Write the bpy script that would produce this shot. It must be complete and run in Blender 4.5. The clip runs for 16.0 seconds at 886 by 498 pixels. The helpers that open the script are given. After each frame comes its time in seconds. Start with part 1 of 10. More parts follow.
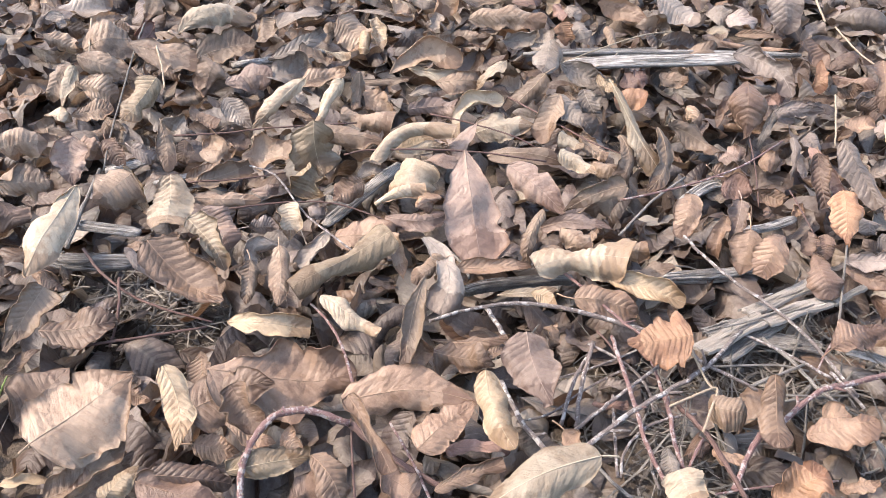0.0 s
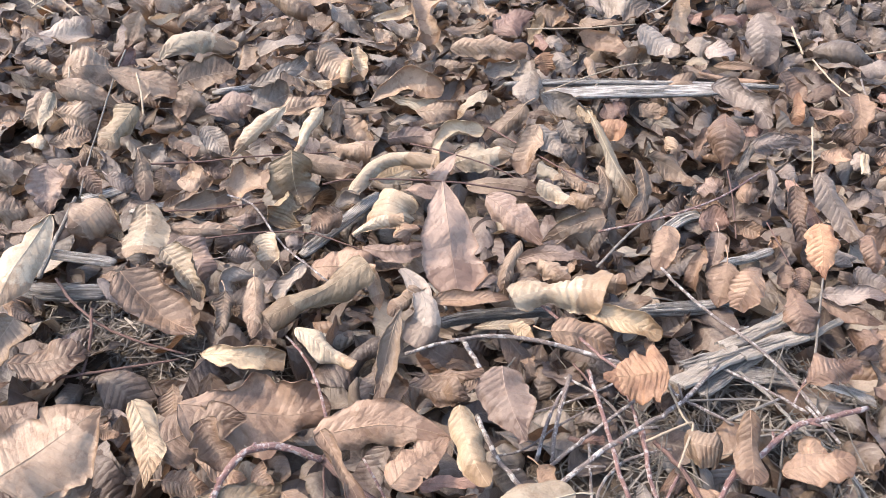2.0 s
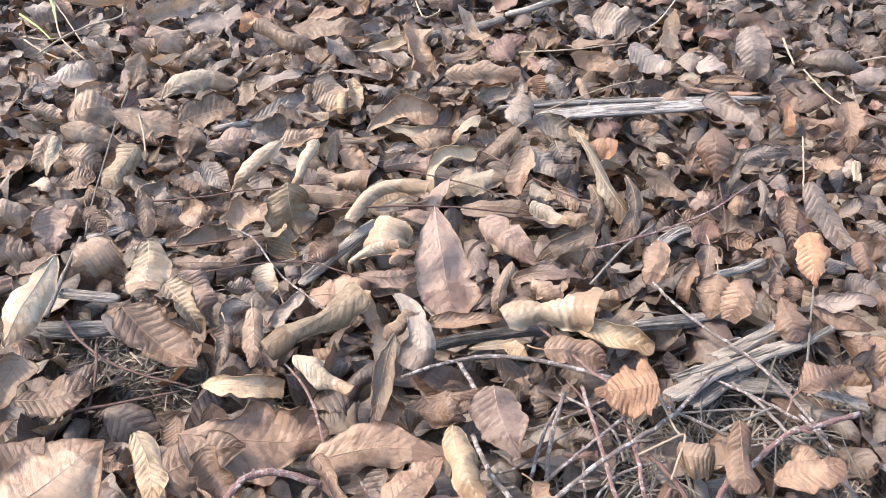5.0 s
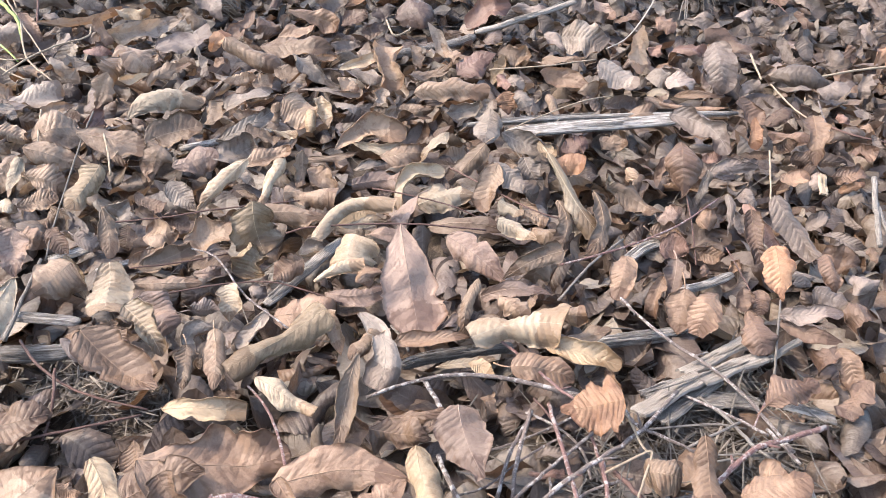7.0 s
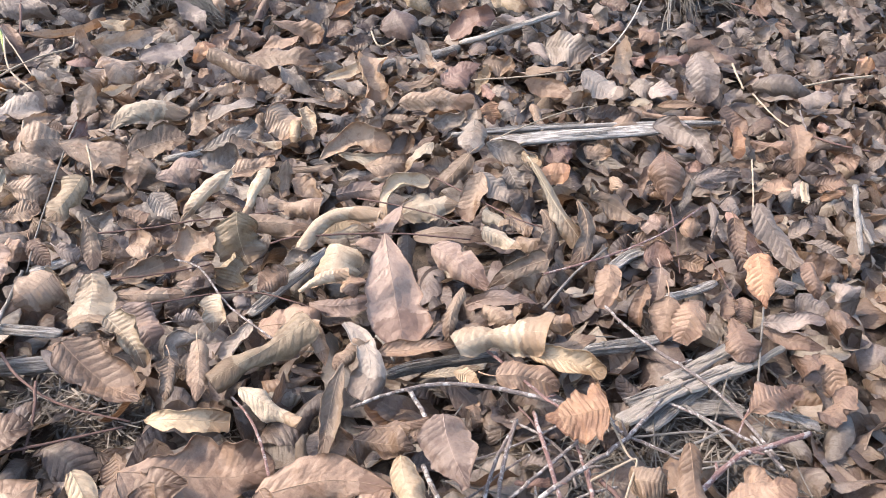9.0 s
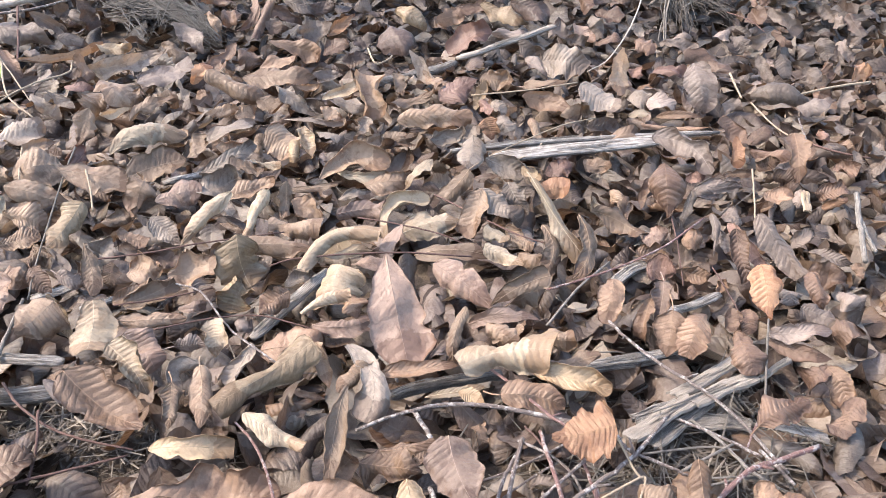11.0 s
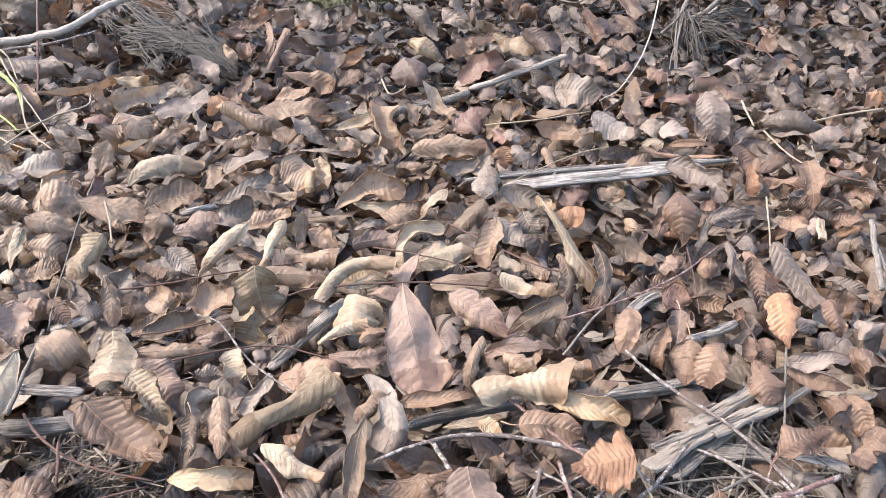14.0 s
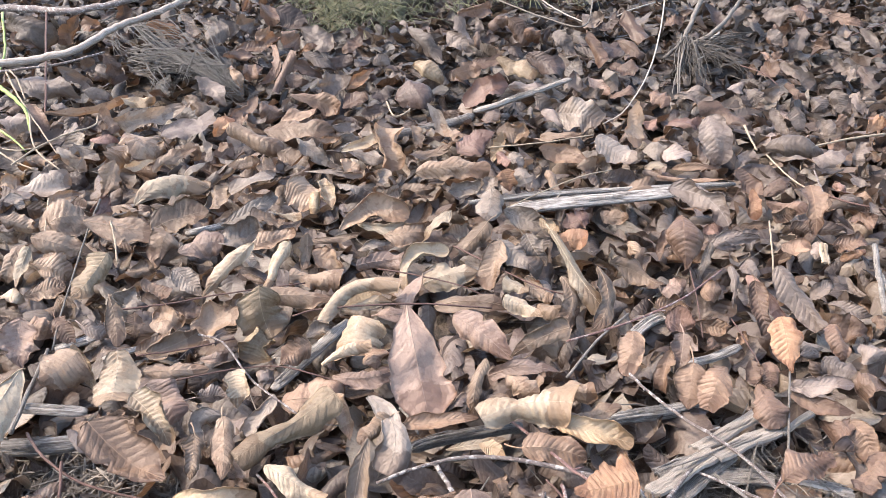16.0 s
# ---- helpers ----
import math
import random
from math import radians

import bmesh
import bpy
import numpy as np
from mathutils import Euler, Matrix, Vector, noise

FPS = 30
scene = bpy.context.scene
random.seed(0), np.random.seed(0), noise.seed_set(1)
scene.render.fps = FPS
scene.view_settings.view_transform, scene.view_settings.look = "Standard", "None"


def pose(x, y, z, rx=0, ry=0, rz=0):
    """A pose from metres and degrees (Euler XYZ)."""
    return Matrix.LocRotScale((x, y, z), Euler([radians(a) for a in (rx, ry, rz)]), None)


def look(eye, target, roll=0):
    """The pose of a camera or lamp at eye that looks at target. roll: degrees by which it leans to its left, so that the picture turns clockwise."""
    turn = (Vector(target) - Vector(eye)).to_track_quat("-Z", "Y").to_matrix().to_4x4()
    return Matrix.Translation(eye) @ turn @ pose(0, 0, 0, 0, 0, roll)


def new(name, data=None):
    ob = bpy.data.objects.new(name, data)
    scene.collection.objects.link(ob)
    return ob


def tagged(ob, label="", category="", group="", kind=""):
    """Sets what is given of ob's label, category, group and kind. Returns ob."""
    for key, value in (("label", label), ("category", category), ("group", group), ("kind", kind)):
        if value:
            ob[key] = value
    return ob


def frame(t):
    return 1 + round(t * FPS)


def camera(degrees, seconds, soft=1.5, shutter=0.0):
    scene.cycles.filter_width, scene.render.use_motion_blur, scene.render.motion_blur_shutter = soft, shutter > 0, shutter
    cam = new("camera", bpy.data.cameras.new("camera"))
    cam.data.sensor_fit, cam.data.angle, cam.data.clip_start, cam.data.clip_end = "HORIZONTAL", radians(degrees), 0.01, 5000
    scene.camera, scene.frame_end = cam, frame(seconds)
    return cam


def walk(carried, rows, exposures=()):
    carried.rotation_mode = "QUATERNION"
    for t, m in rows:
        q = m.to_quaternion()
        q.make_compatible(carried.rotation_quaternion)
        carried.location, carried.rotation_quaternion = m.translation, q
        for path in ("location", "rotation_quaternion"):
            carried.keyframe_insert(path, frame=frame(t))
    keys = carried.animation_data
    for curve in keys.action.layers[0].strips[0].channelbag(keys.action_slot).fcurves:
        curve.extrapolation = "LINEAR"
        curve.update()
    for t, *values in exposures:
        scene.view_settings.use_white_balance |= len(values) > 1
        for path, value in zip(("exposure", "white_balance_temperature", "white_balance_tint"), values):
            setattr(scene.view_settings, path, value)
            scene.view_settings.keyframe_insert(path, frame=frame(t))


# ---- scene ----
cam = camera(56.0, 16.0, 0.7)
PATH = [
    (0, (-0.053, 0.01, 0.613), (-0.084, 1.569, -0.639), 1.9),
    (0.5, (-0.038, 0.008, 0.611), (-0.058, 1.579, -0.627), 1.4),
    (1, (-0.049, 0.013, 0.613), (-0.053, 1.592, -0.615), 3.1),
    (1.5, (-0.055, 0.021, 0.62), (-0.056, 1.605, -0.601), 4.0),
    (2, (-0.043, 0.019, 0.619), (-0.045, 1.613, -0.59), 2.8),
    (2.5, (-0.034, 0.015, 0.619), (-0.034, 1.618, -0.577), 2.1),
    (3, (-0.028, 0.013, 0.619), (-0.023, 1.624, -0.567), 1.9),
    (5.3, (-0.009, 0.005, 0.633), (-0.055, 1.634, -0.527), -0.7),
    (5.5, (-0.001, 0.01, 0.633), (-0.038, 1.643, -0.521), -0.9),
    (6, (-0.009, 0.008, 0.631), (-0.03, 1.652, -0.508), 0.2),
    (6.5, (-0.006, 0.009, 0.63), (-0.027, 1.655, -0.506), 0.1),
    (7, (0.003, 0.012, 0.627), (-0.001, 1.661, -0.504), -0.3),
    (7.5, (0.002, 0.015, 0.626), (0.009, 1.665, -0.505), 0.0),
    (8, (0.001, 0.011, 0.627), (0.013, 1.662, -0.502), 0.2),
    (8.5, (0.003, 0.012, 0.627), (0.019, 1.671, -0.489), 0.2),
    (9, (0.006, 0.011, 0.625), (0.033, 1.675, -0.484), 0.0),
    (9.2, (0.008, 0.012, 0.624), (0.045, 1.678, -0.483), -0.3),
    (11.3, (0.005, 0.022, 0.631), (0.023, 1.705, -0.45), -1.6),
    (11.5, (0.002, 0.024, 0.632), (0.011, 1.709, -0.445), -1.6),
    (12, (0.001, 0.02, 0.633), (-0.006, 1.71, -0.435), -1.8),
    (12.5, (-0.001, 0.022, 0.632), (-0.013, 1.714, -0.435), -1.7),
    (13, (0.004, 0.021, 0.631), (-0.009, 1.708, -0.443), -1.8),
    (13.5, (0.002, 0.018, 0.63), (0.004, 1.713, -0.431), -1.8),
    (14, (0.0, 0.016, 0.636), (0.0, 1.73, -0.395), -2.1),
    (14.5, (-0.003, 0.017, 0.637), (-0.012, 1.743, -0.374), -2.0),
    (15, (0.006, 0.015, 0.639), (0.0, 1.75, -0.356), -2.7),
    (15.5, (0.003, 0.013, 0.638), (0.009, 1.752, -0.35), -2.0),
    (16, (-0.002, 0.013, 0.639), (-0.006, 1.752, -0.348), -1.8),
]
walk(cam, [(t, look(eye, target, roll)) for t, eye, target, roll in PATH])

# ---- world, sun, exposure ----
SUN_ELEVATION, SUN_AZIMUTH = 52.0, -86.0   # degrees; azimuth from straight ahead, negative to the left
world = bpy.data.worlds.new("world")
scene.world = world
world.use_nodes = True
wn = world.node_tree.nodes
sky = wn.new("ShaderNodeTexSky")
sky.sky_type, sky.sun_disc = "NISHITA", False
sky.sun_elevation, sky.sun_rotation = radians(SUN_ELEVATION), radians(SUN_AZIMUTH)
sky.air_density, sky.dust_density, sky.ozone_density = 1.0, 3.0, 1.0
world.node_tree.links.new(sky.outputs[0], wn["Background"].inputs[0])
wn["Background"].inputs[1].default_value = 0.56
sun = new("sun", bpy.data.lights.new("sun", "SUN"))
sun.data.energy, sun.data.angle, sun.data.color = 4.7, radians(3), (1.0, 0.868, 0.752)
az, el = radians(SUN_AZIMUTH), radians(SUN_ELEVATION)
sun.matrix_world = look((8 * math.sin(az) * math.cos(el), 8 * math.cos(az) * math.cos(el), 8 * math.sin(el)), (0, 0, 0))
scene.view_settings.exposure = 0.14


# ---- materials ----
def nodes_of(name):
    m = bpy.data.materials.new(name)
    m.use_nodes = True
    t = m.node_tree
    return m, t, t.nodes["Principled BSDF"], t.nodes["Material Output"]


def mixed(t, fac, a, b, mode="MIX"):
    n = t.nodes.new("ShaderNodeMix")
    n.data_type, n.blend_type = "RGBA", mode
    for sock, v in ((n.inputs[0], fac), (n.inputs[6], a), (n.inputs[7], b)):
        if isinstance(v, (tuple, list)):
            sock.default_value = (*v[:3], 1)
        elif isinstance(v, (int, float)):
            sock.default_value = v
        else:
            t.links.new(v, sock)
    return n.outputs[2]


def calc(t, op, a, b=0.0, c=0.0):
    n = t.nodes.new("ShaderNodeMath")
    n.operation = op
    for sock, v in zip(n.inputs, (a, b, c)):
        if isinstance(v, (int, float)):
            sock.default_value = v
        else:
            t.links.new(v, sock)
    return n.outputs[0]


def grain(t, coords, scale, detail=4.0, rough=0.6, stretch=None):
    if stretch:
        mp = t.nodes.new("ShaderNodeMapping")
        mp.inputs["Scale"].default_value = stretch
        t.links.new(coords, mp.inputs[0])
        coords = mp.outputs[0]
    n = t.nodes.new("ShaderNodeTexNoise")
    n.inputs["Scale"].default_value, n.inputs["Detail"].default_value, n.inputs["Roughness"].default_value = scale, detail, rough
    t.links.new(coords, n.inputs["Vector"])
    return n.outputs[0]


def ramp(t, value, *stops):
    n = t.nodes.new("ShaderNodeValToRGB")
    while len(n.color_ramp.elements) < len(stops):
        n.color_ramp.elements.new(0.5)
    for e, (p, c) in zip(n.color_ramp.elements, stops):
        e.position = p
        e.color = (c, c, c, 1) if isinstance(c, (int, float)) else (*c, 1)
    t.links.new(value, n.inputs[0])
    return n.outputs[0]


def relief(t, height, strength, distance, bsdf):
    n = t.nodes.new("ShaderNodeBump")
    n.inputs["Strength"].default_value, n.inputs["Distance"].default_value = strength, distance
    t.links.new(height, n.inputs["Height"])
    t.links.new(n.outputs[0], bsdf.inputs["Normal"])
    return n


def leaf_material(name, tone, dark, vein, islands=None, joined=False):
    """Dry leaf: mottled tone, pale side veins, brown stains, slightly see-through blade."""
    m, t, b, out = nodes_of(name)
    uv = t.nodes.new("ShaderNodeUVMap").outputs[0]
    co = t.nodes.new("ShaderNodeTexCoord")
    info = t.nodes.new("ShaderNodeObjectInfo")
    shift = t.nodes.new("ShaderNodeVectorMath")
    shift.operation = "ADD"
    t.links.new(co.outputs["Object"], shift.inputs[0])
    if islands or joined:
        rnd = t.nodes.new("ShaderNodeNewGeometry").outputs["Random Per Island"]
    else:
        rnd = info.outputs["Random"]
    t.links.new(calc(t, "MULTIPLY", rnd, 37.0), shift.inputs[1])
    place = shift.outputs[0]
    sep = t.nodes.new("ShaderNodeSeparateXYZ")
    t.links.new(uv, sep.inputs[0])
    off = calc(t, "ABSOLUTE", calc(t, "SUBTRACT", sep.outputs[1], 0.5))
    warp = calc(t, "MULTIPLY", grain(t, place, 30, 2), 0.05)
    run = calc(t, "ADD", calc(t, "SUBTRACT", sep.outputs[0], calc(t, "MULTIPLY", off, 0.30)), warp)
    bulge = calc(t, "ABSOLUTE", calc(t, "SINE", calc(t, "MULTIPLY", run, 36.0)))
    line = ramp(t, bulge, (0.0, 1.0), (0.16, 0.0))
    full = calc(t, "MULTIPLY", bulge, calc(t, "MULTIPLY_ADD", calc(t, "FRACT", calc(t, "MULTIPLY", rnd, 17.0)), 0.75, 0.10))
    rib = ramp(t, off, (0.0, 1.0), (0.045, 0.0))
    big = grain(t, place, 22, 5, 0.62)
    fine = grain(t, place, 240, 4, 0.7)
    if islands:
        ch = t.nodes.new("ShaderNodeValToRGB")
        ch.color_ramp.interpolation = "CONSTANT"
        while len(ch.color_ramp.elements) < len(islands):
            ch.color_ramp.elements.new(0.5)
        for n, (e, c) in enumerate(zip(ch.color_ramp.elements, islands)):
            e.position, e.color = n / len(islands), (*c, 1)
        t.links.new(rnd, ch.inputs[0])
        tone = ch.outputs[0]
        dark = mixed(t, 1.0, tone, (0.50, 0.42, 0.36), "MULTIPLY")
        vein = mixed(t, 0.35, tone, (0.55, 0.47, 0.36))
    col = mixed(t, ramp(t, big, (0.44, 0.0), (0.66, 0.6)), tone, dark)
    col = mixed(t, ramp(t, grain(t, place, 9, 3), (0.52, 0.0), (0.66, 0.4)), col, vein)
    col = mixed(t, calc(t, "MULTIPLY", line, calc(t, "MULTIPLY", big, 0.7)), col, mixed(t, calc(t, "MULTIPLY", calc(t, "FRACT", calc(t, "MULTIPLY", rnd, 53.0)), 0.6), vein, dark))
    col = mixed(t, calc(t, "MULTIPLY", rib, 0.4), col, vein)
    speck = ramp(t, grain(t, place, 110, 3), (0.62, 0.0), (0.72, 1.0))
    col = mixed(t, calc(t, "MULTIPLY", speck, 0.45), col, dark)
    edge = ramp(t, calc(t, "ADD", off, calc(t, "MULTIPLY", big, 0.2)), (0.53, 0.0), (0.62, 1.0))
    col = mixed(t, calc(t, "MULTIPLY", edge, 0.30), col, dark)
    col = mixed(t, 0.35, col, ramp(t, fine, (0.25, 0.3), (0.75, 0.75)), "SOFT_LIGHT")
    net = t.nodes.new("ShaderNodeTexVoronoi")
    net.feature = "DISTANCE_TO_EDGE"
    net.inputs["Scale"].default_value = 400
    t.links.new(place, net.inputs["Vector"])
    mesh_lines = ramp(t, net.outputs["Distance"], (0.0, 1.0), (0.10, 0.0))
    col = mixed(t, calc(t, "MULTIPLY", mesh_lines, 0.14), col, vein)
    blot = ramp(t, grain(t, place, 48, 5, 0.7), (0.53, 0.0), (0.65, 0.65))
    col = mixed(t, blot, col, dark)
    ends = ramp(t, calc(t, "ADD", sep.outputs[0], calc(t, "MULTIPLY", big, 0.5)), (0.98, 0.0), (1.22, 0.75))
    col = mixed(t, ends, col, dark)
    hsv = t.nodes.new("ShaderNodeHueSaturation")
    t.links.new(col, hsv.inputs["Color"])
    t.links.new(calc(t, "MULTIPLY_ADD", rnd if not (islands or joined) else calc(t, "FRACT", calc(t, "MULTIPLY", rnd, 91.0)), 0.64, 0.56), hsv.inputs["Value"])
    t.links.new(hsv.outputs[0], b.inputs["Base Color"])
    b.inputs["Roughness"].default_value = 0.46
    b.inputs["Specular IOR Level"].default_value = 0.45
    height = calc(t, "ADD", calc(t, "MULTIPLY", full, ramp(t, off, (0.0, 0.55), (0.25, 1.0))), calc(t, "ADD", calc(t, "MULTIPLY", fine, 0.20), calc(t, "MULTIPLY", big, 1.3)))
    height = calc(t, "ADD", height, calc(t, "MULTIPLY", grain(t, place, 75, 3, 0.55), 0.8))
    height = calc(t, "ADD", height, calc(t, "MULTIPLY", mesh_lines, -0.08))
    comb = t.nodes.new("ShaderNodeCombineXYZ")
    t.links.new(calc(t, "MULTIPLY", run, 15.0), comb.inputs[0])
    t.links.new(calc(t, "MULTIPLY", sep.outputs[1], 3.5), comb.inputs[1])
    t.links.new(calc(t, "MULTIPLY", rnd, 60.0), comb.inputs[2])
    ridges = grain(t, comb.outputs[0], 1.0, 4, 0.6)
    height = calc(t, "ADD", height, calc(t, "MULTIPLY", ridges, 1.9))
    for size, amount in ((38, 1.2), (95, 0.35)):
        crease = calc(t, "ABSOLUTE", calc(t, "SUBTRACT", grain(t, place, size, 2, 0.5), 0.5))
        height = calc(t, "ADD", height, calc(t, "MULTIPLY", calc(t, "MINIMUM", crease, 0.12), amount * 4))
    bump = relief(t, height, 0.68, 0.0014, b)
    tr = t.nodes.new("ShaderNodeBsdfTranslucent")
    t.links.new(mixed(t, 1.0, hsv.outputs[0], (1.0, 0.80, 0.60), "MULTIPLY"), tr.inputs[0])
    t.links.new(bump.outputs[0], tr.inputs["Normal"])
    mx = t.nodes.new("ShaderNodeMixShader")
    mx.inputs[0].default_value = 0.26
    t.links.new(b.outputs[0], mx.inputs[1])
    t.links.new(tr.outputs[0], mx.inputs[2])
    t.links.new(mx.outputs[0], out.inputs[0])
    return m


TONES = {   # letter: words, tone, stain, vein
    "s": ("pale straw", (0.479, 0.385, 0.271), (0.275, 0.175, 0.104), (0.546, 0.455, 0.337)),
    "t": ("tan", (0.344, 0.243, 0.166), (0.168, 0.098, 0.059), (0.415, 0.302, 0.210)),
    "g": ("grey-tan", (0.318, 0.258, 0.206), (0.145, 0.103, 0.077), (0.390, 0.322, 0.264)),
    "b": ("brown", (0.205, 0.128, 0.088), (0.090, 0.053, 0.038), (0.275, 0.190, 0.138)),
    "p": ("dusty pink-brown", (0.331, 0.234, 0.180), (0.170, 0.102, 0.073), (0.424, 0.310, 0.240)),
    "o": ("rust-orange", (0.342, 0.194, 0.111), (0.180, 0.083, 0.045), (0.418, 0.266, 0.159)),
    "d": ("dark brown", (0.108, 0.073, 0.059), (0.050, 0.035, 0.029), (0.166, 0.120, 0.095)),
    "y": ("yellowish tan", (0.437, 0.325, 0.206), (0.234, 0.143, 0.076), (0.504, 0.385, 0.256)),
    "c": ("cinnamon-brown", (0.318, 0.206, 0.136), (0.154, 0.087, 0.055), (0.394, 0.275, 0.191)),
    "m": ("grey-mauve", (0.300, 0.237, 0.198), (0.140, 0.100, 0.083), (0.365, 0.300, 0.252)),
    # Tan and grey-tan darkened by colour, for leaves in far and right-hand shade.
    "a": ("ash-brown", (0.205, 0.160, 0.130), (0.105, 0.076, 0.060), (0.270, 0.215, 0.175)),
    "r": ("red-brown", (0.314, 0.191, 0.147), (0.136, 0.071, 0.056), (0.356, 0.234, 0.182)),
}
LEAF_MATERIALS = {k: leaf_material("leaf_" + v[0].replace(" ", "_"), *v[1:]) for k, v in TONES.items()}
SPREAD_MATERIALS = {k: leaf_material("far_leaf_" + v[0].replace(" ", "_"), *v[1:], joined=True) for k, v in TONES.items()}
LITTER = leaf_material("leaf_litter", (0.300, 0.204, 0.136), (0.100, 0.061, 0.042), (0.400, 0.306, 0.209),
                       islands=[(0.234, 0.182, 0.140), (0.185, 0.138, 0.110), (0.144, 0.103, 0.082), (0.206, 0.170, 0.142), (0.096, 0.069, 0.056), (0.212, 0.161, 0.136), (0.267, 0.224, 0.179), (0.171, 0.138, 0.117), (0.123, 0.090, 0.074), (0.190, 0.122, 0.080)])


# Leaf litter in darker tones: far-ground shade is put into these colours.
SHADED_LITTER = leaf_material("shaded_leaf_litter", (0.300, 0.204, 0.136), (0.100, 0.061, 0.042), (0.400, 0.306, 0.209),
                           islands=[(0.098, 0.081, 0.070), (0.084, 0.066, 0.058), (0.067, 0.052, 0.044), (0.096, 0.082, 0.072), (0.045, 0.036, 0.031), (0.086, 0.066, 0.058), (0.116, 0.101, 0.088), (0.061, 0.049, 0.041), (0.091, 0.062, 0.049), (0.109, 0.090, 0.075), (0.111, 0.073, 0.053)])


def bark_material(name, pale, deep, scale=60, rough=0.85, depth=0.001, flake=0.0):
    m, t, b, out = nodes_of(name)
    co = t.nodes.new("ShaderNodeTexCoord").outputs["UV"]
    ob = t.nodes.new("ShaderNodeTexCoord").outputs["Object"]
    lines = grain(t, co, 1.0, 6, 0.65, (3.0, 46.0, 1.0))
    spots = grain(t, ob, scale, 5, 0.65)
    col = mixed(t, ramp(t, lines, (0.40, 0.0), (0.58, 1.0)), deep, pale)
    col = mixed(t, ramp(t, spots, (0.45, 0.0), (0.75, 0.7)), col, deep)
    if flake:
        worn = ramp(t, grain(t, ob, 130, 5, 0.7), (0.52, 0.0), (0.60, flake))
        col = mixed(t, worn, col, (0.54, 0.495, 0.46))
    t.links.new(col, b.inputs["Base Color"])
    b.inputs["Roughness"].default_value = rough
    b.inputs["Specular IOR Level"].default_value = 0.3
    relief(t, calc(t, "ADD", lines, calc(t, "MULTIPLY", spots, 0.6)), 0.9, depth, b)
    return m


WEATHERED = bark_material("weathered_wood", (0.52, 0.48, 0.435), (0.13, 0.11, 0.095), depth=0.004)
# Weathered wood again, its colour darkened for pieces lying in shade.
SHADED_WOOD = bark_material("shaded_weathered_wood", (0.30, 0.275, 0.25), (0.085, 0.072, 0.062), depth=0.005)
PALEWOOD = bark_material("bleached_wood", (0.42, 0.37, 0.315), (0.21, 0.175, 0.145), depth=0.003)
FRESHWOOD = bark_material("fresh_wood", (0.46, 0.37, 0.27), (0.30, 0.23, 0.16), depth=0.002)
SPLINTER = bark_material("splintered_wood", (0.40, 0.36, 0.315), (0.13, 0.11, 0.095), depth=0.003)
TWIG = bark_material("twig_bark", (0.31, 0.258, 0.23), (0.13, 0.098, 0.086), scale=300, depth=0.003, flake=0.9)
CANE = bark_material("red_cane_bark", (0.30, 0.185, 0.16), (0.14, 0.07, 0.064), scale=320, rough=0.6, depth=0.002, flake=0.65)
STRAW = bark_material("dry_straw", (0.44, 0.36, 0.26), (0.24, 0.18, 0.125), scale=200)
PALESTRAW = bark_material("pale_straw", (0.50, 0.45, 0.38), (0.30, 0.26, 0.21), scale=200)
GREYSTRAW = bark_material("grey_straw", (0.234, 0.207, 0.176), (0.094, 0.080, 0.066), scale=200)
DARKSTEM = bark_material("dark_stem", (0.17, 0.105, 0.085), (0.07, 0.04, 0.035), scale=240)
BRANCH = bark_material("smooth_branch", (0.50, 0.43, 0.365), (0.22, 0.165, 0.125), scale=120, rough=0.6)
GREEN = bark_material("green_grass", (0.36, 0.42, 0.13), (0.16, 0.24, 0.06), scale=200, rough=0.5)


def soil_material():
    m, t, b, out = nodes_of("soil")
    co = t.nodes.new("ShaderNodeTexCoord").outputs["Object"]
    a, c, d = grain(t, co, 9, 6, 0.6), grain(t, co, 70, 6, 0.7), grain(t, co, 420, 3, 0.7)
    col = mixed(t, ramp(t, a, (0.35, 0.0), (0.7, 1.0)), (0.041, 0.030, 0.022), (0.078, 0.058, 0.043))
    crumbs = t.nodes.new("ShaderNodeTexVoronoi")
    crumbs.inputs["Scale"].default_value = 38
    t.links.new(co, crumbs.inputs["Vector"])
    sep = t.nodes.new("ShaderNodeSeparateColor")
    t.links.new(crumbs.outputs["Color"], sep.inputs[0])
    col = mixed(t, ramp(t, sep.outputs[0], (0.35, 0.0), (0.9, 0.55)), col, (0.136, 0.102, 0.073))
    col = mixed(t, ramp(t, c, (0.5, 0.0), (0.68, 0.8)), col, (0.122, 0.092, 0.066))
    col = mixed(t, ramp(t, d, (0.60, 0.0), (0.72, 0.6)), col, (0.184, 0.153, 0.119))
    t.links.new(col, b.inputs["Base Color"])
    b.inputs["Roughness"].default_value = 0.95
    height = calc(t, "ADD", c, calc(t, "MULTIPLY", d, 0.5))
    height = calc(t, "ADD", height, calc(t, "MULTIPLY", crumbs.outputs["Distance"], -0.8))
    relief(t, height, 1.0, 0.006, b)
    return m


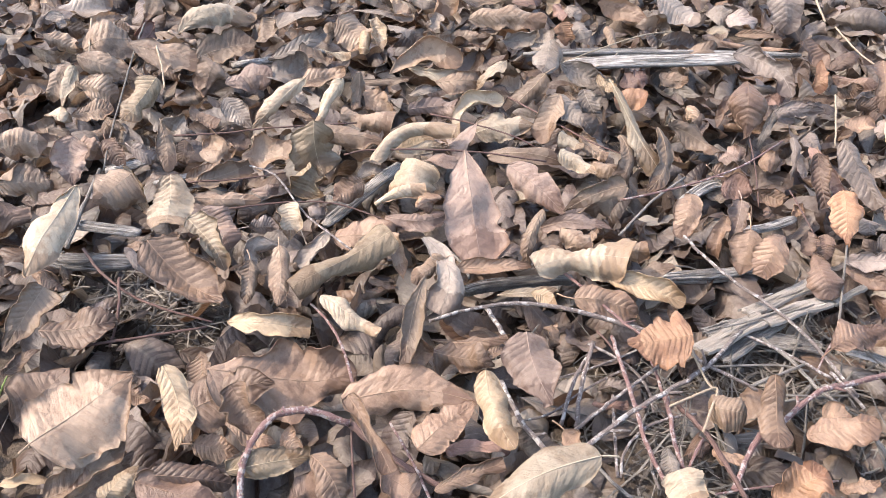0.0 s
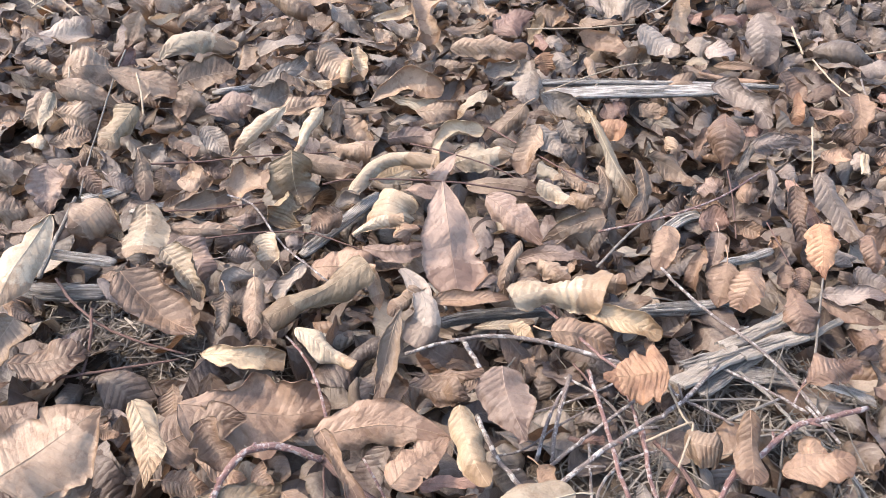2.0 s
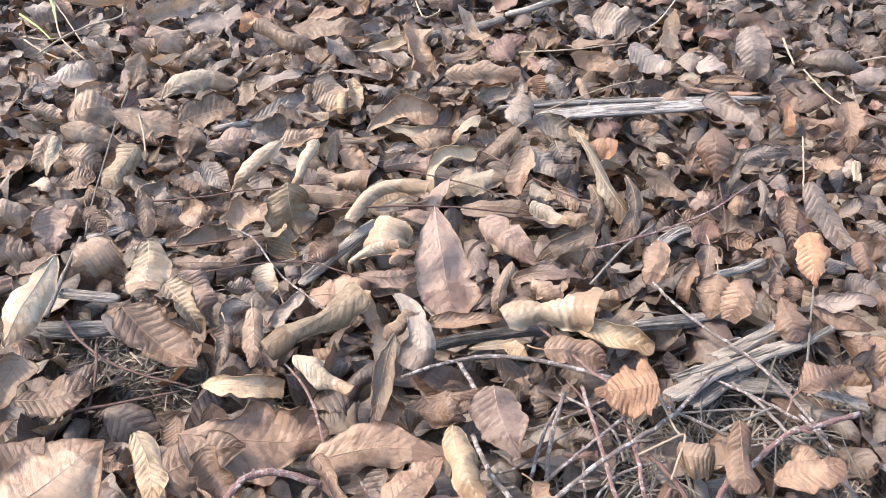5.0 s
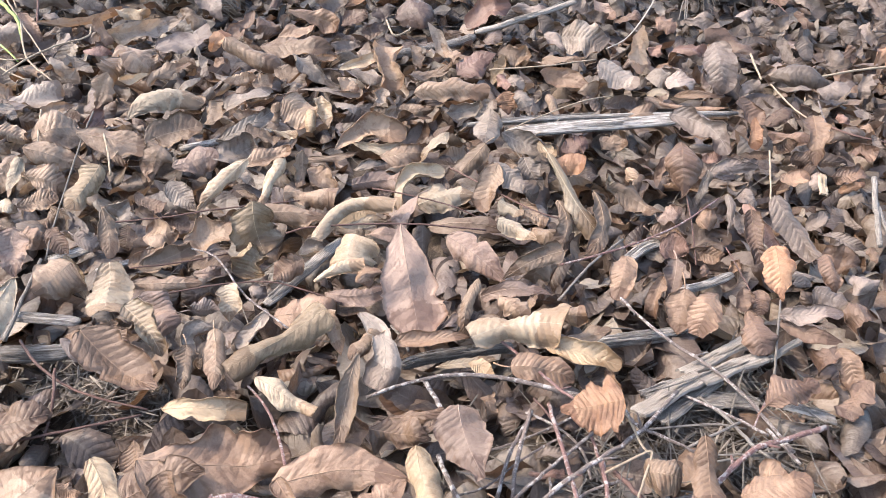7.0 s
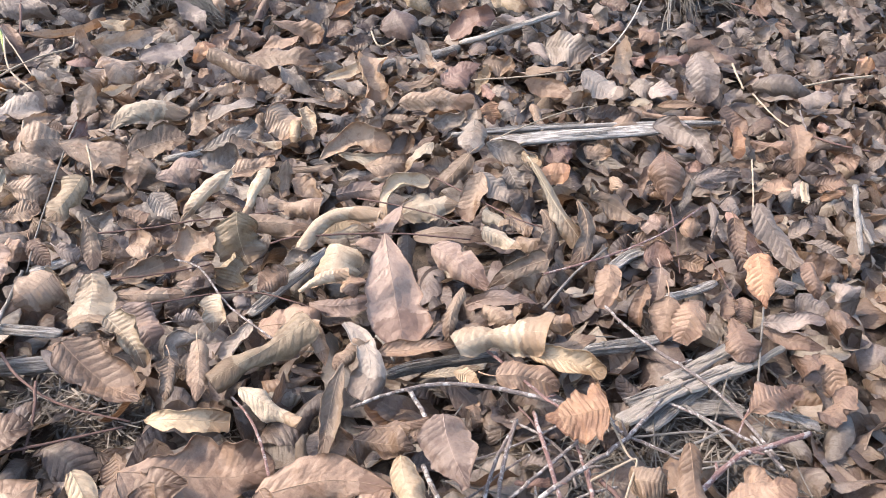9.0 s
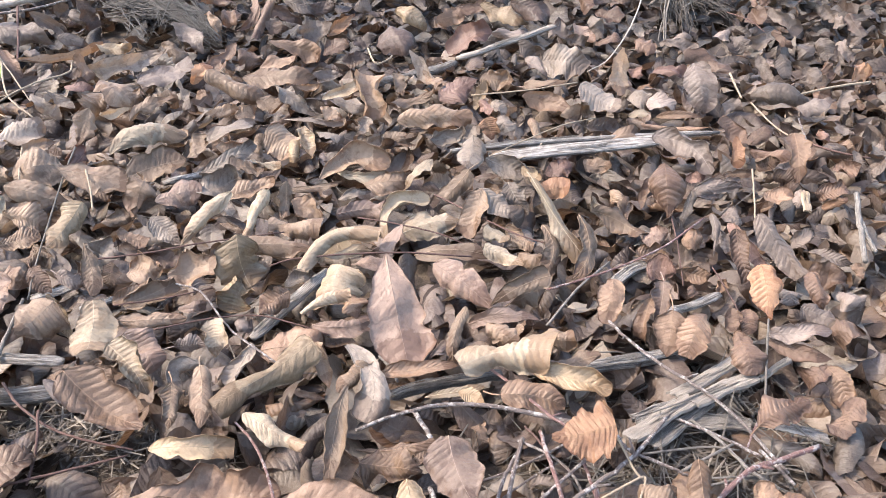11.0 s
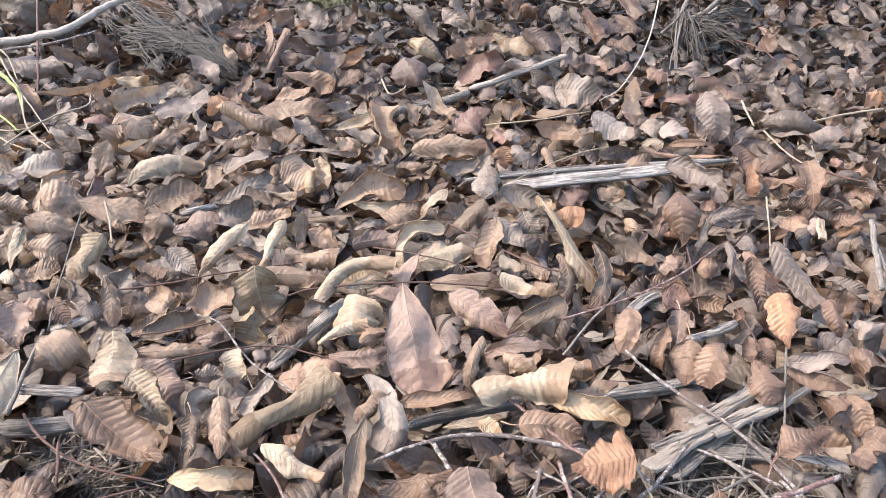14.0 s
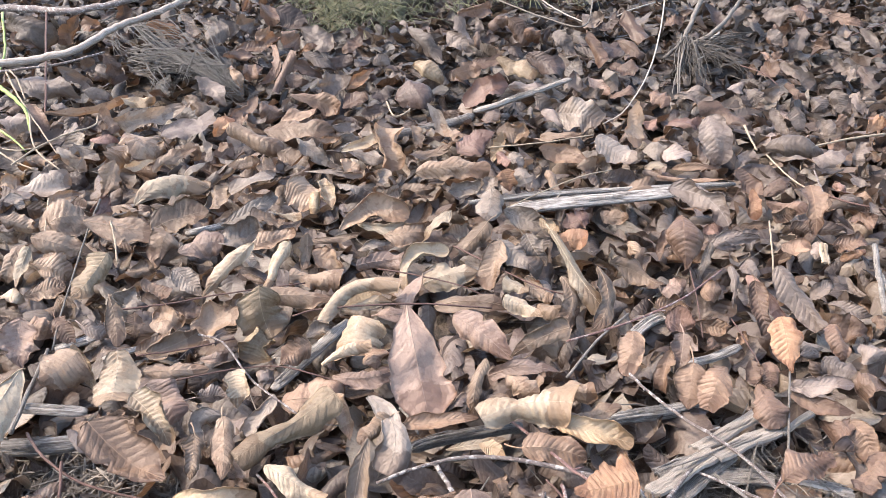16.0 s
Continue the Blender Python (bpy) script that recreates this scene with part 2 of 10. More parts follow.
def moss_material():
    m, t, b, out = nodes_of("mossy_stone")
    co = t.nodes.new("ShaderNodeTexCoord").outputs["Object"]
    a, c = grain(t, co, 14, 6, 0.65), grain(t, co, 160, 5, 0.7)
    col = mixed(t, ramp(t, a, (0.40, 0.0), (0.62, 1.0)), (0.135, 0.122, 0.066), (0.085, 0.074, 0.053))
    col = mixed(t, ramp(t, c, (0.45, 0.0), (0.7, 0.7)), col, (0.19, 0.175, 0.088))
    t.links.new(col, b.inputs["Base Color"])
    b.inputs["Roughness"].default_value = 0.95
    relief(t, calc(t, "ADD", a, calc(t, "MULTIPLY", c, 0.5)), 1.0, 0.01, b)
    return m


SOIL, MOSS = soil_material(), moss_material()


# ---- builders ----
def mesh_of(name, verts, faces, material, uvs=None, smooth=True):
    me = bpy.data.meshes.new(name)
    me.from_pydata(verts, [], faces)
    if uvs is not None:
        layer = me.uv_layers.new(name="UVMap")
        idx = np.empty(len(me.loops), dtype=np.int32)
        me.loops.foreach_get("vertex_index", idx)
        layer.data.foreach_set("uv", np.asarray(uvs, dtype=np.float32)[idx].ravel())
    me.materials.append(material)
    if smooth:
        me.polygons.foreach_set("use_smooth", np.ones(len(me.polygons), dtype=bool))
    me.update()
    return me


def part(name, me, parent, label=""):
    ob = new(name, me)
    ob.parent = parent
    return tagged(ob, label)


SHAPES = {0: (0.50, 0.75), 1: (0.52, 0.56), 2: (0.75, 0.45), 3: (0.55, 0.60), 4: (0.70, 0.90), 9: (0.62, 0.95), 10: (0.80, 1.10), 5: (0.22, 0.20), 6: (0.45, 0.45), 7: (0.4, 0.4), 8: (0.6, 0.6)}
OUTLINES = {7: ((0, 0.06, 0.22, 0.6, 0.72, 1), (0.25, 0.7, 0.98, 1.0, 0.72, 0.04)), 8: ((0, 0.2, 0.45, 0.65, 0.86, 1), (0.05, 0.46, 0.8, 1.0, 0.86, 0.42))}


def blade_grid(length, width, left, right, bend=0.0, hook=0.0, bow=0.0, twist=0.0, rib=0.1, ruffle=0.1, shape=0, jag=0.0, roll=1.0, slant=0.0, cone=0.0, crease=1.0, seed=0, nu=26, nv=10):
    """Points of a dry leaf, (nu+1, nv+1, 3), and its normals. Base at -x, tip at +x; left half towards +y; positive curls rise to +z.
    The blade is rolled about a line slanted from its midrib, then bent along it, twisted and bowed."""
    r = np.random.RandomState(seed)
    u = np.linspace(0, 1, nu + 1)
    a, b = SHAPES[shape]
    uu = u * (0.82 if shape == 3 else 1.0)
    prof = uu ** a * np.clip(1 - uu, 0, 1) ** b / ((a / (a + b)) ** a * (b / (a + b)) ** b)
    if shape == 5:
        prof = np.maximum(prof, 0.55) * (1 - 0.18 * r.uniform(-1, 1) * (2 * u - 1))
    if shape == 3:
        prof[-1] *= 0.85
    if shape in OUTLINES:
        prof = np.interp(u, *OUTLINES[shape])
        prof = np.convolve(np.pad(prof, 2, mode="edge"), np.ones(5) / 5, "valid") if nu > 20 else prof
    prof = np.maximum(prof, 0.015)
    half = nv // 2
    sv = np.linspace(-1, 1, nv + 1)
    q = np.abs(sv)[None, :]
    side = np.sign(sv)[None, :]
    w = np.zeros((nu + 1, nv + 1))
    for k in (0, 1):
        knots = np.sort(np.concatenate([[0, 1], r.rand(8)]))
        edge = np.interp(u, knots, 1 + 0.055 * r.randn(10)) + 0.022 * np.sin(u * r.uniform(14, 30) + 6 * r.rand()) + 0.012 * r.randn(nu + 1)
        if jag:
            saw = np.abs(((u * 3.4 + r.rand() * 0.3) % 1.0) - 0.62) / 0.62
            edge = edge * (1 + jag * (0.7 - 1.5 * saw))
        if r.rand() < 0.35 and nu > 16:
            edge = edge * (1 - r.uniform(0.15, 0.45) * np.exp(-((u - r.uniform(0.25, 0.9)) / r.uniform(0.015, 0.06)) ** 2))
        if k:
            w[:, half:] = (width / 2 * prof * edge)[:, None]
        else:
            w[:, :half] = (width / 2 * prof * edge)[:, None]
    x = np.repeat(((u - 0.5) * length)[:, None], nv + 1, 1)
    y = side * q * w
    # relief: side veins, crumples, wavy margin
    k1, k2, k3, k4, ph, p2 = r.uniform(0, 6, 6)
    n1, n2 = r.uniform(1.0, 2.4), r.uniform(3.0, 6.0)
    swell, crumple = r.uniform(0.2, 1.5, 14), r.uniform(0.05, 0.11)
    U, s1, P = u[:, None], side * q, prof[:, None]
    phase = 36 * (U - 0.15 * q + 0.05 + 0.012 * np.sin(7 * U + 3 * s1 + k3))
    push = rib * min(width, 0.55 * length) * 0.125 * P ** 0.6 * np.minimum(1, 3 * q) * (1.15 - 0.85 * q) * (np.sin(phase) ** 2 - 0.5) * swell[np.clip((phase / np.pi).astype(int), 0, 13)]
    push = push + ruffle * w * q ** 2 * (np.sin(2 * np.pi * n1 * U + ph + 1.7 * side) + 0.3 * np.sin(2 * np.pi * n2 * U + p2 + 2.6 * side))
    push = push + crumple * width * 0.5 * P ** 0.5 * q ** 0.6 * (np.sin(6 * U + 2.1 * s1 + k1) * np.sin(3.3 * s1 - 4 * U + k2) + 0.6 * np.sin(15 * U - 5 * s1 + k3) * np.sin(5 * s1 + 9 * U + k4) + 0.35 * crease * (np.abs(np.sin(13 * U + 4 * s1 + k2 + np.sin(6 * U + k1))) - 0.6) * np.sin(7 * s1 - 5 * U + k3))
    push = push - 0.035 * width * P * np.exp(-(q / 0.10) ** 2) * np.sign(left + right + 0.01) * max(0.0, 1 - max(abs(left), abs(right)) / 130)
    for _ in range(4 if nu > 16 else 2):
        a1 = r.uniform(0, math.pi)
        d = 1.7 * math.cos(a1) * x / length + math.sin(a1) * y / width - r.uniform(-0.35, 0.35)
        push = push + crease * r.uniform(-0.34, 0.34) * width * (np.sqrt(d * d + 0.0006) - 0.3)
    # roll about the slanted line
    c, s = math.cos(math.radians(slant)), math.sin(math.radians(slant))
    along, across = x * c + y * s, -x * s + y * c
    curl = np.radians(np.where(across > 0, left, right)) * (1 + cone * along / length + 0.12 * np.sin(5 * along / length + k1))
    n = 24
    t = (np.arange(n) + 0.5) / n
    rel = np.abs(across) / (width / 2)
    lip = np.radians(r.uniform(-95, 95, 2))[(across > 0).astype(int)] * (0.45 + 0.35 * np.sin(8 * U + ph + 2 * side) + 0.3 * np.sin(19 * U + p2 + side)) * (0.5 if shape == 5 else min(1.0, 0.4 + crease))
    theta = curl[:, :, None] * np.minimum(rel[:, :, None] * t, 1.6) ** roll
    theta = theta + lip[:, :, None] * np.clip((q[:, :, None] * t - 0.62) / 0.38, 0, 1) ** 1.4
    yy = np.cos(theta).mean(2) * across
    zz = np.sin(theta).mean(2) * np.abs(across)
    end = (curl * np.minimum(rel, 1.6) ** roll + lip * np.clip((q - 0.62) / 0.38, 0, 1) ** 1.4) * np.sign(across)
    yy, zz = yy - np.sin(end) * push, zz + np.cos(end) * push
    px, py = along * c - yy * s, along * s + yy * c
    # twist, then bend along the length
    tw = np.radians(twist) * px / length
    py, zz = py * np.cos(tw) - zz * np.sin(tw), py * np.sin(tw) + zz * np.cos(tw)
    m = 60
    g = np.linspace(-0.75, 0.75, m + 1)
    ang = -np.radians(bend) * g + np.radians(hook) * np.clip((g - 0.1) / 0.4, 0, 1.2) ** 1.5 + 0.10 * np.sin(7 * g + k4)
    line = np.concatenate([[[0, 0]], np.cumsum(np.stack([np.cos(ang), np.sin(ang)], 1)[1:], 0)]) * (1.5 / m)
    line -= line[m // 2]
    at = px / length
    lx, lz, la = np.interp(at, g, line[:, 0]), np.interp(at, g, line[:, 1]), np.interp(at, g, ang)
    px, pz = lx * length - np.sin(la) * zz, lz * length + np.cos(la) * zz
    # bow sideways
    lean = -np.arctan(8 * bow * at)
    off = px - lx * length
    px, py = lx * length + off * np.cos(lean) - py * np.sin(lean), bow * length * (1 - 4 * at * at) + py * np.cos(lean) + off * np.sin(lean)
    pts = np.stack([px, py, pz], 2)
    no = np.cross(np.gradient(pts, axis=0), np.gradient(pts, axis=1))
    no /= np.maximum(np.linalg.norm(no, axis=2, keepdims=True), 1e-9)
    return pts, no


def grid_faces(nu, nv, start=0, flip=False):
    i, j = np.meshgrid(np.arange(nu), np.arange(nv), indexing="ij")
    a = (start + i * (nv + 1) + j).ravel()
    q = np.stack([a, a + nv + 1, a + nv + 2, a + 1], 1)
    return q[:, ::-1] if flip else q


def tube(points, radii, sides=6, close=True):
    """A round stem through points, with its own radius at each."""
    p = np.asarray(points, float)
    n = len(p)
    d = np.gradient(p, axis=0)
    d /= np.maximum(np.linalg.norm(d, axis=1, keepdims=True), 1e-9)
    ref = np.array([0, 0, 1.0]) if abs(d[0][2]) < 0.9 else np.array([1.0, 0, 0])
    v, f, uv = [], [], []
    run = np.concatenate([[0], np.cumsum(np.linalg.norm(np.diff(p, axis=0), axis=1))])
    for k in range(n):
        side = np.cross(d[k], ref)
        side /= max(np.linalg.norm(side), 1e-9)
        up = np.cross(side, d[k])
        for m in range(sides):
            t = 2 * math.pi * m / sides
            v.append(p[k] + radii[k] * (math.cos(t) * side + math.sin(t) * up))
            uv.append((run[k] * 10, m / sides))
    for k in range(n - 1):
        for m in range(sides):
            a, b = k * sides + m, k * sides + (m + 1) % sides
            f.append((a, a + sides, b + sides, b))
    if close:
        f.append(tuple(range(sides)))
        f.append(tuple((n - 1) * sides + m for m in range(sides))[::-1])
    return [tuple(x) for x in v], f, uv


def smooth_line(points, steps=6):
    """A rounded way through a few points (Catmull-Rom)."""
    p = [np.asarray(q, float) for q in points]
    p = [2 * p[0] - p[1], *p, 2 * p[-1] - p[-2]]
    out = []
    for a, b, c, d in zip(p, p[1:], p[2:], p[3:]):
        for k in range(steps):
            t = k / steps
            out.append(0.5 * (2 * b + (c - a) * t + (2 * a - 5 * b + 4 * c - d) * t * t + (3 * b - a - 3 * c + d) * t ** 3))
    out.append(p[-2])
    return np.array(out)


def leaf(x, y, z, rx, ry, rz, length, width, left, right, tone, seed, bend=0, hook=0, bow=0, twist=0, rib=0.1, ruffle=0.1, shape=0, jag=0, roll=1, slant=0, cone=0, crease=1, stalk=0.0, group="fallen leaves"):
    """One dry leaf at x, y, z: blade with thickness, midrib, and a stalk where it shows."""
    far = y > FAR_LEAVES
    nu, nv, thick = (40, 12, 0.0) if far else (58, 12, 0.0005)
    pts, no = blade_grid(length, width, left, right, bend, hook, bow, twist, rib, ruffle, shape, jag, roll, slant, cone, crease, seed, nu, nv)
    centre, nrm = pts[:, nv // 2], no[:, nv // 2]
    flat = pts.reshape(-1, 3)
    if far:
        m = np.array(pose(x, y, z, rx, ry, rz))
        SPREAD.append((flat @ m[:3, :3].T + m[:3, 3], tone))
        return
    low = (pts - no * thick).reshape(-1, 3)
    n = len(flat)
    top, under = grid_faces(nu, nv), grid_faces(nu, nv, n, True)
    idx = np.arange(n).reshape(nu + 1, nv + 1)
    rim = np.concatenate([idx[:, 0], idx[-1, 1:], idx[-2::-1, -1], idx[0, -2:0:-1]])
    nxt = np.roll(rim, -1)
    edge = np.stack([rim, rim + n, nxt + n, nxt], 1)[:, ::-1]
    uu, vv = np.meshgrid(np.linspace(0, 1, nu + 1), np.linspace(0, 1, nv + 1), indexing="ij")
    uv = np.stack([uu.ravel(), vv.ravel()], 1)
    verts = np.concatenate([flat, low])
    faces = np.concatenate([top, under, edge])
    thing = new("dry_leaf")
    thing.empty_display_size = 0.02
    thing.matrix_world = pose(x, y, z, rx, ry, rz)
    part("blade", mesh_of("blade", verts.tolist(), faces.tolist(), LEAF_MATERIALS[tone], np.concatenate([uv, uv])), thing)
    ribs = centre + nrm * 0.0001
    rad = np.linspace(0.0006, 0.00015, nu + 1) * min(1.0, length / 0.10) * (0.5 if max(abs(left), abs(right)) > 110 else 1.0)
    v, f, uv = tube(ribs[::2], rad[::2], 5)
    part("midrib", mesh_of("midrib", v, f, STALKS[tone], uv), thing)
    if stalk > 0:
        side = 0.25 * math.sin(seed * 2.3)
        way = (centre[0] - centre[4]) / np.linalg.norm(centre[0] - centre[4]) + np.array([0, side, -0.15])
        base = centre[0]
        pp = smooth_line([base, base + way * stalk * 0.5, base + way * stalk + np.array([0, side * stalk * 0.4, 0.0])], 3)
        v, f, uv = tube(pp, np.linspace(0.0006, 0.0009, len(pp)), 6)
        part("stalk", mesh_of("stalk", v, f, STALKS[tone], uv), thing)
    most = max(abs(left), abs(right))
    words = "tightly rolled" if most > 85 else "curled" if most > 48 else "cupped" if most > 25 else "flat-lying"
    size = "large " if length > 0.125 else "small " if length < 0.065 else ""
    torn = " torn" if shape in (3, 5) else ""
    lobed = " lobed" if jag else ""
    ribbed = " ribbed" if rib > 0.28 else ""
    tagged(thing, f"{size}{words} dry {TONES[tone][0]}{ribbed}{lobed}{torn} leaf on litter", "leaf", group)


FAR_LEAVES, SPREAD = 1.30, []


def build_spread():
    """The leaves too far off and too many to count, in one mesh, each with the tone of its own."""
    nu, nv = 40, 12
    uu, vv = np.meshgrid(np.linspace(0, 1, nu + 1), np.linspace(0, 1, nv + 1), indexing="ij")
    uv = np.stack([uu.ravel(), vv.ravel()], 1)
    base = grid_faces(nu, nv)
    tones = sorted(TONES)
    verts = np.concatenate([v for v, _ in SPREAD])
    faces = np.concatenate([base + k * len(uv) for k in range(len(SPREAD))])
    me = mesh_of("fallen_leaf_spread", verts.tolist(), faces.tolist(), SPREAD_MATERIALS[tones[0]], np.tile(uv, (len(SPREAD), 1)))
    for k in tones[1:]:
        me.materials.append(SPREAD_MATERIALS[k])
    me.polygons.foreach_set("material_index", np.repeat([tones.index(t) for _, t in SPREAD], len(base)).astype(np.int32))
    tagged(new("fallen_leaf_spread", me), "spread of curled tan and grey-brown fallen leaves", "leaves", "", "stuff")


STALKS = {k: bark_material("rib_" + v[0].replace(" ", "_"), tuple(0.95 * a + 0.05 * b for a, b in zip(v[1], v[3])), tuple(0.8 * a for a in v[1]), scale=200, depth=0.0001) for k, v in TONES.items()}


def stem(name, points, r0, r1, material, label, category, group="", bumps=0.0, sides=7, steps=6, seed=1, twigs=(), under=None, prickles=0):
    """A twig, stem or cane through a few points, uneven along its length, with side stubs."""
    r = np.random.RandomState(seed)
    line = smooth_line(points, steps)
    n = len(line)
    line[1:-1] += r.randn(n - 2, 3) * r0 * 0.14
    rad = np.linspace(r0, r1, n) * (1 + bumps * r.rand(n))
    v, f, uv = tube(line, rad, sides)
    if under:
        at = np.array(under.location)
        return part(name, mesh_of(name, [tuple(np.array(q) - at) for q in v], f, material, uv), under, label)
    thing = new(name)
    thing.location = points[0]
    v = [tuple(np.array(q) - np.array(points[0])) for q in v]
    shaft = part("shaft", mesh_of("shaft", v, f, material, uv), thing)
    for k, reach in twigs:
        i = int(k * (n - 1))
        d = line[min(i + 1, n - 1)] - line[max(i - 1, 0)]
        d /= np.linalg.norm(d)
        out = np.cross(d, (0, 0, 1)) * (1 if r.rand() > 0.5 else -1) + np.array([0, 0, 0.25 + 0.4 * r.rand()]) + d * 0.8
        out /= np.linalg.norm(out)
        p0 = line[i] - np.array(points[0])
        v, f, uv = tube(np.array([p0, p0 + out * reach * 0.5, p0 + out * reach]), [rad[i] * 0.7, rad[i] * 0.55, rad[i] * 0.35], 5)
        part("side_stub", mesh_of("side_stub", v, f, material, uv), shaft)
    for k in range(prickles):
        i = 1 + int((k + 0.5) / prickles * (n - 2))
        d = line[i + 1] - line[i - 1]
        out = np.array([r.normal(0, 1), r.normal(0, 1), abs(r.normal(0.6, 0.6))])
        out -= out.dot(d) / d.dot(d) * d
        out /= np.linalg.norm(out)
        p0 = line[i] - np.array(points[0]) + out * rad[i] * 0.8
        tip = p0 + out * r.uniform(0.0016, 0.0030) - d / np.linalg.norm(d) * 0.0012
        v, f, uv = tube(np.array([p0, (p0 + tip) / 2, tip]), [rad[i] * 0.26, rad[i] * 0.17, 0.0001], 5)
        part("prickle", mesh_of("prickle", v, f, STRAW, uv), shaft)
    return tagged(thing, label, category, group)


def wood_piece(name, points, width, height, material, label, category, group="", seed=1, splits=3, rot=0.0):
    """A weathered split stick: an uneven flat-sided bar with long cracks and slivers along its back."""
    r = np.random.RandomState(seed)
    line = smooth_line(points, 8)
    n = len(line)
    thing = new(name)
    thing.location = points[0]
    o = np.array(points[0], float)
    d = np.gradient(line, axis=0)
    d /= np.linalg.norm(d, axis=1, keepdims=True)
    sides = 14
    prof = 1 + 0.16 * r.randn(sides)
    v, f, uv = [], [], []
    run = np.concatenate([[0], np.cumsum(np.linalg.norm(np.diff(line, axis=0), axis=1))])
    for k in range(n):
        s = np.cross(d[k], (0, 0, 1))
        s /= np.linalg.norm(s)
        up = np.cross(s, d[k])
        end = min(1.0, 0.55 + 0.45 * min(k, n - 1 - k) / 2 + 0.1 * r.rand())
        for m in range(sides):
            t = 2 * math.pi * m / sides + rot
            q = prof[m] * (1 + 0.02 * r.randn()) * end
            crack = 0.72 if (m * 7 + seed) % 5 == 0 else 1.0
            v.append(tuple(line[k] - o + s * math.cos(t) * width / 2 * q * crack + up * math.sin(t) * height / 2 * q * crack))
            uv.append((run[k] * 8, m / sides))
    for k in range(n - 1):
        for m in range(sides):
            a, b = k * sides + m, k * sides + (m + 1) % sides
            f.append((a, b, b + sides, a + sides))
    f += [tuple(range(sides))[::-1], tuple((n - 1) * sides + m for m in range(sides))]
    part("stick_body", mesh_of("stick_body", v, f, material, uv), thing)
    for _ in range(splits * 2):
        a, ln = r.randint(0, max(1, n // 2)), r.randint(max(3, n // 4), max(4, n // 2))
        seg = line[a:a + ln]
        if len(seg) < 3:
            continue
        t = r.uniform(0.3, 2.8)
        s = np.cross(d[a], (0, 0, 1))
        s /= np.linalg.norm(s)
        off = s * math.cos(t) * width * 0.48 + np.array([0, 0, 1]) * math.sin(t) * height * 0.5
        lift = np.linspace(0, 1, len(seg))[:, None] ** 2 * np.array([0, 0, 1]) * height * 0.25 * r.rand()
        v, f, uv = tube(seg - o + off + lift, width * 0.035 * (1 + 0.5 * r.rand(len(seg))), 5)
        part("sliver", mesh_of("sliver", v, f, material, uv, False), thing)
    return tagged(thing, label, category, group)


def lath(start, aim, width, thick, material, label, seed=1, lean=0.0):
    """A flat split lath of old wood with uneven edges, ragged ends and a few long cracks down its face."""
    r = np.random.RandomState(seed)
    a, b = np.array(start, float), np.array(aim, float)
    d = (b - a) / np.linalg.norm(b - a)
    s = np.cross(d, (0, 0, 1))
    s /= np.linalg.norm(s)
    up = np.cross(s, d)
    s, up = s * math.cos(lean) + up * math.sin(lean), up * math.cos(lean) - s * math.sin(lean)
    n, m = 22, 9
    thing = new("splintered_lath")
    thing.location = start
    size = np.linalg.norm(b - a)
    grooves = r.uniform(0.2, 1.0, m) * (r.rand(m) < 0.55)
    phase = r.uniform(0, 6, m)
    top, under, uv = [], [], []
    for k in range(n + 1):
        for j in range(m):
            q = j / (m - 1) - 0.5
            ragged = r.uniform(-0.05, 0.05) if 0 < k < n else r.uniform(-0.28, 0.05) * (1 if k else -1)
            along = size * k / n + ragged * width
            wide = q * width * (1 + 0.10 * math.sin(k * 0.5 + 3 * (q > 0)) + r.uniform(-0.03, 0.03))
            lift = 0.10 * thick * r.randn() - 0.5 * thick * grooves[j] * (0.6 + 0.4 * math.sin(k * 0.4 + phase[j])) - 1.6 * thick * (abs(2 * q)) ** 6 * 0.3
            bow = 0.02 * size * math.sin(math.pi * k / n + phase[0])
            p = d * along + s * (wide + bow) + up * lift
            top.append(tuple(p))
            under.append(tuple(p - up * thick))
            uv.append((along * 8, q + 0.5))
    idx = np.arange((n + 1) * m).reshape(n + 1, m)
    rim = np.concatenate([idx[:, 0], idx[-1, 1:], idx[-2::-1, -1], idx[0, -2:0:-1]])
    nxt, o = np.roll(rim, -1), len(top)
    faces = np.concatenate([grid_faces(n, m - 1), grid_faces(n, m - 1, o, True), np.stack([rim, rim + o, nxt + o, nxt], 1)[:, ::-1]])
    part("lath_body", mesh_of("lath_body", top + under, faces.tolist(), material, uv + uv, False), thing)
    for _ in range(3):
        q, k0 = r.uniform(-0.5, 0.5), r.uniform(0.0, 0.5)
        pp = np.array([d * size * (k0 + e) + s * width * (q + 0.1 * r.randn() * e) + up * (thick * 0.15 + 0.004 * e * r.rand()) for e in np.linspace(0, r.uniform(0.25, 0.5), 5)])
        v, f, w2 = tube(pp, np.array([0.4, 0.9, 1.0, 0.7, 0.25]) * 0.0009, 5)
        part("sliver", mesh_of("sliver", v, f, material, w2, False), thing)
    return tagged(thing, label, "wood", "pieces of old wood")


# ---- ground ----
def bare(x, y):
    """Share of litter leaves missing on the patches of bare debris."""
    a = math.exp(-(((x + 0.36) / 0.09) ** 2 + ((y - 0.665) / 0.035) ** 2))
    b = math.exp(-(((x - 0.29) / 0.11) ** 2 + ((y - 0.60) / 0.08) ** 2))
    c = math.exp(-(((x - 0.14) / 0.10) ** 2 + ((y - 0.49) / 0.09) ** 2))
    return min(0.93, 1.1 * max(a, b, 0.9 * c))


def ground_height(x, y):
    return 0.010 * noise.noise((x * 3.1, y * 3.1, 0.3)) + 0.005 * noise.noise((x * 11, y * 11, 4.0)) - 0.034 + 0.024 * bare(x, y)


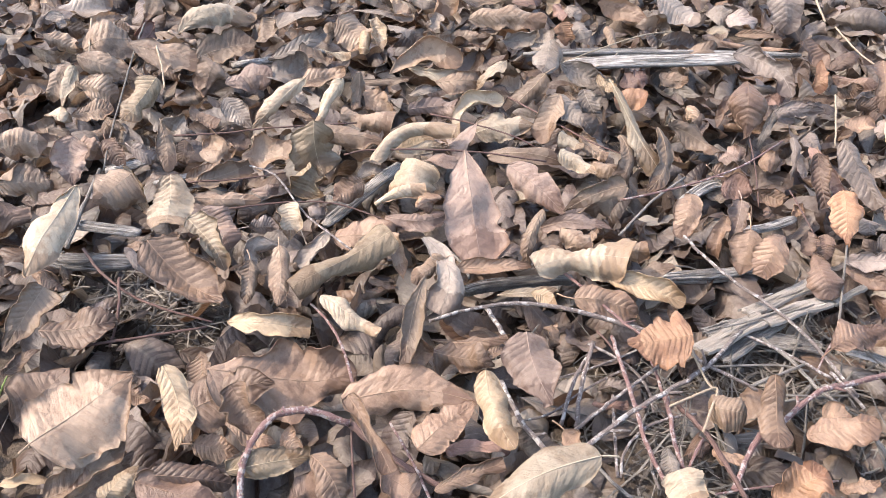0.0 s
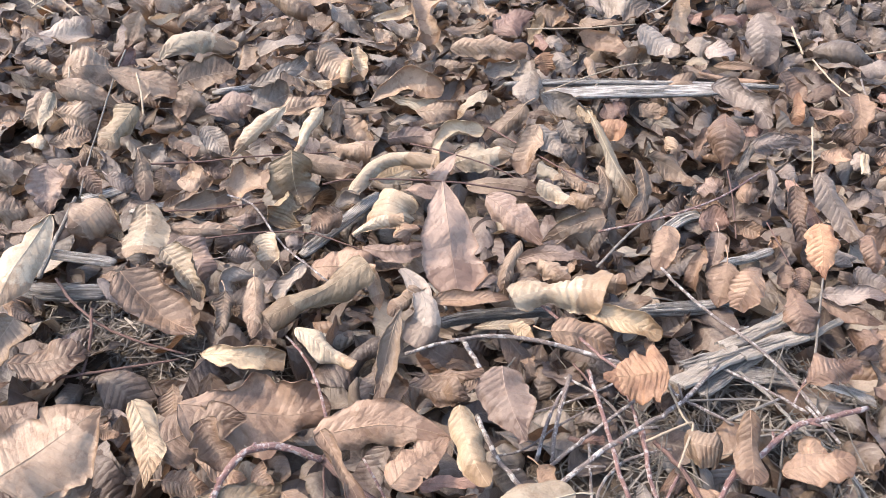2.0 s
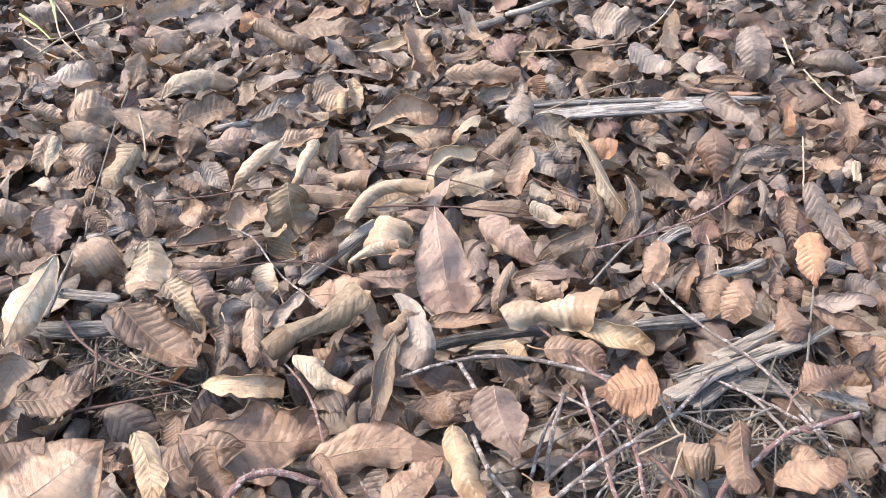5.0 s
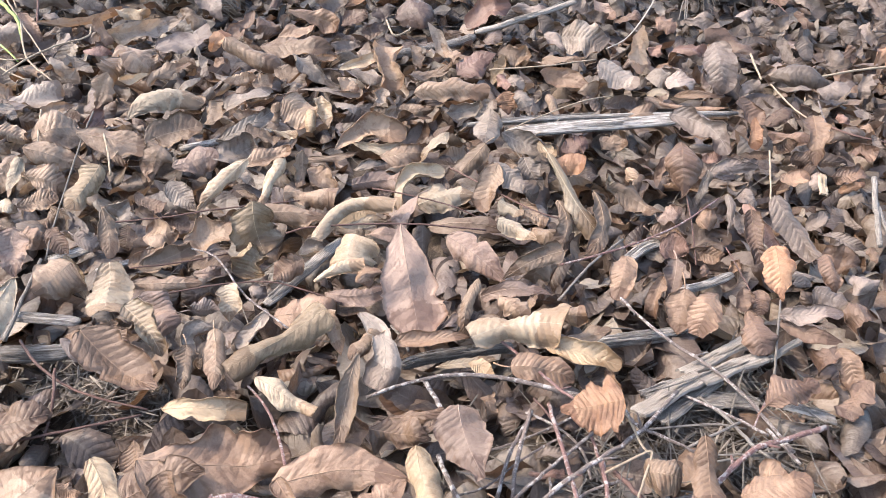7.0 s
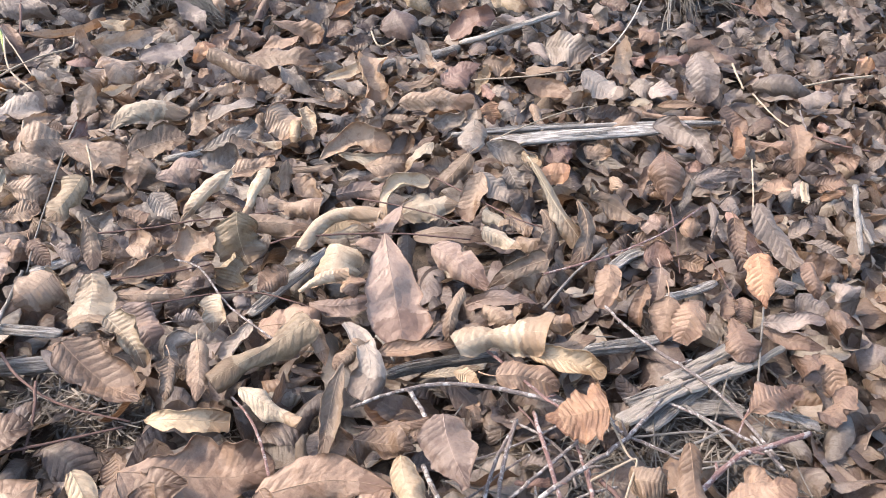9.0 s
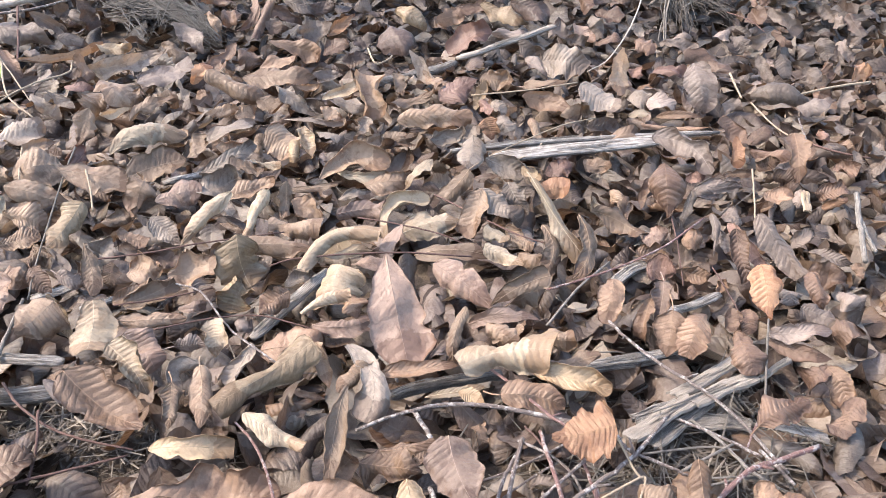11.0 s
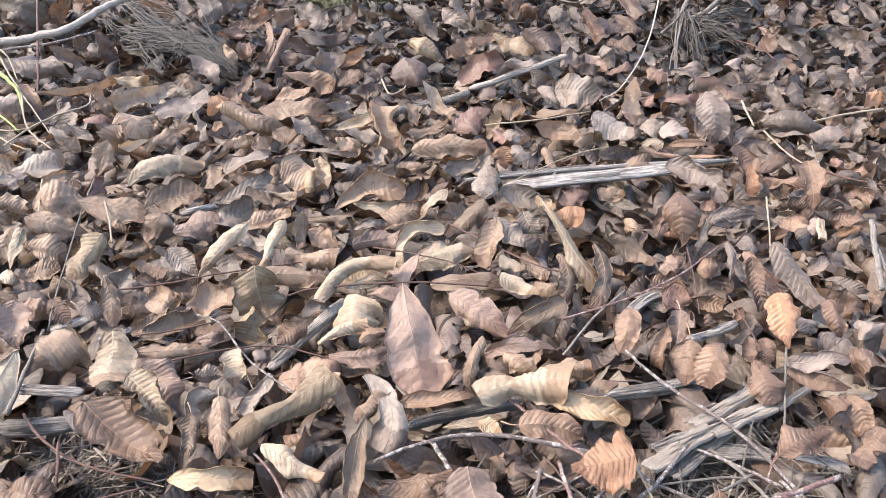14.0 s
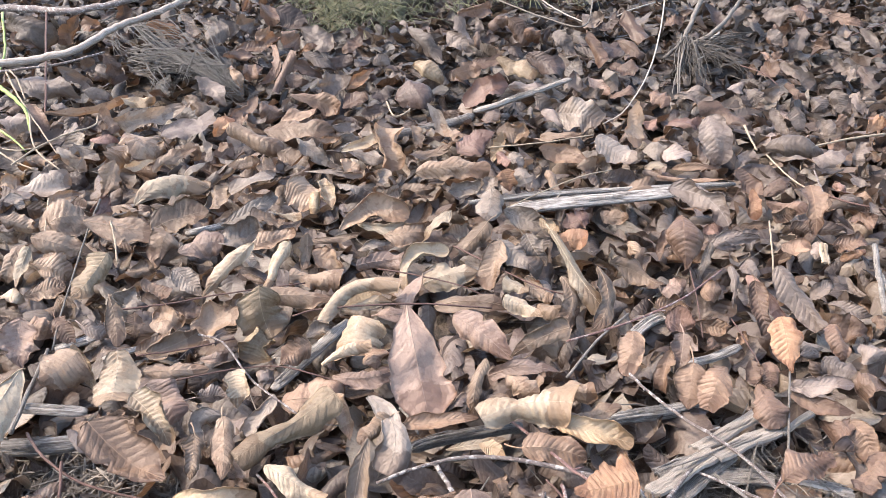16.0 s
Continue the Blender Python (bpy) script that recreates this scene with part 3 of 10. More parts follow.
def build_ground():
    near_x = np.arange(-2.4, 2.401, 0.03)
    near_y = np.arange(-1.2, 4.001, 0.03)
    far = np.array([3, 5, 9, 20, 60, 200, 600.0])
    xs = np.concatenate([-far[::-1], near_x, far])
    ys = np.concatenate([-far[::-1], near_y, far + 2])
    v = [(x, y, ground_height(x, y)) for x in xs for y in ys]
    f = grid_faces(len(xs) - 1, len(ys) - 1).tolist()
    tagged(new("ground", mesh_of("ground", v, f, SOIL)), "dark crumbly soil under dry leaf litter", "ground", "", "structure")


build_ground()


def build_litter(name, label, seed, n, x0, x1, y0, y1, low, high, size0, size1, thin=None, material=LITTER, cap=None, outer=False, nu=10, nv=6):
    """Thousands of curled leaves too many to count, in one mesh."""
    r = np.random.RandomState(seed)
    kinds = 90
    protos = []
    for k in range(kinds):
        c1 = r.choice([30, 50, 80, -35, -50, -70, -95]) * r.uniform(0.7, 1.2)
        p, _ = blade_grid(1.0, r.uniform(0.30, 0.58), c1, c1 * r.uniform(0.3, 1.4), r.uniform(-50, 80), r.choice([0, 70, -70, 110]), r.uniform(-0.12, 0.12), r.uniform(-70, 70),
                          r.choice([0.06, 0.15, 0.3]), r.uniform(0.05, 0.25), int(r.choice([0, 0, 4, 4, 4, 2, 3])), 0.0, r.choice([1.0, 1.5]), r.uniform(-30, 30), r.uniform(-0.9, 0.9), 1.5, 1000 + k, nu, nv)
        protos.append(p.reshape(-1, 3))
    base = grid_faces(nu, nv)
    uu, vv = np.meshgrid(np.linspace(0, 1, nu + 1), np.linspace(0, 1, nv + 1), indexing="ij")
    uv1 = np.stack([uu.ravel(), vv.ravel()], 1)
    vs, fs, uvs, k = [], [], [], 0
    for _ in range(n):
        x, y = r.uniform(x0, x1), r.uniform(y0, y1)
        if (abs(x) > 0.30 + 0.62 * max(y, 0.2) or y < 0.12) != outer:
            continue
        if outer and r.rand() < (math.hypot(x, y - 1.2) - 2.0) / 2.2:
            continue
        if thin and r.rand() < thin(x, y):
            continue
        q = protos[r.randint(kinds)]
        s = r.uniform(size0, size1)
        m = pose(0, 0, 0, r.normal(0, 30), r.normal(0, 20), r.uniform(0, 360)).to_3x3()
        q = q @ np.array(m).T * s
        z = ground_height(x, y) + 0.012 + r.uniform(low, high)
        z += max(0, -0.45 * q[:, 2].min())
        if cap:
            z = min(z, cap - q[:, 2].max())
        vs.append(q + np.array([x, y, z]))
        fs.append(base + k * len(uv1))
        uvs.append(uv1)
        k += 1
    me = mesh_of(name, np.concatenate(vs).tolist(), np.concatenate(fs).tolist(), material, np.concatenate(uvs))
    return tagged(new(name, me), label, "leaf litter", "", "stuff")


build_litter("leaf_litter", "deep layer of small curled dry brown leaves", 5, 5600, -1.9, 1.9, 0.15, 1.75, -0.006, 0.012, 0.060, 0.110, bare, LITTER, 0.018, False, 12, 6)
build_litter("leaf_litter", "far spread of curled dry brown leaves", 6, 6600, -2.2, 2.2, 1.6, 3.2, -0.010, 0.010, 0.055, 0.100, None, SHADED_LITTER, 0.016, False, 10, 6)
build_litter("leaf_litter", "loose spread of larger curled dry brown leaves", 9, 1100, -0.9, 0.9, 0.12, 1.3, -0.024, -0.008, 0.07, 0.10, bare, LITTER, 0.006, False, 12, 6)
build_litter("leaf_litter", "wide spread of curled dry brown leaves all round", 12, 15500, -3.6, 3.6, -2.6, 1.9, -0.010, 0.006, 0.06, 0.105, None, LITTER, None, True, 4, 4)
# Farther leaves are the same kind; shade is coloured into them.
build_litter("leaf_litter", "curled dry leaves coloured darker for shade on the farther ground", 14, 12000, -3.6, 3.6, 1.5, 4.4, -0.010, 0.006, 0.06, 0.115, None, SHADED_LITTER, None, True, 4, 4)
build_litter("leaf_litter", "curled dry brown leaves on the farther ground", 13, 3000, -2.8, 2.8, 3.15, 4.6, -0.010, 0.006, 0.06, 0.105, lambda x, y: (y - 3.4) / 1.2, SHADED_LITTER, None, False, 6, 4)


# ---- fallen leaves ----
# Shade far off and to the right is put into these leaves' tones.
leaf(-1.102, 2.278, 0.059, 48, 28, -3, 0.196, 0.082, 35, 32, "a", 9006, bend=90, hook=-110, bow=0.047, twist=-30, rib=0.16, ruffle=0.24, shape=2, slant=-16, cone=0.07, crease=1.6)
leaf(-1.116, 2.288, 0.035, 43, 31, 5, 0.108, 0.052, 32, 73, "b", 4415, bend=-70, bow=-0.061, twist=-30, rib=0.16, ruffle=0.17, shape=1, slant=7, cone=0.5, crease=1.6)
leaf(-1.032, 2.355, 0.040, -53, 40, -139, 0.116, 0.055, 87, 15, "c", 4933, bend=40, hook=55, bow=-0.051, twist=30, rib=0.32, ruffle=0.21, shape=10, slant=15, cone=0.5, crease=1.6)
leaf(-1.011, 2.475, 0.026, 41, 53, -29, 0.074, 0.058, -31, 38, "b", 5348, bend=-70, hook=110, bow=-0.066, twist=-55, rib=0.32, ruffle=0.15, shape=3, slant=8, cone=0.36, crease=1.6, roll=1.3)
leaf(-0.957, 2.593, 0.037, -4, 56, -69, 0.065, 0.048, 18, 26, "b", 6726, bend=-40, bow=-0.003, twist=-30, rib=0.4, ruffle=0.21, shape=10, slant=-18, cone=0.54, crease=1.6, roll=1.3)
leaf(-0.761, 2.352, 0.043, 67, 28, 7, 0.111, 0.030, -33, 56, "o", 5074, rib=0.08, ruffle=0.28, shape=9, cone=0.9, crease=1.6, stalk=0.009)
leaf(-0.818, 2.554, 0.030, 28, 48, -43, 0.060, 0.061, -23, -38, "a", 6190, hook=110, bow=0.067, rib=0.4, ruffle=0.18, shape=10, slant=10, cone=0.71, crease=1.6, roll=1.3)
leaf(-0.706, 2.389, 0.038, 38, 55, -39, 0.107, 0.035, 45, 42, "a", 7168, hook=110, bow=0.044, twist=-30, rib=0.4, ruffle=0.25, shape=2, slant=-5, cone=0.79, crease=1.6)
leaf(-0.622, 2.313, 0.037, -45, 15, -156, 0.098, 0.065, -14, 41, "a", 5777, bend=-40, hook=-110, bow=0.012, twist=-30, rib=0.4, ruffle=0.1, shape=9, slant=-17, cone=-0.06, crease=1.6, roll=1.3)
leaf(-0.674, 2.487, 0.024, 40, 12, 2, 0.070, 0.024, 38, 40, "a", 6049, bend=-40, hook=55, bow=-0.028, twist=55, rib=0.24, ruffle=0.28, shape=10, slant=4, cone=-0.34, crease=1.6, roll=1.3)
leaf(-0.908, 1.861, 0.052, 53, 21, 6, 0.176, 0.070, -59, -46, "a", 1590, bend=90, hook=60, bow=0.022, twist=55, rib=0.32, ruffle=0.21, shape=10, slant=10, cone=0.27, crease=1.6, stalk=0.012)
leaf(-0.873, 2.062, 0.036, 49, 46, -22, 0.074, 0.038, -41, 38, "a", 9419, bend=-70, bow=-0.038, twist=-30, rib=0.24, ruffle=0.12, shape=2, slant=-6, cone=-0.33, crease=1.6)
leaf(-0.862, 1.950, 0.036, 56, 32, -1, 0.106, 0.033, 45, 52, "a", 2556, bend=-70, hook=110, bow=0.019, twist=-30, rib=0.08, ruffle=0.11, shape=10, cone=0.76, crease=1.6)
leaf(-0.792, 1.994, 0.048, 35, 60, -30, 0.077, 0.038, -34, 51, "b", 4703, rib=0.4, ruffle=0.17, shape=3, cone=0.64, crease=1.6, roll=1.8, stalk=0.011)
leaf(-0.814, 1.990, 0.036, 54, 42, -10, 0.052, 0.025, 29, -62, "a", 1862, hook=-30, bow=-0.046, twist=-30, rib=0.4, ruffle=0.13, shape=9, slant=15, cone=-0.8, crease=1.6)
leaf(-0.769, 1.832, 0.032, 70, 24, 9, 0.068, 0.027, -29, -38, "a", 123, bend=40, hook=-60, bow=0.044, twist=-30, rib=0.4, ruffle=0.17, shape=9, slant=5, cone=0.58, crease=1.6)
leaf(-0.762, 1.759, 0.037, 68, -3, 25, 0.190, 0.031, 51, -52, "t", 757, bend=-70, hook=-110, bow=-0.063, twist=30, rib=0.32, ruffle=0.16, shape=2, cone=0.5, crease=1.6)
leaf(-0.842, 1.783, 0.028, 45, 5, 21, 0.041, 0.023, -62, -28, "a", 7024, bend=90, hook=-30, bow=0.021, twist=-55, rib=0.08, ruffle=0.17, shape=9, slant=-6, cone=0.88, crease=1.6, roll=1.3)
leaf(-0.673, 1.786, 0.029, 50, 8, 13, 0.077, 0.026, -36, -49, "y", 5161, bend=-70, hook=-110, bow=0.017, twist=55, rib=0.32, ruffle=0.26, shape=3, slant=-10, cone=0.47, crease=1.6, roll=1.8)
leaf(-0.616, 1.686, 0.040, 63, -5, 24, 0.158, 0.045, 29, 30, "g", 2018, bend=70, hook=110, bow=-0.052, twist=-30, rib=0.32, ruffle=0.24, shape=9, slant=5, cone=-0.68, crease=1.6)
leaf(-0.518, 1.723, 0.043, 52, 25, -8, 0.085, 0.038, -49, -30, "t", 6157, bend=90, hook=-60, bow=-0.004, twist=-55, rib=0.4, ruffle=0.27, shape=2, cone=0.12, crease=1.6)
leaf(-0.517, 1.628, 0.028, 25, -6, 26, 0.117, 0.053, -13, -36, "m", 1637, bend=40, hook=60, bow=0.011, twist=-55, rib=0.08, ruffle=0.12, shape=3, slant=-4, cone=-0.71, crease=1.6, roll=1.8)
leaf(-0.513, 1.820, 0.041, 35, 39, -31, 0.095, 0.048, -48, 37, "a", 9120, bend=-40, hook=-60, bow=0.035, twist=55, rib=0.24, ruffle=0.15, shape=9, slant=14, cone=0.79, crease=1.6)
leaf(-0.689, 1.653, 0.039, 7, 54, -41, 0.063, 0.027, -56, 27, "c", 2447, bend=-70, hook=-60, bow=0.011, twist=-55, rib=0.4, ruffle=0.16, shape=3, slant=5, cone=0.26, crease=1.6, roll=1.8)
leaf(-0.751, 1.626, 0.032, 43, -2, 27, 0.051, 0.033, 39, 44, "m", 8816, bend=-40, hook=110, bow=-0.042, twist=55, rib=0.32, ruffle=0.19, shape=10, slant=-5, cone=0.63, crease=1.6)
leaf(-0.665, 1.566, 0.031, 45, 6, 17, 0.056, 0.020, 32, -23, "r", 7907, bend=90, hook=-55, bow=-0.003, twist=55, rib=0.24, ruffle=0.23, shape=10, slant=-7, cone=-0.47, crease=1.6)
leaf(-0.620, 1.474, 0.031, -30, 27, -112, 0.081, 0.049, -54, -14, "t", 6558, bend=-40, hook=110, bow=0.056, twist=-55, rib=0.16, ruffle=0.2, cone=0.64, crease=1.6)
leaf(-0.555, 1.501, 0.045, 42, 32, -21, 0.114, 0.076, -23, 48, "t", 603, bend=90, hook=-110, bow=-0.036, twist=55, rib=0.08, ruffle=0.15, shape=10, slant=7, cone=0.22, crease=1.6)
leaf(-0.501, 1.455, 0.028, 37, -13, 36, 0.090, 0.024, -35, -84, "t", 7412, bend=-6, hook=16.5, bow=0.1, twist=4.5, rib=0.24, ruffle=0.23, slant=0.9, cone=-0.83, crease=1.6)
leaf(-0.560, 1.451, 0.025, 49, -2, 23, 0.068, 0.015, 59, 67, "s", 1953, rib=0.24, ruffle=0.15, cone=0.08, crease=1.6)
leaf(-0.449, 1.495, 0.036, 10, 54, -61, 0.058, 0.015, 59, -38, "g", 5547, rib=0.08, ruffle=0.24, shape=3, cone=-0.71, crease=1.6, roll=1.3)
leaf(-0.443, 1.607, 0.038, 42, -37, 44, 0.062, 0.027, 41, 19, "o", 7443, bend=90, bow=0.034, twist=-55, rib=0.4, ruffle=0.19, shape=3, slant=7, cone=-0.58, crease=1.6, roll=1.3)
leaf(-0.424, 1.519, 0.028, 45, -1, 17, 0.034, 0.019, 0, 22, "c", 9073, bend=90, hook=-30, bow=-0.002, twist=30, rib=0.4, ruffle=0.18, shape=3, cone=0.39, crease=1.6, roll=1.3)
leaf(-0.874, 1.654, 0.036, 50, 20, 11, 0.079, 0.043, -27, -34, "m", 7344, rib=0.32, ruffle=0.2, shape=9, cone=0.8, crease=1.6)
leaf(-0.849, 1.682, 0.041, 11, 41, -46, 0.077, 0.032, 29, -32, "b", 6410, rib=0.24, ruffle=0.14, shape=3, cone=0.12, crease=1.6)
leaf(-0.827, 1.508, 0.028, 37, 28, -4, 0.051, 0.026, 47, -25, "g", 6278, bend=-10.5, hook=-16.5, bow=0.008, twist=4.5, rib=0.16, ruffle=0.2, shape=2, slant=-2.4, cone=0.7, crease=1.6)
leaf(-0.757, 1.488, 0.027, 26, -9, 41, 0.034, 0.044, -27, 63, "t", 8580, bend=90, hook=110, bow=0.014, twist=-55, rib=0.4, ruffle=0.23, shape=3, slant=-6, cone=-0.01, crease=1.6, roll=1.3)
leaf(-0.690, 1.457, 0.038, 51, 37, -7, 0.063, 0.028, 51, -37, "g", 1454, bend=70, hook=60, bow=-0.054, twist=55, rib=0.16, ruffle=0.27, shape=3, slant=5, cone=-0.66, crease=1.6)
leaf(-0.682, 1.500, 0.031, 39, 30, -10, 0.060, 0.021, 30, 51, "g", 9849, bend=16, bow=-0.009, twist=22, rib=0.08, ruffle=0.14, shape=2, slant=1.6, cone=-0.76, crease=1.6, roll=1.8)
leaf(-0.600, 2.392, 0.032, 64, -13, 21, 0.097, 0.045, -42, 14, "a", 3282, rib=0.08, ruffle=0.17, cone=-0.76, crease=1.6)
leaf(-0.624, 2.624, 0.038, 8, 62, -69, 0.046, 0.032, 68, 29, "a", 611, bend=90, hook=-30, bow=-0.067, twist=55, rib=0.32, ruffle=0.11, shape=3, slant=-17, cone=-0.57, crease=1.6)
leaf(-0.596, 2.649, 0.035, 69, 29, -1, 0.019, 0.042, -14, 0, "b", 365, bend=90, hook=-110, bow=-0.034, twist=55, rib=0.24, ruffle=0.22, slant=-10, cone=-0.61, crease=1.6)
leaf(-0.493, 2.526, 0.033, 48, 29, -14, 0.110, 0.048, 35, 28, "b", 642, bend=-70, bow=-0.067, twist=30, rib=0.16, ruffle=0.15, shape=10, cone=-0.47, crease=1.6, roll=1.8)
leaf(-0.417, 2.443, 0.038, 29, 31, -22, 0.112, 0.073, -24, -37, "d", 4925, bend=70, hook=110, bow=0.013, rib=0.16, ruffle=0.12, shape=10, slant=-20, cone=0.52, crease=1.6)
leaf(-0.548, 2.392, 0.043, 53, 50, -31, 0.071, 0.044, 18, 47, "a", 1484, bend=-70, hook=-110, bow=-0.009, twist=30, rib=0.4, ruffle=0.16, shape=9, cone=-0.85, crease=1.6, roll=1.3, stalk=0.014)
leaf(-0.468, 2.266, 0.036, 60, 32, -3, 0.059, 0.047, 20, -27, "c", 3017, hook=110, bow=-0.027, twist=-55, rib=0.16, ruffle=0.27, shape=3, cone=0.81, crease=1.6, roll=1.3)
leaf(-0.398, 2.235, 0.041, 26, 40, -30, 0.051, 0.051, 58, 21, "b", 7875, bend=70, hook=60, bow=-0.044, twist=55, rib=0.4, ruffle=0.11, shape=2, slant=-25, cone=0.5, crease=1.6, roll=1.8)
leaf(-0.315, 2.229, 0.029, 35, 28, -20, 0.125, 0.058, 23, -31, "a", 790, bend=-40, hook=110, bow=0.027, twist=-30, rib=0.4, ruffle=0.19, shape=9, cone=0.68, crease=1.6)
leaf(-0.503, 2.180, 0.029, 33, -3, 16, 0.104, 0.044, 41, 30, "b", 2345, bend=40, hook=60, bow=-0.007, twist=30, rib=0.24, ruffle=0.19, shape=2, cone=0.86, crease=1.6, roll=1.3)
leaf(-0.514, 2.128, 0.029, 45, 2, 12, 0.094, 0.030, -19, -41, "b", 1297, bend=-70, hook=-110, bow=0.015, twist=-55, rib=0.08, ruffle=0.11, shape=2, slant=-4, cone=-0.06, crease=1.6, roll=1.8, stalk=0.018)
leaf(-0.340, 2.165, 0.031, 53, -18, 21, 0.052, 0.019, 0, 0, "o", 7301, bend=90, hook=30, bow=0.046, rib=0.08, ruffle=0.18, slant=-10, cone=-0.17, crease=1.6, roll=1.8)
leaf(-0.419, 1.973, 0.056, -14, 37, -102, 0.131, 0.026, 57, 46, "b", 1098, bend=70, hook=60, bow=0.25, twist=-55, rib=0.32, ruffle=0.27, shape=10, slant=-6, cone=-0.14, crease=1.6)
leaf(-0.365, 1.910, 0.047, -32, 38, -113, 0.123, 0.030, -69, -69, "b", 7596, bend=-25, hook=20, bow=-0.025, rib=0.24, ruffle=0.07, shape=5, cone=0.67, crease=1.6)
leaf(-0.466, 1.872, 0.047, 39, 60, -38, 0.068, 0.024, -53, -35, "t", 464, hook=42, bow=0.041, twist=-21, rib=0.32, ruffle=0.12, shape=9, slant=2.8, cone=0.71, crease=1.6, roll=1.8)
leaf(-0.455, 2.001, 0.033, 44, 2, 11, 0.050, 0.053, -33, -35, "b", 7276, bend=-70, hook=-60, bow=-0.065, rib=0.4, ruffle=0.12, shape=10, slant=18, cone=-0.64, crease=1.6)
leaf(-0.321, 1.953, 0.034, 73, 25, -3, 0.096, 0.031, -35, -61, "d", 7589, hook=-60, bow=0.07, rib=0.32, ruffle=0.16, slant=8, cone=-0.39, crease=1.6, roll=1.3)
leaf(-0.287, 2.015, 0.048, 43, 21, -3, 0.104, 0.030, 25, -54, "a", 5945, hook=-60, bow=-0.07, twist=-55, rib=0.16, ruffle=0.11, shape=10, slant=-7, cone=0.86, crease=1.6)
leaf(-0.336, 1.911, 0.029, 37, 15, -3, 0.059, 0.031, 25, -30, "b", 481, bend=-40, bow=-0.035, twist=55, rib=0.24, ruffle=0.15, shape=9, slant=13, cone=-0.29, crease=1.6)
leaf(-0.230, 2.175, 0.037, 32, -25, 40, 0.072, 0.034, 26, 24, "b", 9874, bend=70, hook=110, bow=-0.064, twist=-55, rib=0.16, ruffle=0.24, shape=10, slant=-15, cone=-0.06, crease=1.6)
leaf(-0.243, 2.033, 0.033, 54, -9, 16, 0.104, 0.036, 37, -37, "d", 2289, hook=110, bow=-0.031, rib=0.24, ruffle=0.23, shape=10, slant=4, cone=0.14, crease=1.6, roll=1.8)
leaf(-0.245, 1.863, 0.027, 35, -6, 13, 0.100, 0.051, 59, 17, "a", 6084, bend=-70, bow=0.04, rib=0.32, ruffle=0.23, shape=9, slant=22, cone=0.3, crease=1.6, stalk=0.014)
leaf(-0.183, 1.890, 0.040, 50, -28, 40, 0.093, 0.028, 68, 47, "o", 5201, bend=70, hook=-55, bow=-0.014, twist=55, rib=0.32, ruffle=0.1, shape=9, cone=0.8, crease=1.6)
leaf(-0.139, 2.030, 0.031, 71, -6, 8, 0.054, 0.038, -24, -48, "a", 88, bend=70, hook=-60, bow=0.028, rib=0.08, ruffle=0.14, shape=10, cone=0.24, crease=1.6)
leaf(-0.105, 1.918, 0.028, 39, 18, -18, 0.045, 0.023, 27, 70, "m", 2915, bend=40, hook=-30, bow=-0.046, twist=-30, rib=0.08, ruffle=0.26, shape=2, slant=6, cone=0.73, crease=1.6, roll=1.3)
leaf(-0.178, 1.761, 0.026, 44, -16, 21, 0.083, 0.034, 30, 50, "b", 2979, hook=110, bow=0.065, rib=0.16, ruffle=0.11, shape=10, cone=-0.12, crease=1.6)
leaf(-0.127, 1.794, 0.026, 55, -14, 17, 0.057, 0.036, -45, -16, "d", 5133, bend=-70, bow=0.067, twist=55, rib=0.24, ruffle=0.16, shape=10, slant=-17, cone=-0.71, crease=1.6)
leaf(-0.139, 1.697, 0.026, 62, -7, 9, 0.064, 0.023, 33, 29, "d", 2941, bow=-0.006, twist=30, rib=0.4, ruffle=0.2, shape=9, slant=8, cone=0.78, crease=1.6, roll=1.3)
leaf(-0.049, 1.772, 0.044, 38, -2, 4, 0.117, 0.078, -26, -35, "d", 9322, bend=40, hook=-110, bow=-0.045, rib=0.16, ruffle=0.11, cone=0.53, crease=1.6)
leaf(-0.017, 1.899, 0.047, 46, 17, -15, 0.117, 0.048, -22, -50, "y", 9848, bend=40, hook=-60, bow=-0.025, twist=30, rib=0.24, ruffle=0.11, shape=2, slant=-12, cone=0.16, crease=1.6)
leaf(-0.051, 2.099, 0.062, 53, 40, -29, 0.168, 0.044, -58, -31, "a", 4373, bend=40, hook=110, bow=0.033, twist=-30, rib=0.24, ruffle=0.24, shape=2, slant=6, cone=-0.12, crease=1.6)
leaf(-0.259, 1.727, 0.032, 76, 18, -1, 0.136, 0.041, -37, 51, "c", 1226, bend=-70, hook=60, bow=0.039, twist=55, rib=0.16, ruffle=0.19, shape=2, slant=13, cone=-0.52, crease=1.6, roll=1.8)
leaf(-0.353, 1.674, 0.038, 37, 44, -39, 0.063, 0.043, -65, -58, "b", 1708, bend=40, hook=-40, bow=-0.019, twist=25, rib=0.08, ruffle=0.1, shape=6, slant=25, cone=-0.11, crease=1.6)
leaf(-0.332, 1.749, 0.028, 32, 24, -15, 0.027, 0.032, 18, -26, "a", 3491, bend=-40, hook=-60, bow=-0.066, twist=-30, rib=0.08, ruffle=0.25, shape=10, slant=-26, cone=0.43, crease=1.6, roll=1.8)
leaf(-0.293, 1.670, 0.029, 51, -5, 18, 0.096, 0.031, -24, 26, "c", 8032, hook=110, bow=0.014, twist=30, rib=0.08, ruffle=0.16, shape=9, slant=-7, cone=-0.21, crease=1.6)
leaf(-0.415, 1.676, 0.039, -26, 30, -136, 0.093, 0.035, 46, 40, "b", 156, bow=0.027, twist=-55, rib=0.16, ruffle=0.21, shape=3, slant=-7, cone=-0.78, crease=1.6)
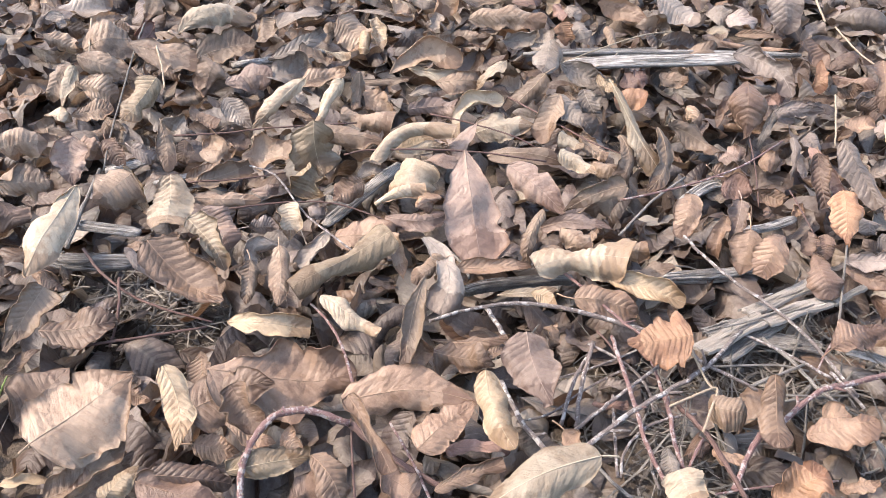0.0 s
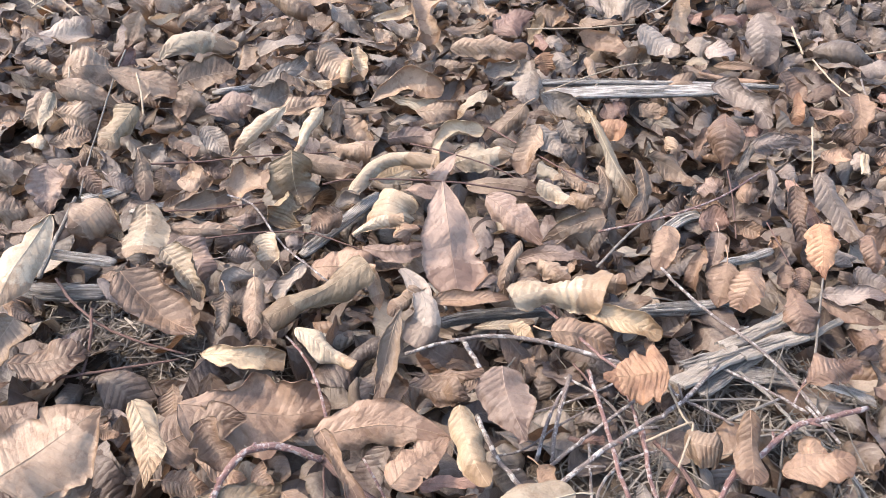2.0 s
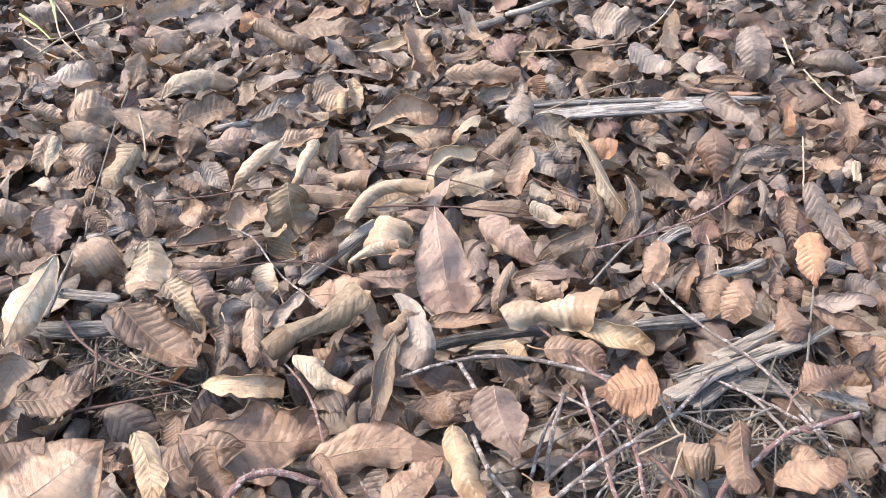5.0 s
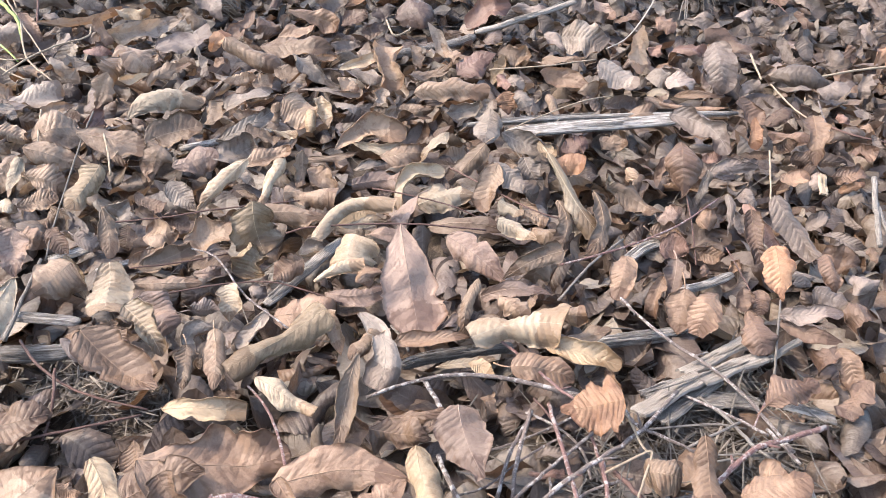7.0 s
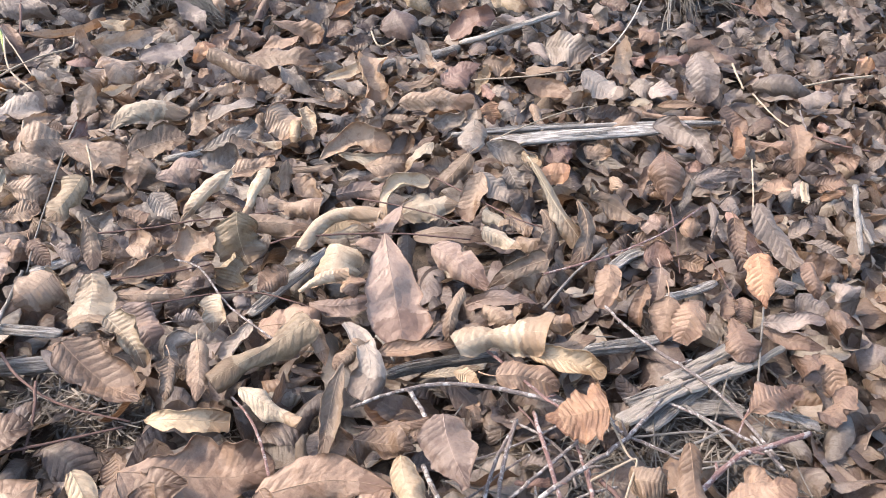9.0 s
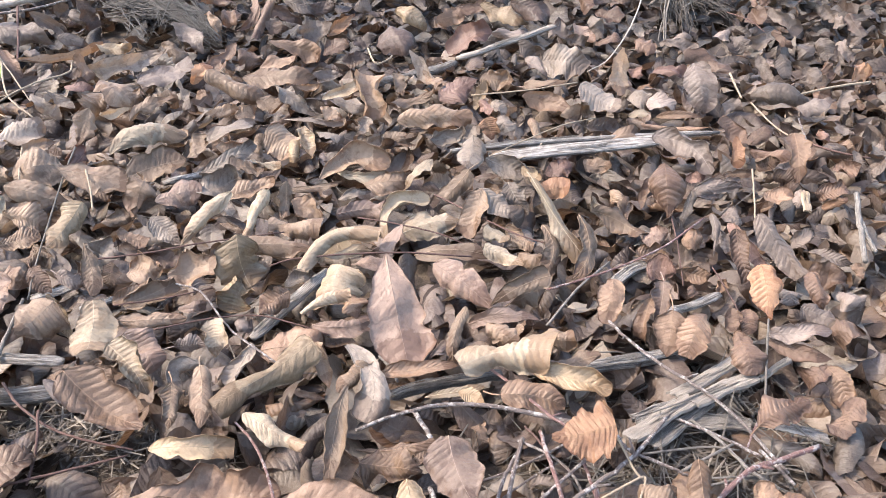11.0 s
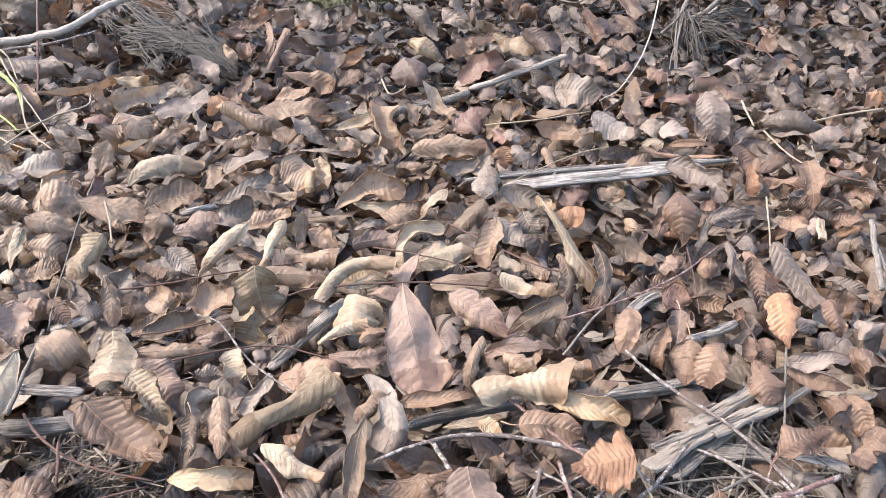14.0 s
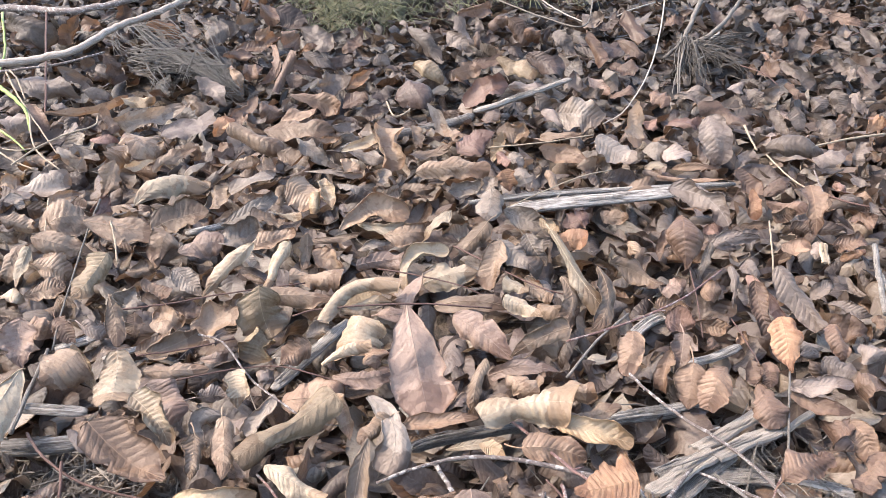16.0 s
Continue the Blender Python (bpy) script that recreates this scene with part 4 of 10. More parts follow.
leaf(-0.391, 1.671, 0.026, 30, 14, -7, 0.056, 0.019, -57, -17, "m", 1398, bend=-49, bow=-0.041, rib=0.08, ruffle=0.27, shape=3, slant=-3.5, cone=0.13, crease=1.6)
leaf(-0.349, 1.485, 0.060, 38, 24, -13, 0.116, 0.066, -115, -115, "t", 5971, bend=28, hook=-16, bow=-0.038, twist=15, rib=0.32, ruffle=0.06, shape=1, slant=2, cone=0.1, crease=0.45)
leaf(-0.279, 1.561, 0.041, 57, 4, 8, 0.144, 0.062, -115, 87, "t", 8086, bend=21, hook=-16, bow=0.004, twist=-15, rib=0.24, ruffle=0.19, shape=10, slant=3, cone=0.15, crease=0.45)
leaf(-0.190, 1.602, 0.025, 48, 3, 3, 0.058, 0.026, 27, 34, "m", 6012, bow=0.036, rib=0.16, ruffle=0.27, shape=10, cone=-0.47, crease=1.6, roll=1.8)
leaf(-0.149, 1.486, 0.037, 48, -10, 17, 0.091, 0.023, 83, 70, "s", 4023, bend=14, bow=0.033, twist=-15, rib=0.16, ruffle=0.17, shape=2, slant=1, cone=0.08, crease=0.9, roll=1.3)
leaf(-0.094, 1.431, 0.049, -5, 46, -88, 0.089, 0.077, 115, 115, "t", 4945, bend=14, hook=14, bow=-0.045, rib=0.16, ruffle=0.1, shape=5, cone=0.11, crease=0.45)
leaf(-0.047, 1.522, 0.036, 11, 45, -73, 0.059, 0.029, -60, 46, "t", 7916, bend=70, hook=60, bow=-0.011, rib=0.08, ruffle=0.19, shape=10, slant=-16, cone=-0.28, crease=1.6)
leaf(-0.020, 1.560, 0.026, 47, -22, 20, 0.017, 0.017, 0, 0, "g", 686, bend=-40, hook=30, bow=0.049, twist=-55, rib=0.08, ruffle=0.25, shape=10, slant=-21, cone=-0.23, crease=1.6)
leaf(0.005, 1.578, 0.031, 27, 42, -40, 0.119, 0.027, 58, 24, "g", 9154, hook=77, bow=-0.009, twist=-21, rib=0.16, ruffle=0.16, shape=2, cone=-0.14, crease=1.6, roll=1.3)
leaf(-0.286, 1.456, 0.023, 29, 26, -19, 0.053, 0.038, 47, 13, "t", 7962, bend=-40, hook=110, bow=0.047, rib=0.24, ruffle=0.12, shape=3, slant=9, cone=-0.32, crease=1.6, roll=1.3)
leaf(-0.231, 1.440, 0.045, 31, 27, -29, 0.106, 0.029, 58, -45, "g", 9045, bend=90, hook=60, bow=-0.062, twist=55, rib=0.32, ruffle=0.24, shape=10, slant=4, cone=-0.69, crease=1.6)
leaf(-0.221, 1.541, 0.024, 32, 6, 3, 0.061, 0.022, 43, 34, "t", 6051, bend=-70, hook=55, bow=-0.054, twist=55, rib=0.32, ruffle=0.14, shape=10, slant=10, cone=-0.63, crease=1.6, roll=1.3)
leaf(-0.135, 1.434, 0.030, 49, 16, -5, 0.068, 0.028, -38, -41, "g", 2219, bend=-70, hook=-110, bow=0.041, twist=55, rib=0.16, ruffle=0.12, shape=10, cone=0.66, crease=1.6)
leaf(-0.020, 1.469, 0.024, 43, -12, 14, 0.123, 0.023, -21, 84, "t", 8261, bend=-70, hook=110, bow=-0.032, twist=30, rib=0.16, ruffle=0.25, shape=9, slant=-9, cone=0.44, crease=1.6)
leaf(-0.366, 1.430, 0.030, 63, -2, 17, 0.060, 0.028, -43, -64, "t", 2149, hook=60, bow=-0.048, twist=55, rib=0.4, ruffle=0.13, shape=2, cone=-0.52, crease=1.6, roll=1.3)
leaf(-0.323, 1.427, 0.028, 18, -11, 29, 0.046, 0.031, 42, 0, "t", 2449, bend=-40, hook=-60, bow=-0.04, twist=55, rib=0.16, ruffle=0.19, shape=10, slant=24, cone=0.43, crease=1.6, roll=1.3, stalk=0.012)
leaf(-0.167, 1.405, 0.030, 33, 14, -8, 0.049, 0.027, 23, 22, "t", 7254, bend=-40, hook=-110, bow=-0.058, twist=-30, rib=0.4, ruffle=0.22, shape=9, slant=-17, cone=0.1, crease=1.6)
leaf(0.071, 2.246, 0.041, 4, 36, -59, 0.089, 0.036, -82, -17, "a", 8776, hook=-30, bow=-0.024, twist=-55, rib=0.08, ruffle=0.15, shape=10, slant=-5, cone=-0.2, crease=1.6)
leaf(0.056, 2.132, 0.043, 67, 33, -17, 0.102, 0.038, 45, 34, "a", 9789, bend=90, hook=60, bow=-0.015, twist=30, rib=0.24, ruffle=0.17, shape=10, cone=0.08, crease=1.6)
leaf(0.119, 2.501, 0.036, 57, -7, 1, 0.126, 0.040, 42, 25, "b", 1031, bend=40, hook=-110, bow=0.014, twist=30, rib=0.08, ruffle=0.27, shape=3, slant=13, cone=0.25, crease=1.6, roll=1.3)
leaf(0.108, 2.319, 0.035, 22, 50, -80, 0.050, 0.025, 40, 15, "a", 8184, bend=-70, hook=-55, bow=0.07, twist=-30, rib=0.4, ruffle=0.16, shape=2, slant=10, cone=-0.68, crease=1.6, roll=1.8, stalk=0.018)
leaf(0.098, 2.171, 0.042, 12, 49, -101, 0.063, 0.018, -33, -28, "b", 7744, bend=90, hook=-30, bow=-0.003, twist=30, rib=0.32, ruffle=0.16, shape=3, slant=9, cone=-0.35, crease=1.6)
leaf(0.175, 2.357, 0.035, 77, -10, 1, 0.072, 0.042, -45, -26, "b", 1355, bend=70, hook=60, bow=-0.043, twist=55, rib=0.16, ruffle=0.13, slant=6, cone=0.23, crease=1.6)
leaf(0.224, 2.200, 0.050, 66, 40, -26, 0.102, 0.051, -24, -42, "b", 4230, hook=-110, bow=-0.009, twist=-30, rib=0.32, ruffle=0.18, shape=2, slant=-12, cone=-0.35, crease=1.6, roll=1.3)
leaf(0.247, 2.191, 0.039, 46, 39, -35, 0.054, 0.046, -31, 11, "o", 3957, bend=40, bow=0.031, twist=30, rib=0.16, ruffle=0.15, shape=9, cone=0.2, crease=1.6, roll=1.8)
leaf(0.134, 2.224, 0.027, 53, -6, -0, 0.062, 0.024, 33, 27, "d", 6414, bend=-70, hook=-55, bow=-0.064, twist=-30, rib=0.4, ruffle=0.23, shape=9, slant=-11, cone=0.73, crease=1.6, roll=1.3)
leaf(0.192, 2.065, 0.034, 40, 24, -34, 0.057, 0.030, 41, 20, "d", 9173, bend=70, twist=-55, rib=0.16, ruffle=0.12, slant=20, cone=-0.8, crease=1.6, roll=1.8)
leaf(0.320, 2.094, 0.046, 25, 43, -48, 0.097, 0.043, 25, -30, "a", 7129, bend=90, hook=110, bow=-0.04, twist=-30, rib=0.16, ruffle=0.15, shape=9, slant=6, cone=0.73, crease=1.6)
leaf(0.387, 2.023, 0.045, 54, 53, -45, 0.108, 0.040, 26, -56, "b", 3388, hook=60, bow=-0.026, twist=-30, rib=0.32, ruffle=0.12, shape=2, slant=7, cone=-0.54, crease=1.6)
leaf(0.446, 2.093, 0.032, 22, 22, -45, 0.084, 0.080, -44, -17, "d", 3933, bend=70, hook=110, bow=-0.041, rib=0.24, ruffle=0.24, shape=10, slant=17, cone=0.57, crease=1.6, roll=1.3)
leaf(0.433, 1.919, 0.026, 36, 24, -32, 0.088, 0.050, -43, 23, "b", 4114, bend=40, hook=110, bow=0.057, rib=0.4, ruffle=0.19, shape=10, cone=-0.08, crease=1.6, stalk=0.019)
leaf(0.436, 2.340, 0.035, 52, -31, 6, 0.067, 0.052, -39, 21, "a", 2035, bend=70, hook=110, bow=0.038, rib=0.4, ruffle=0.23, shape=9, slant=-8, cone=-0.45, crease=1.6)
leaf(0.477, 2.318, 0.041, 42, -13, -3, 0.087, 0.043, -43, 28, "d", 7172, hook=110, bow=-0.06, rib=0.24, ruffle=0.25, shape=10, cone=-0.02, crease=1.6)
leaf(0.530, 2.213, 0.033, 26, 32, -67, 0.170, 0.054, -53, 36, "b", 8123, hook=110, bow=-0.019, rib=0.08, ruffle=0.25, shape=9, slant=-10, cone=-0.04, crease=1.6)
leaf(0.469, 2.006, 0.044, 49, 27, -40, 0.106, 0.035, -55, -35, "b", 5459, bend=40, hook=-110, bow=0.065, twist=-55, rib=0.24, ruffle=0.16, shape=10, cone=0.61, crease=1.6)
leaf(0.565, 2.328, 0.034, 37, -31, 9, 0.091, 0.057, -30, 38, "a", 1492, bend=-40, hook=110, bow=0.025, twist=-55, rib=0.08, ruffle=0.17, shape=9, cone=-0.7, crease=1.6, roll=1.8)
leaf(0.125, 2.002, 0.028, 39, -6, 2, 0.113, 0.030, 46, 19, "b", 4977, bend=-40, hook=-110, bow=0.054, twist=55, rib=0.24, ruffle=0.23, slant=-9, cone=0.44, crease=1.6, roll=1.8)
leaf(0.189, 1.924, 0.041, 47, 17, -21, 0.128, 0.048, -65, -34, "y", 4965, bend=40, hook=-55, bow=-0.021, twist=-30, rib=0.08, ruffle=0.24, shape=10, slant=-12, cone=-0.65, crease=1.6, roll=1.8)
leaf(0.251, 1.893, 0.048, 32, 21, -29, 0.126, 0.053, 40, -15, "d", 6334, bend=40, hook=-110, bow=0.037, twist=-30, rib=0.16, ruffle=0.26, shape=10, cone=-0.57, crease=1.6, roll=1.3)
leaf(0.058, 1.929, 0.033, 72, -9, 4, 0.079, 0.042, -25, -35, "c", 8114, bend=-70, hook=-60, bow=-0.008, twist=-30, rib=0.32, ruffle=0.19, shape=2, slant=12, cone=0.21, crease=1.6)
leaf(0.096, 1.730, 0.045, 52, -29, 13, 0.097, 0.052, 19, 46, "r", 2915, bend=-40, bow=0.05, twist=55, rib=0.16, ruffle=0.27, shape=3, slant=11, cone=-0.9, crease=1.6, roll=1.8)
leaf(0.193, 1.821, 0.032, 53, -8, 0, 0.092, 0.028, -23, -37, "m", 5225, bend=-40, hook=-110, bow=-0.07, twist=-55, rib=0.16, ruffle=0.19, shape=2, cone=0.74, crease=1.6)
leaf(0.222, 1.683, 0.029, 18, 21, -37, 0.049, 0.036, 26, 28, "a", 7764, bend=90, hook=60, bow=-0.065, twist=-30, rib=0.4, ruffle=0.13, shape=9, cone=-0.58, crease=1.6)
leaf(0.300, 1.809, 0.030, 22, 5, -16, 0.046, 0.058, 45, 16, "a", 5727, bow=-0.038, twist=30, rib=0.4, ruffle=0.26, slant=18, cone=0.11, crease=1.6)
leaf(0.352, 1.794, 0.030, 58, 27, -25, 0.064, 0.026, -27, -44, "p", 5981, bend=-40, bow=0.028, twist=30, rib=0.16, ruffle=0.18, slant=11, cone=-0.15, crease=1.6, roll=1.8)
leaf(0.326, 1.753, 0.029, 47, 13, -17, 0.043, 0.030, 40, 14, "a", 5705, bend=-40, hook=-110, bow=-0.009, twist=-55, rib=0.08, ruffle=0.18, shape=3, slant=8, cone=-0.13, crease=1.6)
leaf(0.382, 1.821, 0.038, 58, 44, -42, 0.043, 0.033, -40, -27, "g", 2575, bend=-49, hook=77, bow=0.011, twist=-38.5, rib=0.4, ruffle=0.21, shape=3, cone=-0.46, crease=1.6, roll=1.3)
leaf(0.398, 1.746, 0.036, 36, -11, -0, 0.074, 0.027, -23, 56, "b", 5841, bend=90, hook=-110, bow=-0.041, rib=0.32, ruffle=0.2, shape=2, slant=-9, cone=0.59, crease=1.6, roll=1.8)
leaf(0.270, 1.571, 0.045, 56, 10, -18, 0.086, 0.065, 38, 38, "g", 3166, bend=14, hook=28, bow=0.068, rib=0.32, ruffle=0.19, shape=3, slant=7, cone=0.27, crease=0.9, roll=1.3)
leaf(0.223, 1.588, 0.038, 19, 23, -41, 0.067, 0.027, -37, 33, "m", 9498, bend=49, hook=-77, bow=0.025, rib=0.16, ruffle=0.24, shape=10, cone=0.28, crease=1.6, roll=1.8)
leaf(0.365, 1.488, 0.057, -11, 58, -107, 0.087, 0.043, -44, 57, "t", 6305, bend=14, bow=-0.034, twist=-15, rib=0.4, ruffle=0.16, shape=2, slant=-6, cone=0.31, crease=0.9)
leaf(0.419, 1.573, 0.026, 59, -12, -4, 0.038, 0.021, -34, -27, "r", 5824, bend=-70, hook=110, bow=-0.009, rib=0.4, ruffle=0.19, slant=24, cone=0.57, crease=1.6, roll=1.8)
leaf(0.469, 1.794, 0.029, 25, 40, -66, 0.047, 0.024, 23, 49, "g", 5282, bend=-70, hook=-55, bow=0.05, twist=-30, rib=0.32, ruffle=0.28, shape=10, slant=-6, cone=0.14, crease=1.6)
leaf(0.464, 1.704, 0.033, 29, 21, -35, 0.051, 0.042, -18, -30, "b", 3395, bow=-0.046, twist=-30, rib=0.16, ruffle=0.2, shape=2, cone=0.58, crease=1.6)
leaf(0.016, 1.562, 0.026, 23, 29, -49, 0.059, 0.026, -25, -41, "t", 7964, rib=0.32, ruffle=0.23, shape=3, cone=-0.77, crease=1.6, roll=1.3)
leaf(0.063, 1.462, 0.043, 43, -20, 21, 0.082, 0.050, -44, -31, "r", 2821, bend=28, hook=16, bow=0.054, twist=9, rib=0.16, ruffle=0.19, shape=10, slant=-6, cone=0.44, crease=0.9)
leaf(0.100, 1.446, 0.035, 39, -51, 51, 0.061, 0.020, -25, 41, "y", 7175, bend=-70, hook=-60, bow=-0.026, twist=-55, rib=0.4, ruffle=0.19, shape=2, cone=-0.37, crease=1.6)
leaf(0.142, 1.542, 0.026, 36, 7, -15, 0.071, 0.044, 50, -22, "t", 6690, bend=40, hook=60, bow=0.053, twist=-55, rib=0.32, ruffle=0.28, shape=10, slant=-19, cone=0.54, crease=1.6, stalk=0.013)
leaf(0.016, 1.340, 0.041, 68, -1, 0, 0.131, 0.048, -96, -31, "t", 9948, bow=0.06, rib=0.16, ruffle=0.19, shape=3, slant=-2, cone=-0.21, crease=0.9)
leaf(0.229, 1.520, 0.032, 33, 2, -11, 0.092, 0.023, -48, 31, "t", 1958, bend=63, hook=77, bow=-0.043, twist=-21, rib=0.24, ruffle=0.14, shape=10, cone=-0.58, crease=1.6, stalk=0.011)
leaf(0.222, 1.426, 0.024, 57, 11, -17, 0.105, 0.041, 27, 34, "c", 9491, bend=-70, bow=0.048, rib=0.4, ruffle=0.16, shape=10, cone=-0.32, crease=1.6)
leaf(0.313, 1.408, 0.041, 34, 13, -31, 0.084, 0.091, -70, 57, "g", 8622, bend=-17.5, hook=-16, bow=-0.001, twist=15, rib=0.2, ruffle=0.14, shape=4, slant=5, cone=0.54, crease=0.9)
leaf(0.393, 1.422, 0.035, 44, 13, -26, 0.062, 0.034, -23, -43, "g", 8293, bend=70, hook=-60, bow=-0.05, twist=30, rib=0.2, ruffle=0.17, shape=3, cone=-0.47, crease=1.6, roll=1.3)
leaf(0.264, 1.384, 0.025, 70, -14, -1, 0.051, 0.023, -36, -17, "t", 1308, hook=-110, bow=0.064, twist=30, rib=0.32, ruffle=0.26, shape=2, slant=-10, cone=0.68, crease=1.6, roll=1.8)
leaf(0.115, 1.412, 0.025, 14, 27, -46, 0.054, 0.033, -27, -33, "r", 8123, bend=40, hook=110, bow=0.03, twist=-55, rib=0.32, ruffle=0.23, cone=0.15, crease=1.6)
leaf(0.132, 1.393, 0.032, 14, 27, -54, 0.042, 0.025, 38, 40, "g", 6148, bend=-40, bow=0.055, twist=-30, rib=0.32, ruffle=0.25, slant=17, cone=0.04, crease=1.6, roll=1.3)
leaf(0.379, 1.371, 0.025, 55, -9, -6, 0.045, 0.015, 43, 35, "s", 5689, bend=70, hook=-30, bow=0.028, twist=-55, rib=0.08, ruffle=0.13, shape=10, slant=-7, cone=0.74, crease=1.6)
leaf(0.655, 2.329, 0.033, 55, -19, 2, 0.064, 0.040, -25, 41, "b", 6525, bend=90, hook=60, bow=-0.069, twist=-30, rib=0.4, ruffle=0.28, shape=10, slant=-17, cone=-0.77, crease=1.6, stalk=0.018)
leaf(0.792, 2.345, 0.031, 36, 27, -44, 0.130, 0.042, 30, 25, "d", 1232, hook=110, bow=-0.067, twist=55, rib=0.32, ruffle=0.21, shape=9, cone=-0.16, crease=1.6)
leaf(0.830, 2.317, 0.041, 24, 42, -61, 0.079, 0.076, 26, 18, "a", 5752, bend=70, hook=-110, bow=-0.056, rib=0.16, ruffle=0.21, shape=2, slant=-18, cone=0.61, crease=1.6, roll=1.3)
leaf(0.879, 2.354, 0.033, 45, 28, -58, 0.054, 0.027, 39, -16, "a", 3306, bend=40, bow=-0.061, twist=-55, rib=0.16, ruffle=0.12, shape=2, slant=-7, cone=-0.45, crease=1.6, roll=1.3)
leaf(0.949, 2.350, 0.032, 38, -3, -19, 0.082, 0.048, 38, 49, "a", 780, rib=0.4, ruffle=0.25, shape=10, cone=0.77, crease=1.6, roll=1.3)
leaf(0.885, 2.169, 0.034, 45, -30, -0, 0.066, 0.041, 44, -22, "b", 7319, hook=110, bow=-0.043, rib=0.24, ruffle=0.18, shape=10, slant=-17, cone=-0.49, crease=1.6)
leaf(0.857, 2.110, 0.034, 53, 30, -43, 0.058, 0.032, -37, 24, "a", 4988, rib=0.08, ruffle=0.23, shape=10, cone=0.74, crease=1.6)
leaf(1.026, 2.379, 0.028, 24, 17, -44, 0.073, 0.055, 34, 29, "b", 9374, bow=-0.025, rib=0.16, ruffle=0.25, shape=3, slant=16, cone=-0.48, crease=1.6)
leaf(1.116, 2.277, 0.032, 59, 12, -31, 0.110, 0.033, 46, 30, "b", 1445, bend=-40, hook=-60, bow=-0.014, twist=55, rib=0.08, ruffle=0.22, shape=10, cone=0.29, crease=1.6, roll=1.3)
leaf(1.059, 2.174, 0.027, 38, -19, -1, 0.045, 0.039, 35, 38, "a", 4186, hook=-110, bow=0.065, twist=-30, rib=0.4, ruffle=0.15, shape=2, slant=16, cone=-0.39, crease=1.6, roll=1.3)
leaf(1.066, 2.038, 0.041, 47, 34, -56, 0.089, 0.022, 49, 24, "a", 5364, rib=0.08, ruffle=0.16, shape=9, cone=-0.47, crease=1.6)
leaf(0.898, 2.070, 0.042, -18, 37, -133, 0.086, 0.040, -28, 55, "a", 5603, hook=60, bow=0.016, twist=-30, rib=0.4, ruffle=0.24, shape=2, slant=-16, cone=-0.07, crease=1.6, roll=1.8)
leaf(0.946, 2.044, 0.033, -13, 60, -140, 0.063, 0.039, 54, 21, "b", 4816, bend=-40, hook=110, bow=0.011, twist=55, rib=0.24, ruffle=0.1, shape=2, cone=-0.37, crease=1.6, roll=1.3)
leaf(1.007, 2.064, 0.029, 33, 24, -59, 0.062, 0.027, -53, 19, "a", 8020, rib=0.24, ruffle=0.21, shape=10, cone=-0.86, crease=1.6, roll=1.3)
leaf(0.786, 1.970, 0.035, 23, 34, -70, 0.053, 0.015, 28, 33, "b", 3154, bend=70, bow=-0.056, twist=30, rib=0.4, ruffle=0.26, shape=2, slant=-9, cone=-0.27, crease=1.6)
leaf(0.817, 1.996, 0.026, 64, 16, -32, 0.024, 0.022, 31, 24, "b", 2151, hook=55, bow=-0.007, twist=55, rib=0.32, ruffle=0.27, shape=2, slant=26, cone=0.79, crease=1.6)
leaf(0.762, 1.874, 0.030, 33, -22, -5, 0.053, 0.049, 24, 42, "b", 5201, bend=90, bow=0.047, twist=30, rib=0.16, ruffle=0.11, shape=3, slant=-6, cone=0.3, crease=1.6)
leaf(0.796, 1.813, 0.041, 55, 26, -41, 0.087, 0.029, 74, 15, "a", 239, rib=0.24, ruffle=0.16, shape=3, cone=-0.75, crease=1.6, roll=1.3)
leaf(0.929, 1.877, 0.032, 73, 34, -46, 0.060, 0.036, 31, 38, "a", 7579, bend=-40, hook=110, bow=-0.053, twist=-55, rib=0.4, ruffle=0.16, shape=10, slant=-15, cone=-0.09, crease=1.6, roll=1.3)
leaf(0.921, 1.819, 0.032, 48, -17, -18, 0.038, 0.028, -29, 32, "a", 8120, bend=70, bow=-0.025, rib=0.08, ruffle=0.27, shape=10, slant=-9, cone=0.25, crease=1.6, roll=1.8)
leaf(0.943, 1.787, 0.031, 29, 30, -70, 0.072, 0.023, 20, 41, "d", 4762, rib=0.16, ruffle=0.25, shape=3, cone=0.36, crease=1.6, roll=1.3)
leaf(0.910, 1.718, 0.024, 34, -18, -4, 0.033, 0.020, 40, -0, "a", 7742, rib=0.08, ruffle=0.24, cone=0.38, crease=1.6)
leaf(0.549, 1.744, 0.028, -55, 8, 168, 0.066, 0.024, 22, -37, "a", 9075, bend=90, hook=60, bow=-0.02, twist=30, rib=0.08, ruffle=0.26, shape=3, cone=-0.04, crease=1.6, stalk=0.019)
leaf(0.650, 1.765, 0.028, 51, -10, -9, 0.051, 0.029, -32, 29, "m", 8364, bend=40, hook=-60, bow=-0.028, twist=55, rib=0.08, ruffle=0.26, shape=2, slant=-17, cone=-0.7, crease=1.6, roll=1.8)
leaf(0.538, 1.706, 0.025, 42, 8, -24, 0.077, 0.032, 24, 58, "a", 1896, bend=70, hook=60, bow=0.062, twist=30, rib=0.4, ruffle=0.24, shape=2, slant=11, cone=0.07, crease=1.6)
leaf(0.664, 1.714, 0.030, 41, 30, -52, 0.046, 0.030, -38, 23, "a", 3574, rib=0.4, ruffle=0.27, shape=3, cone=-0.22, crease=1.6)
leaf(0.719, 1.720, 0.026, 53, 13, -34, 0.068, 0.040, 24, 31, "a", 9777, bend=-70, hook=60, bow=-0.025, twist=-55, rib=0.08, ruffle=0.11, shape=10, slant=21, cone=0.3, crease=1.6, roll=1.8)
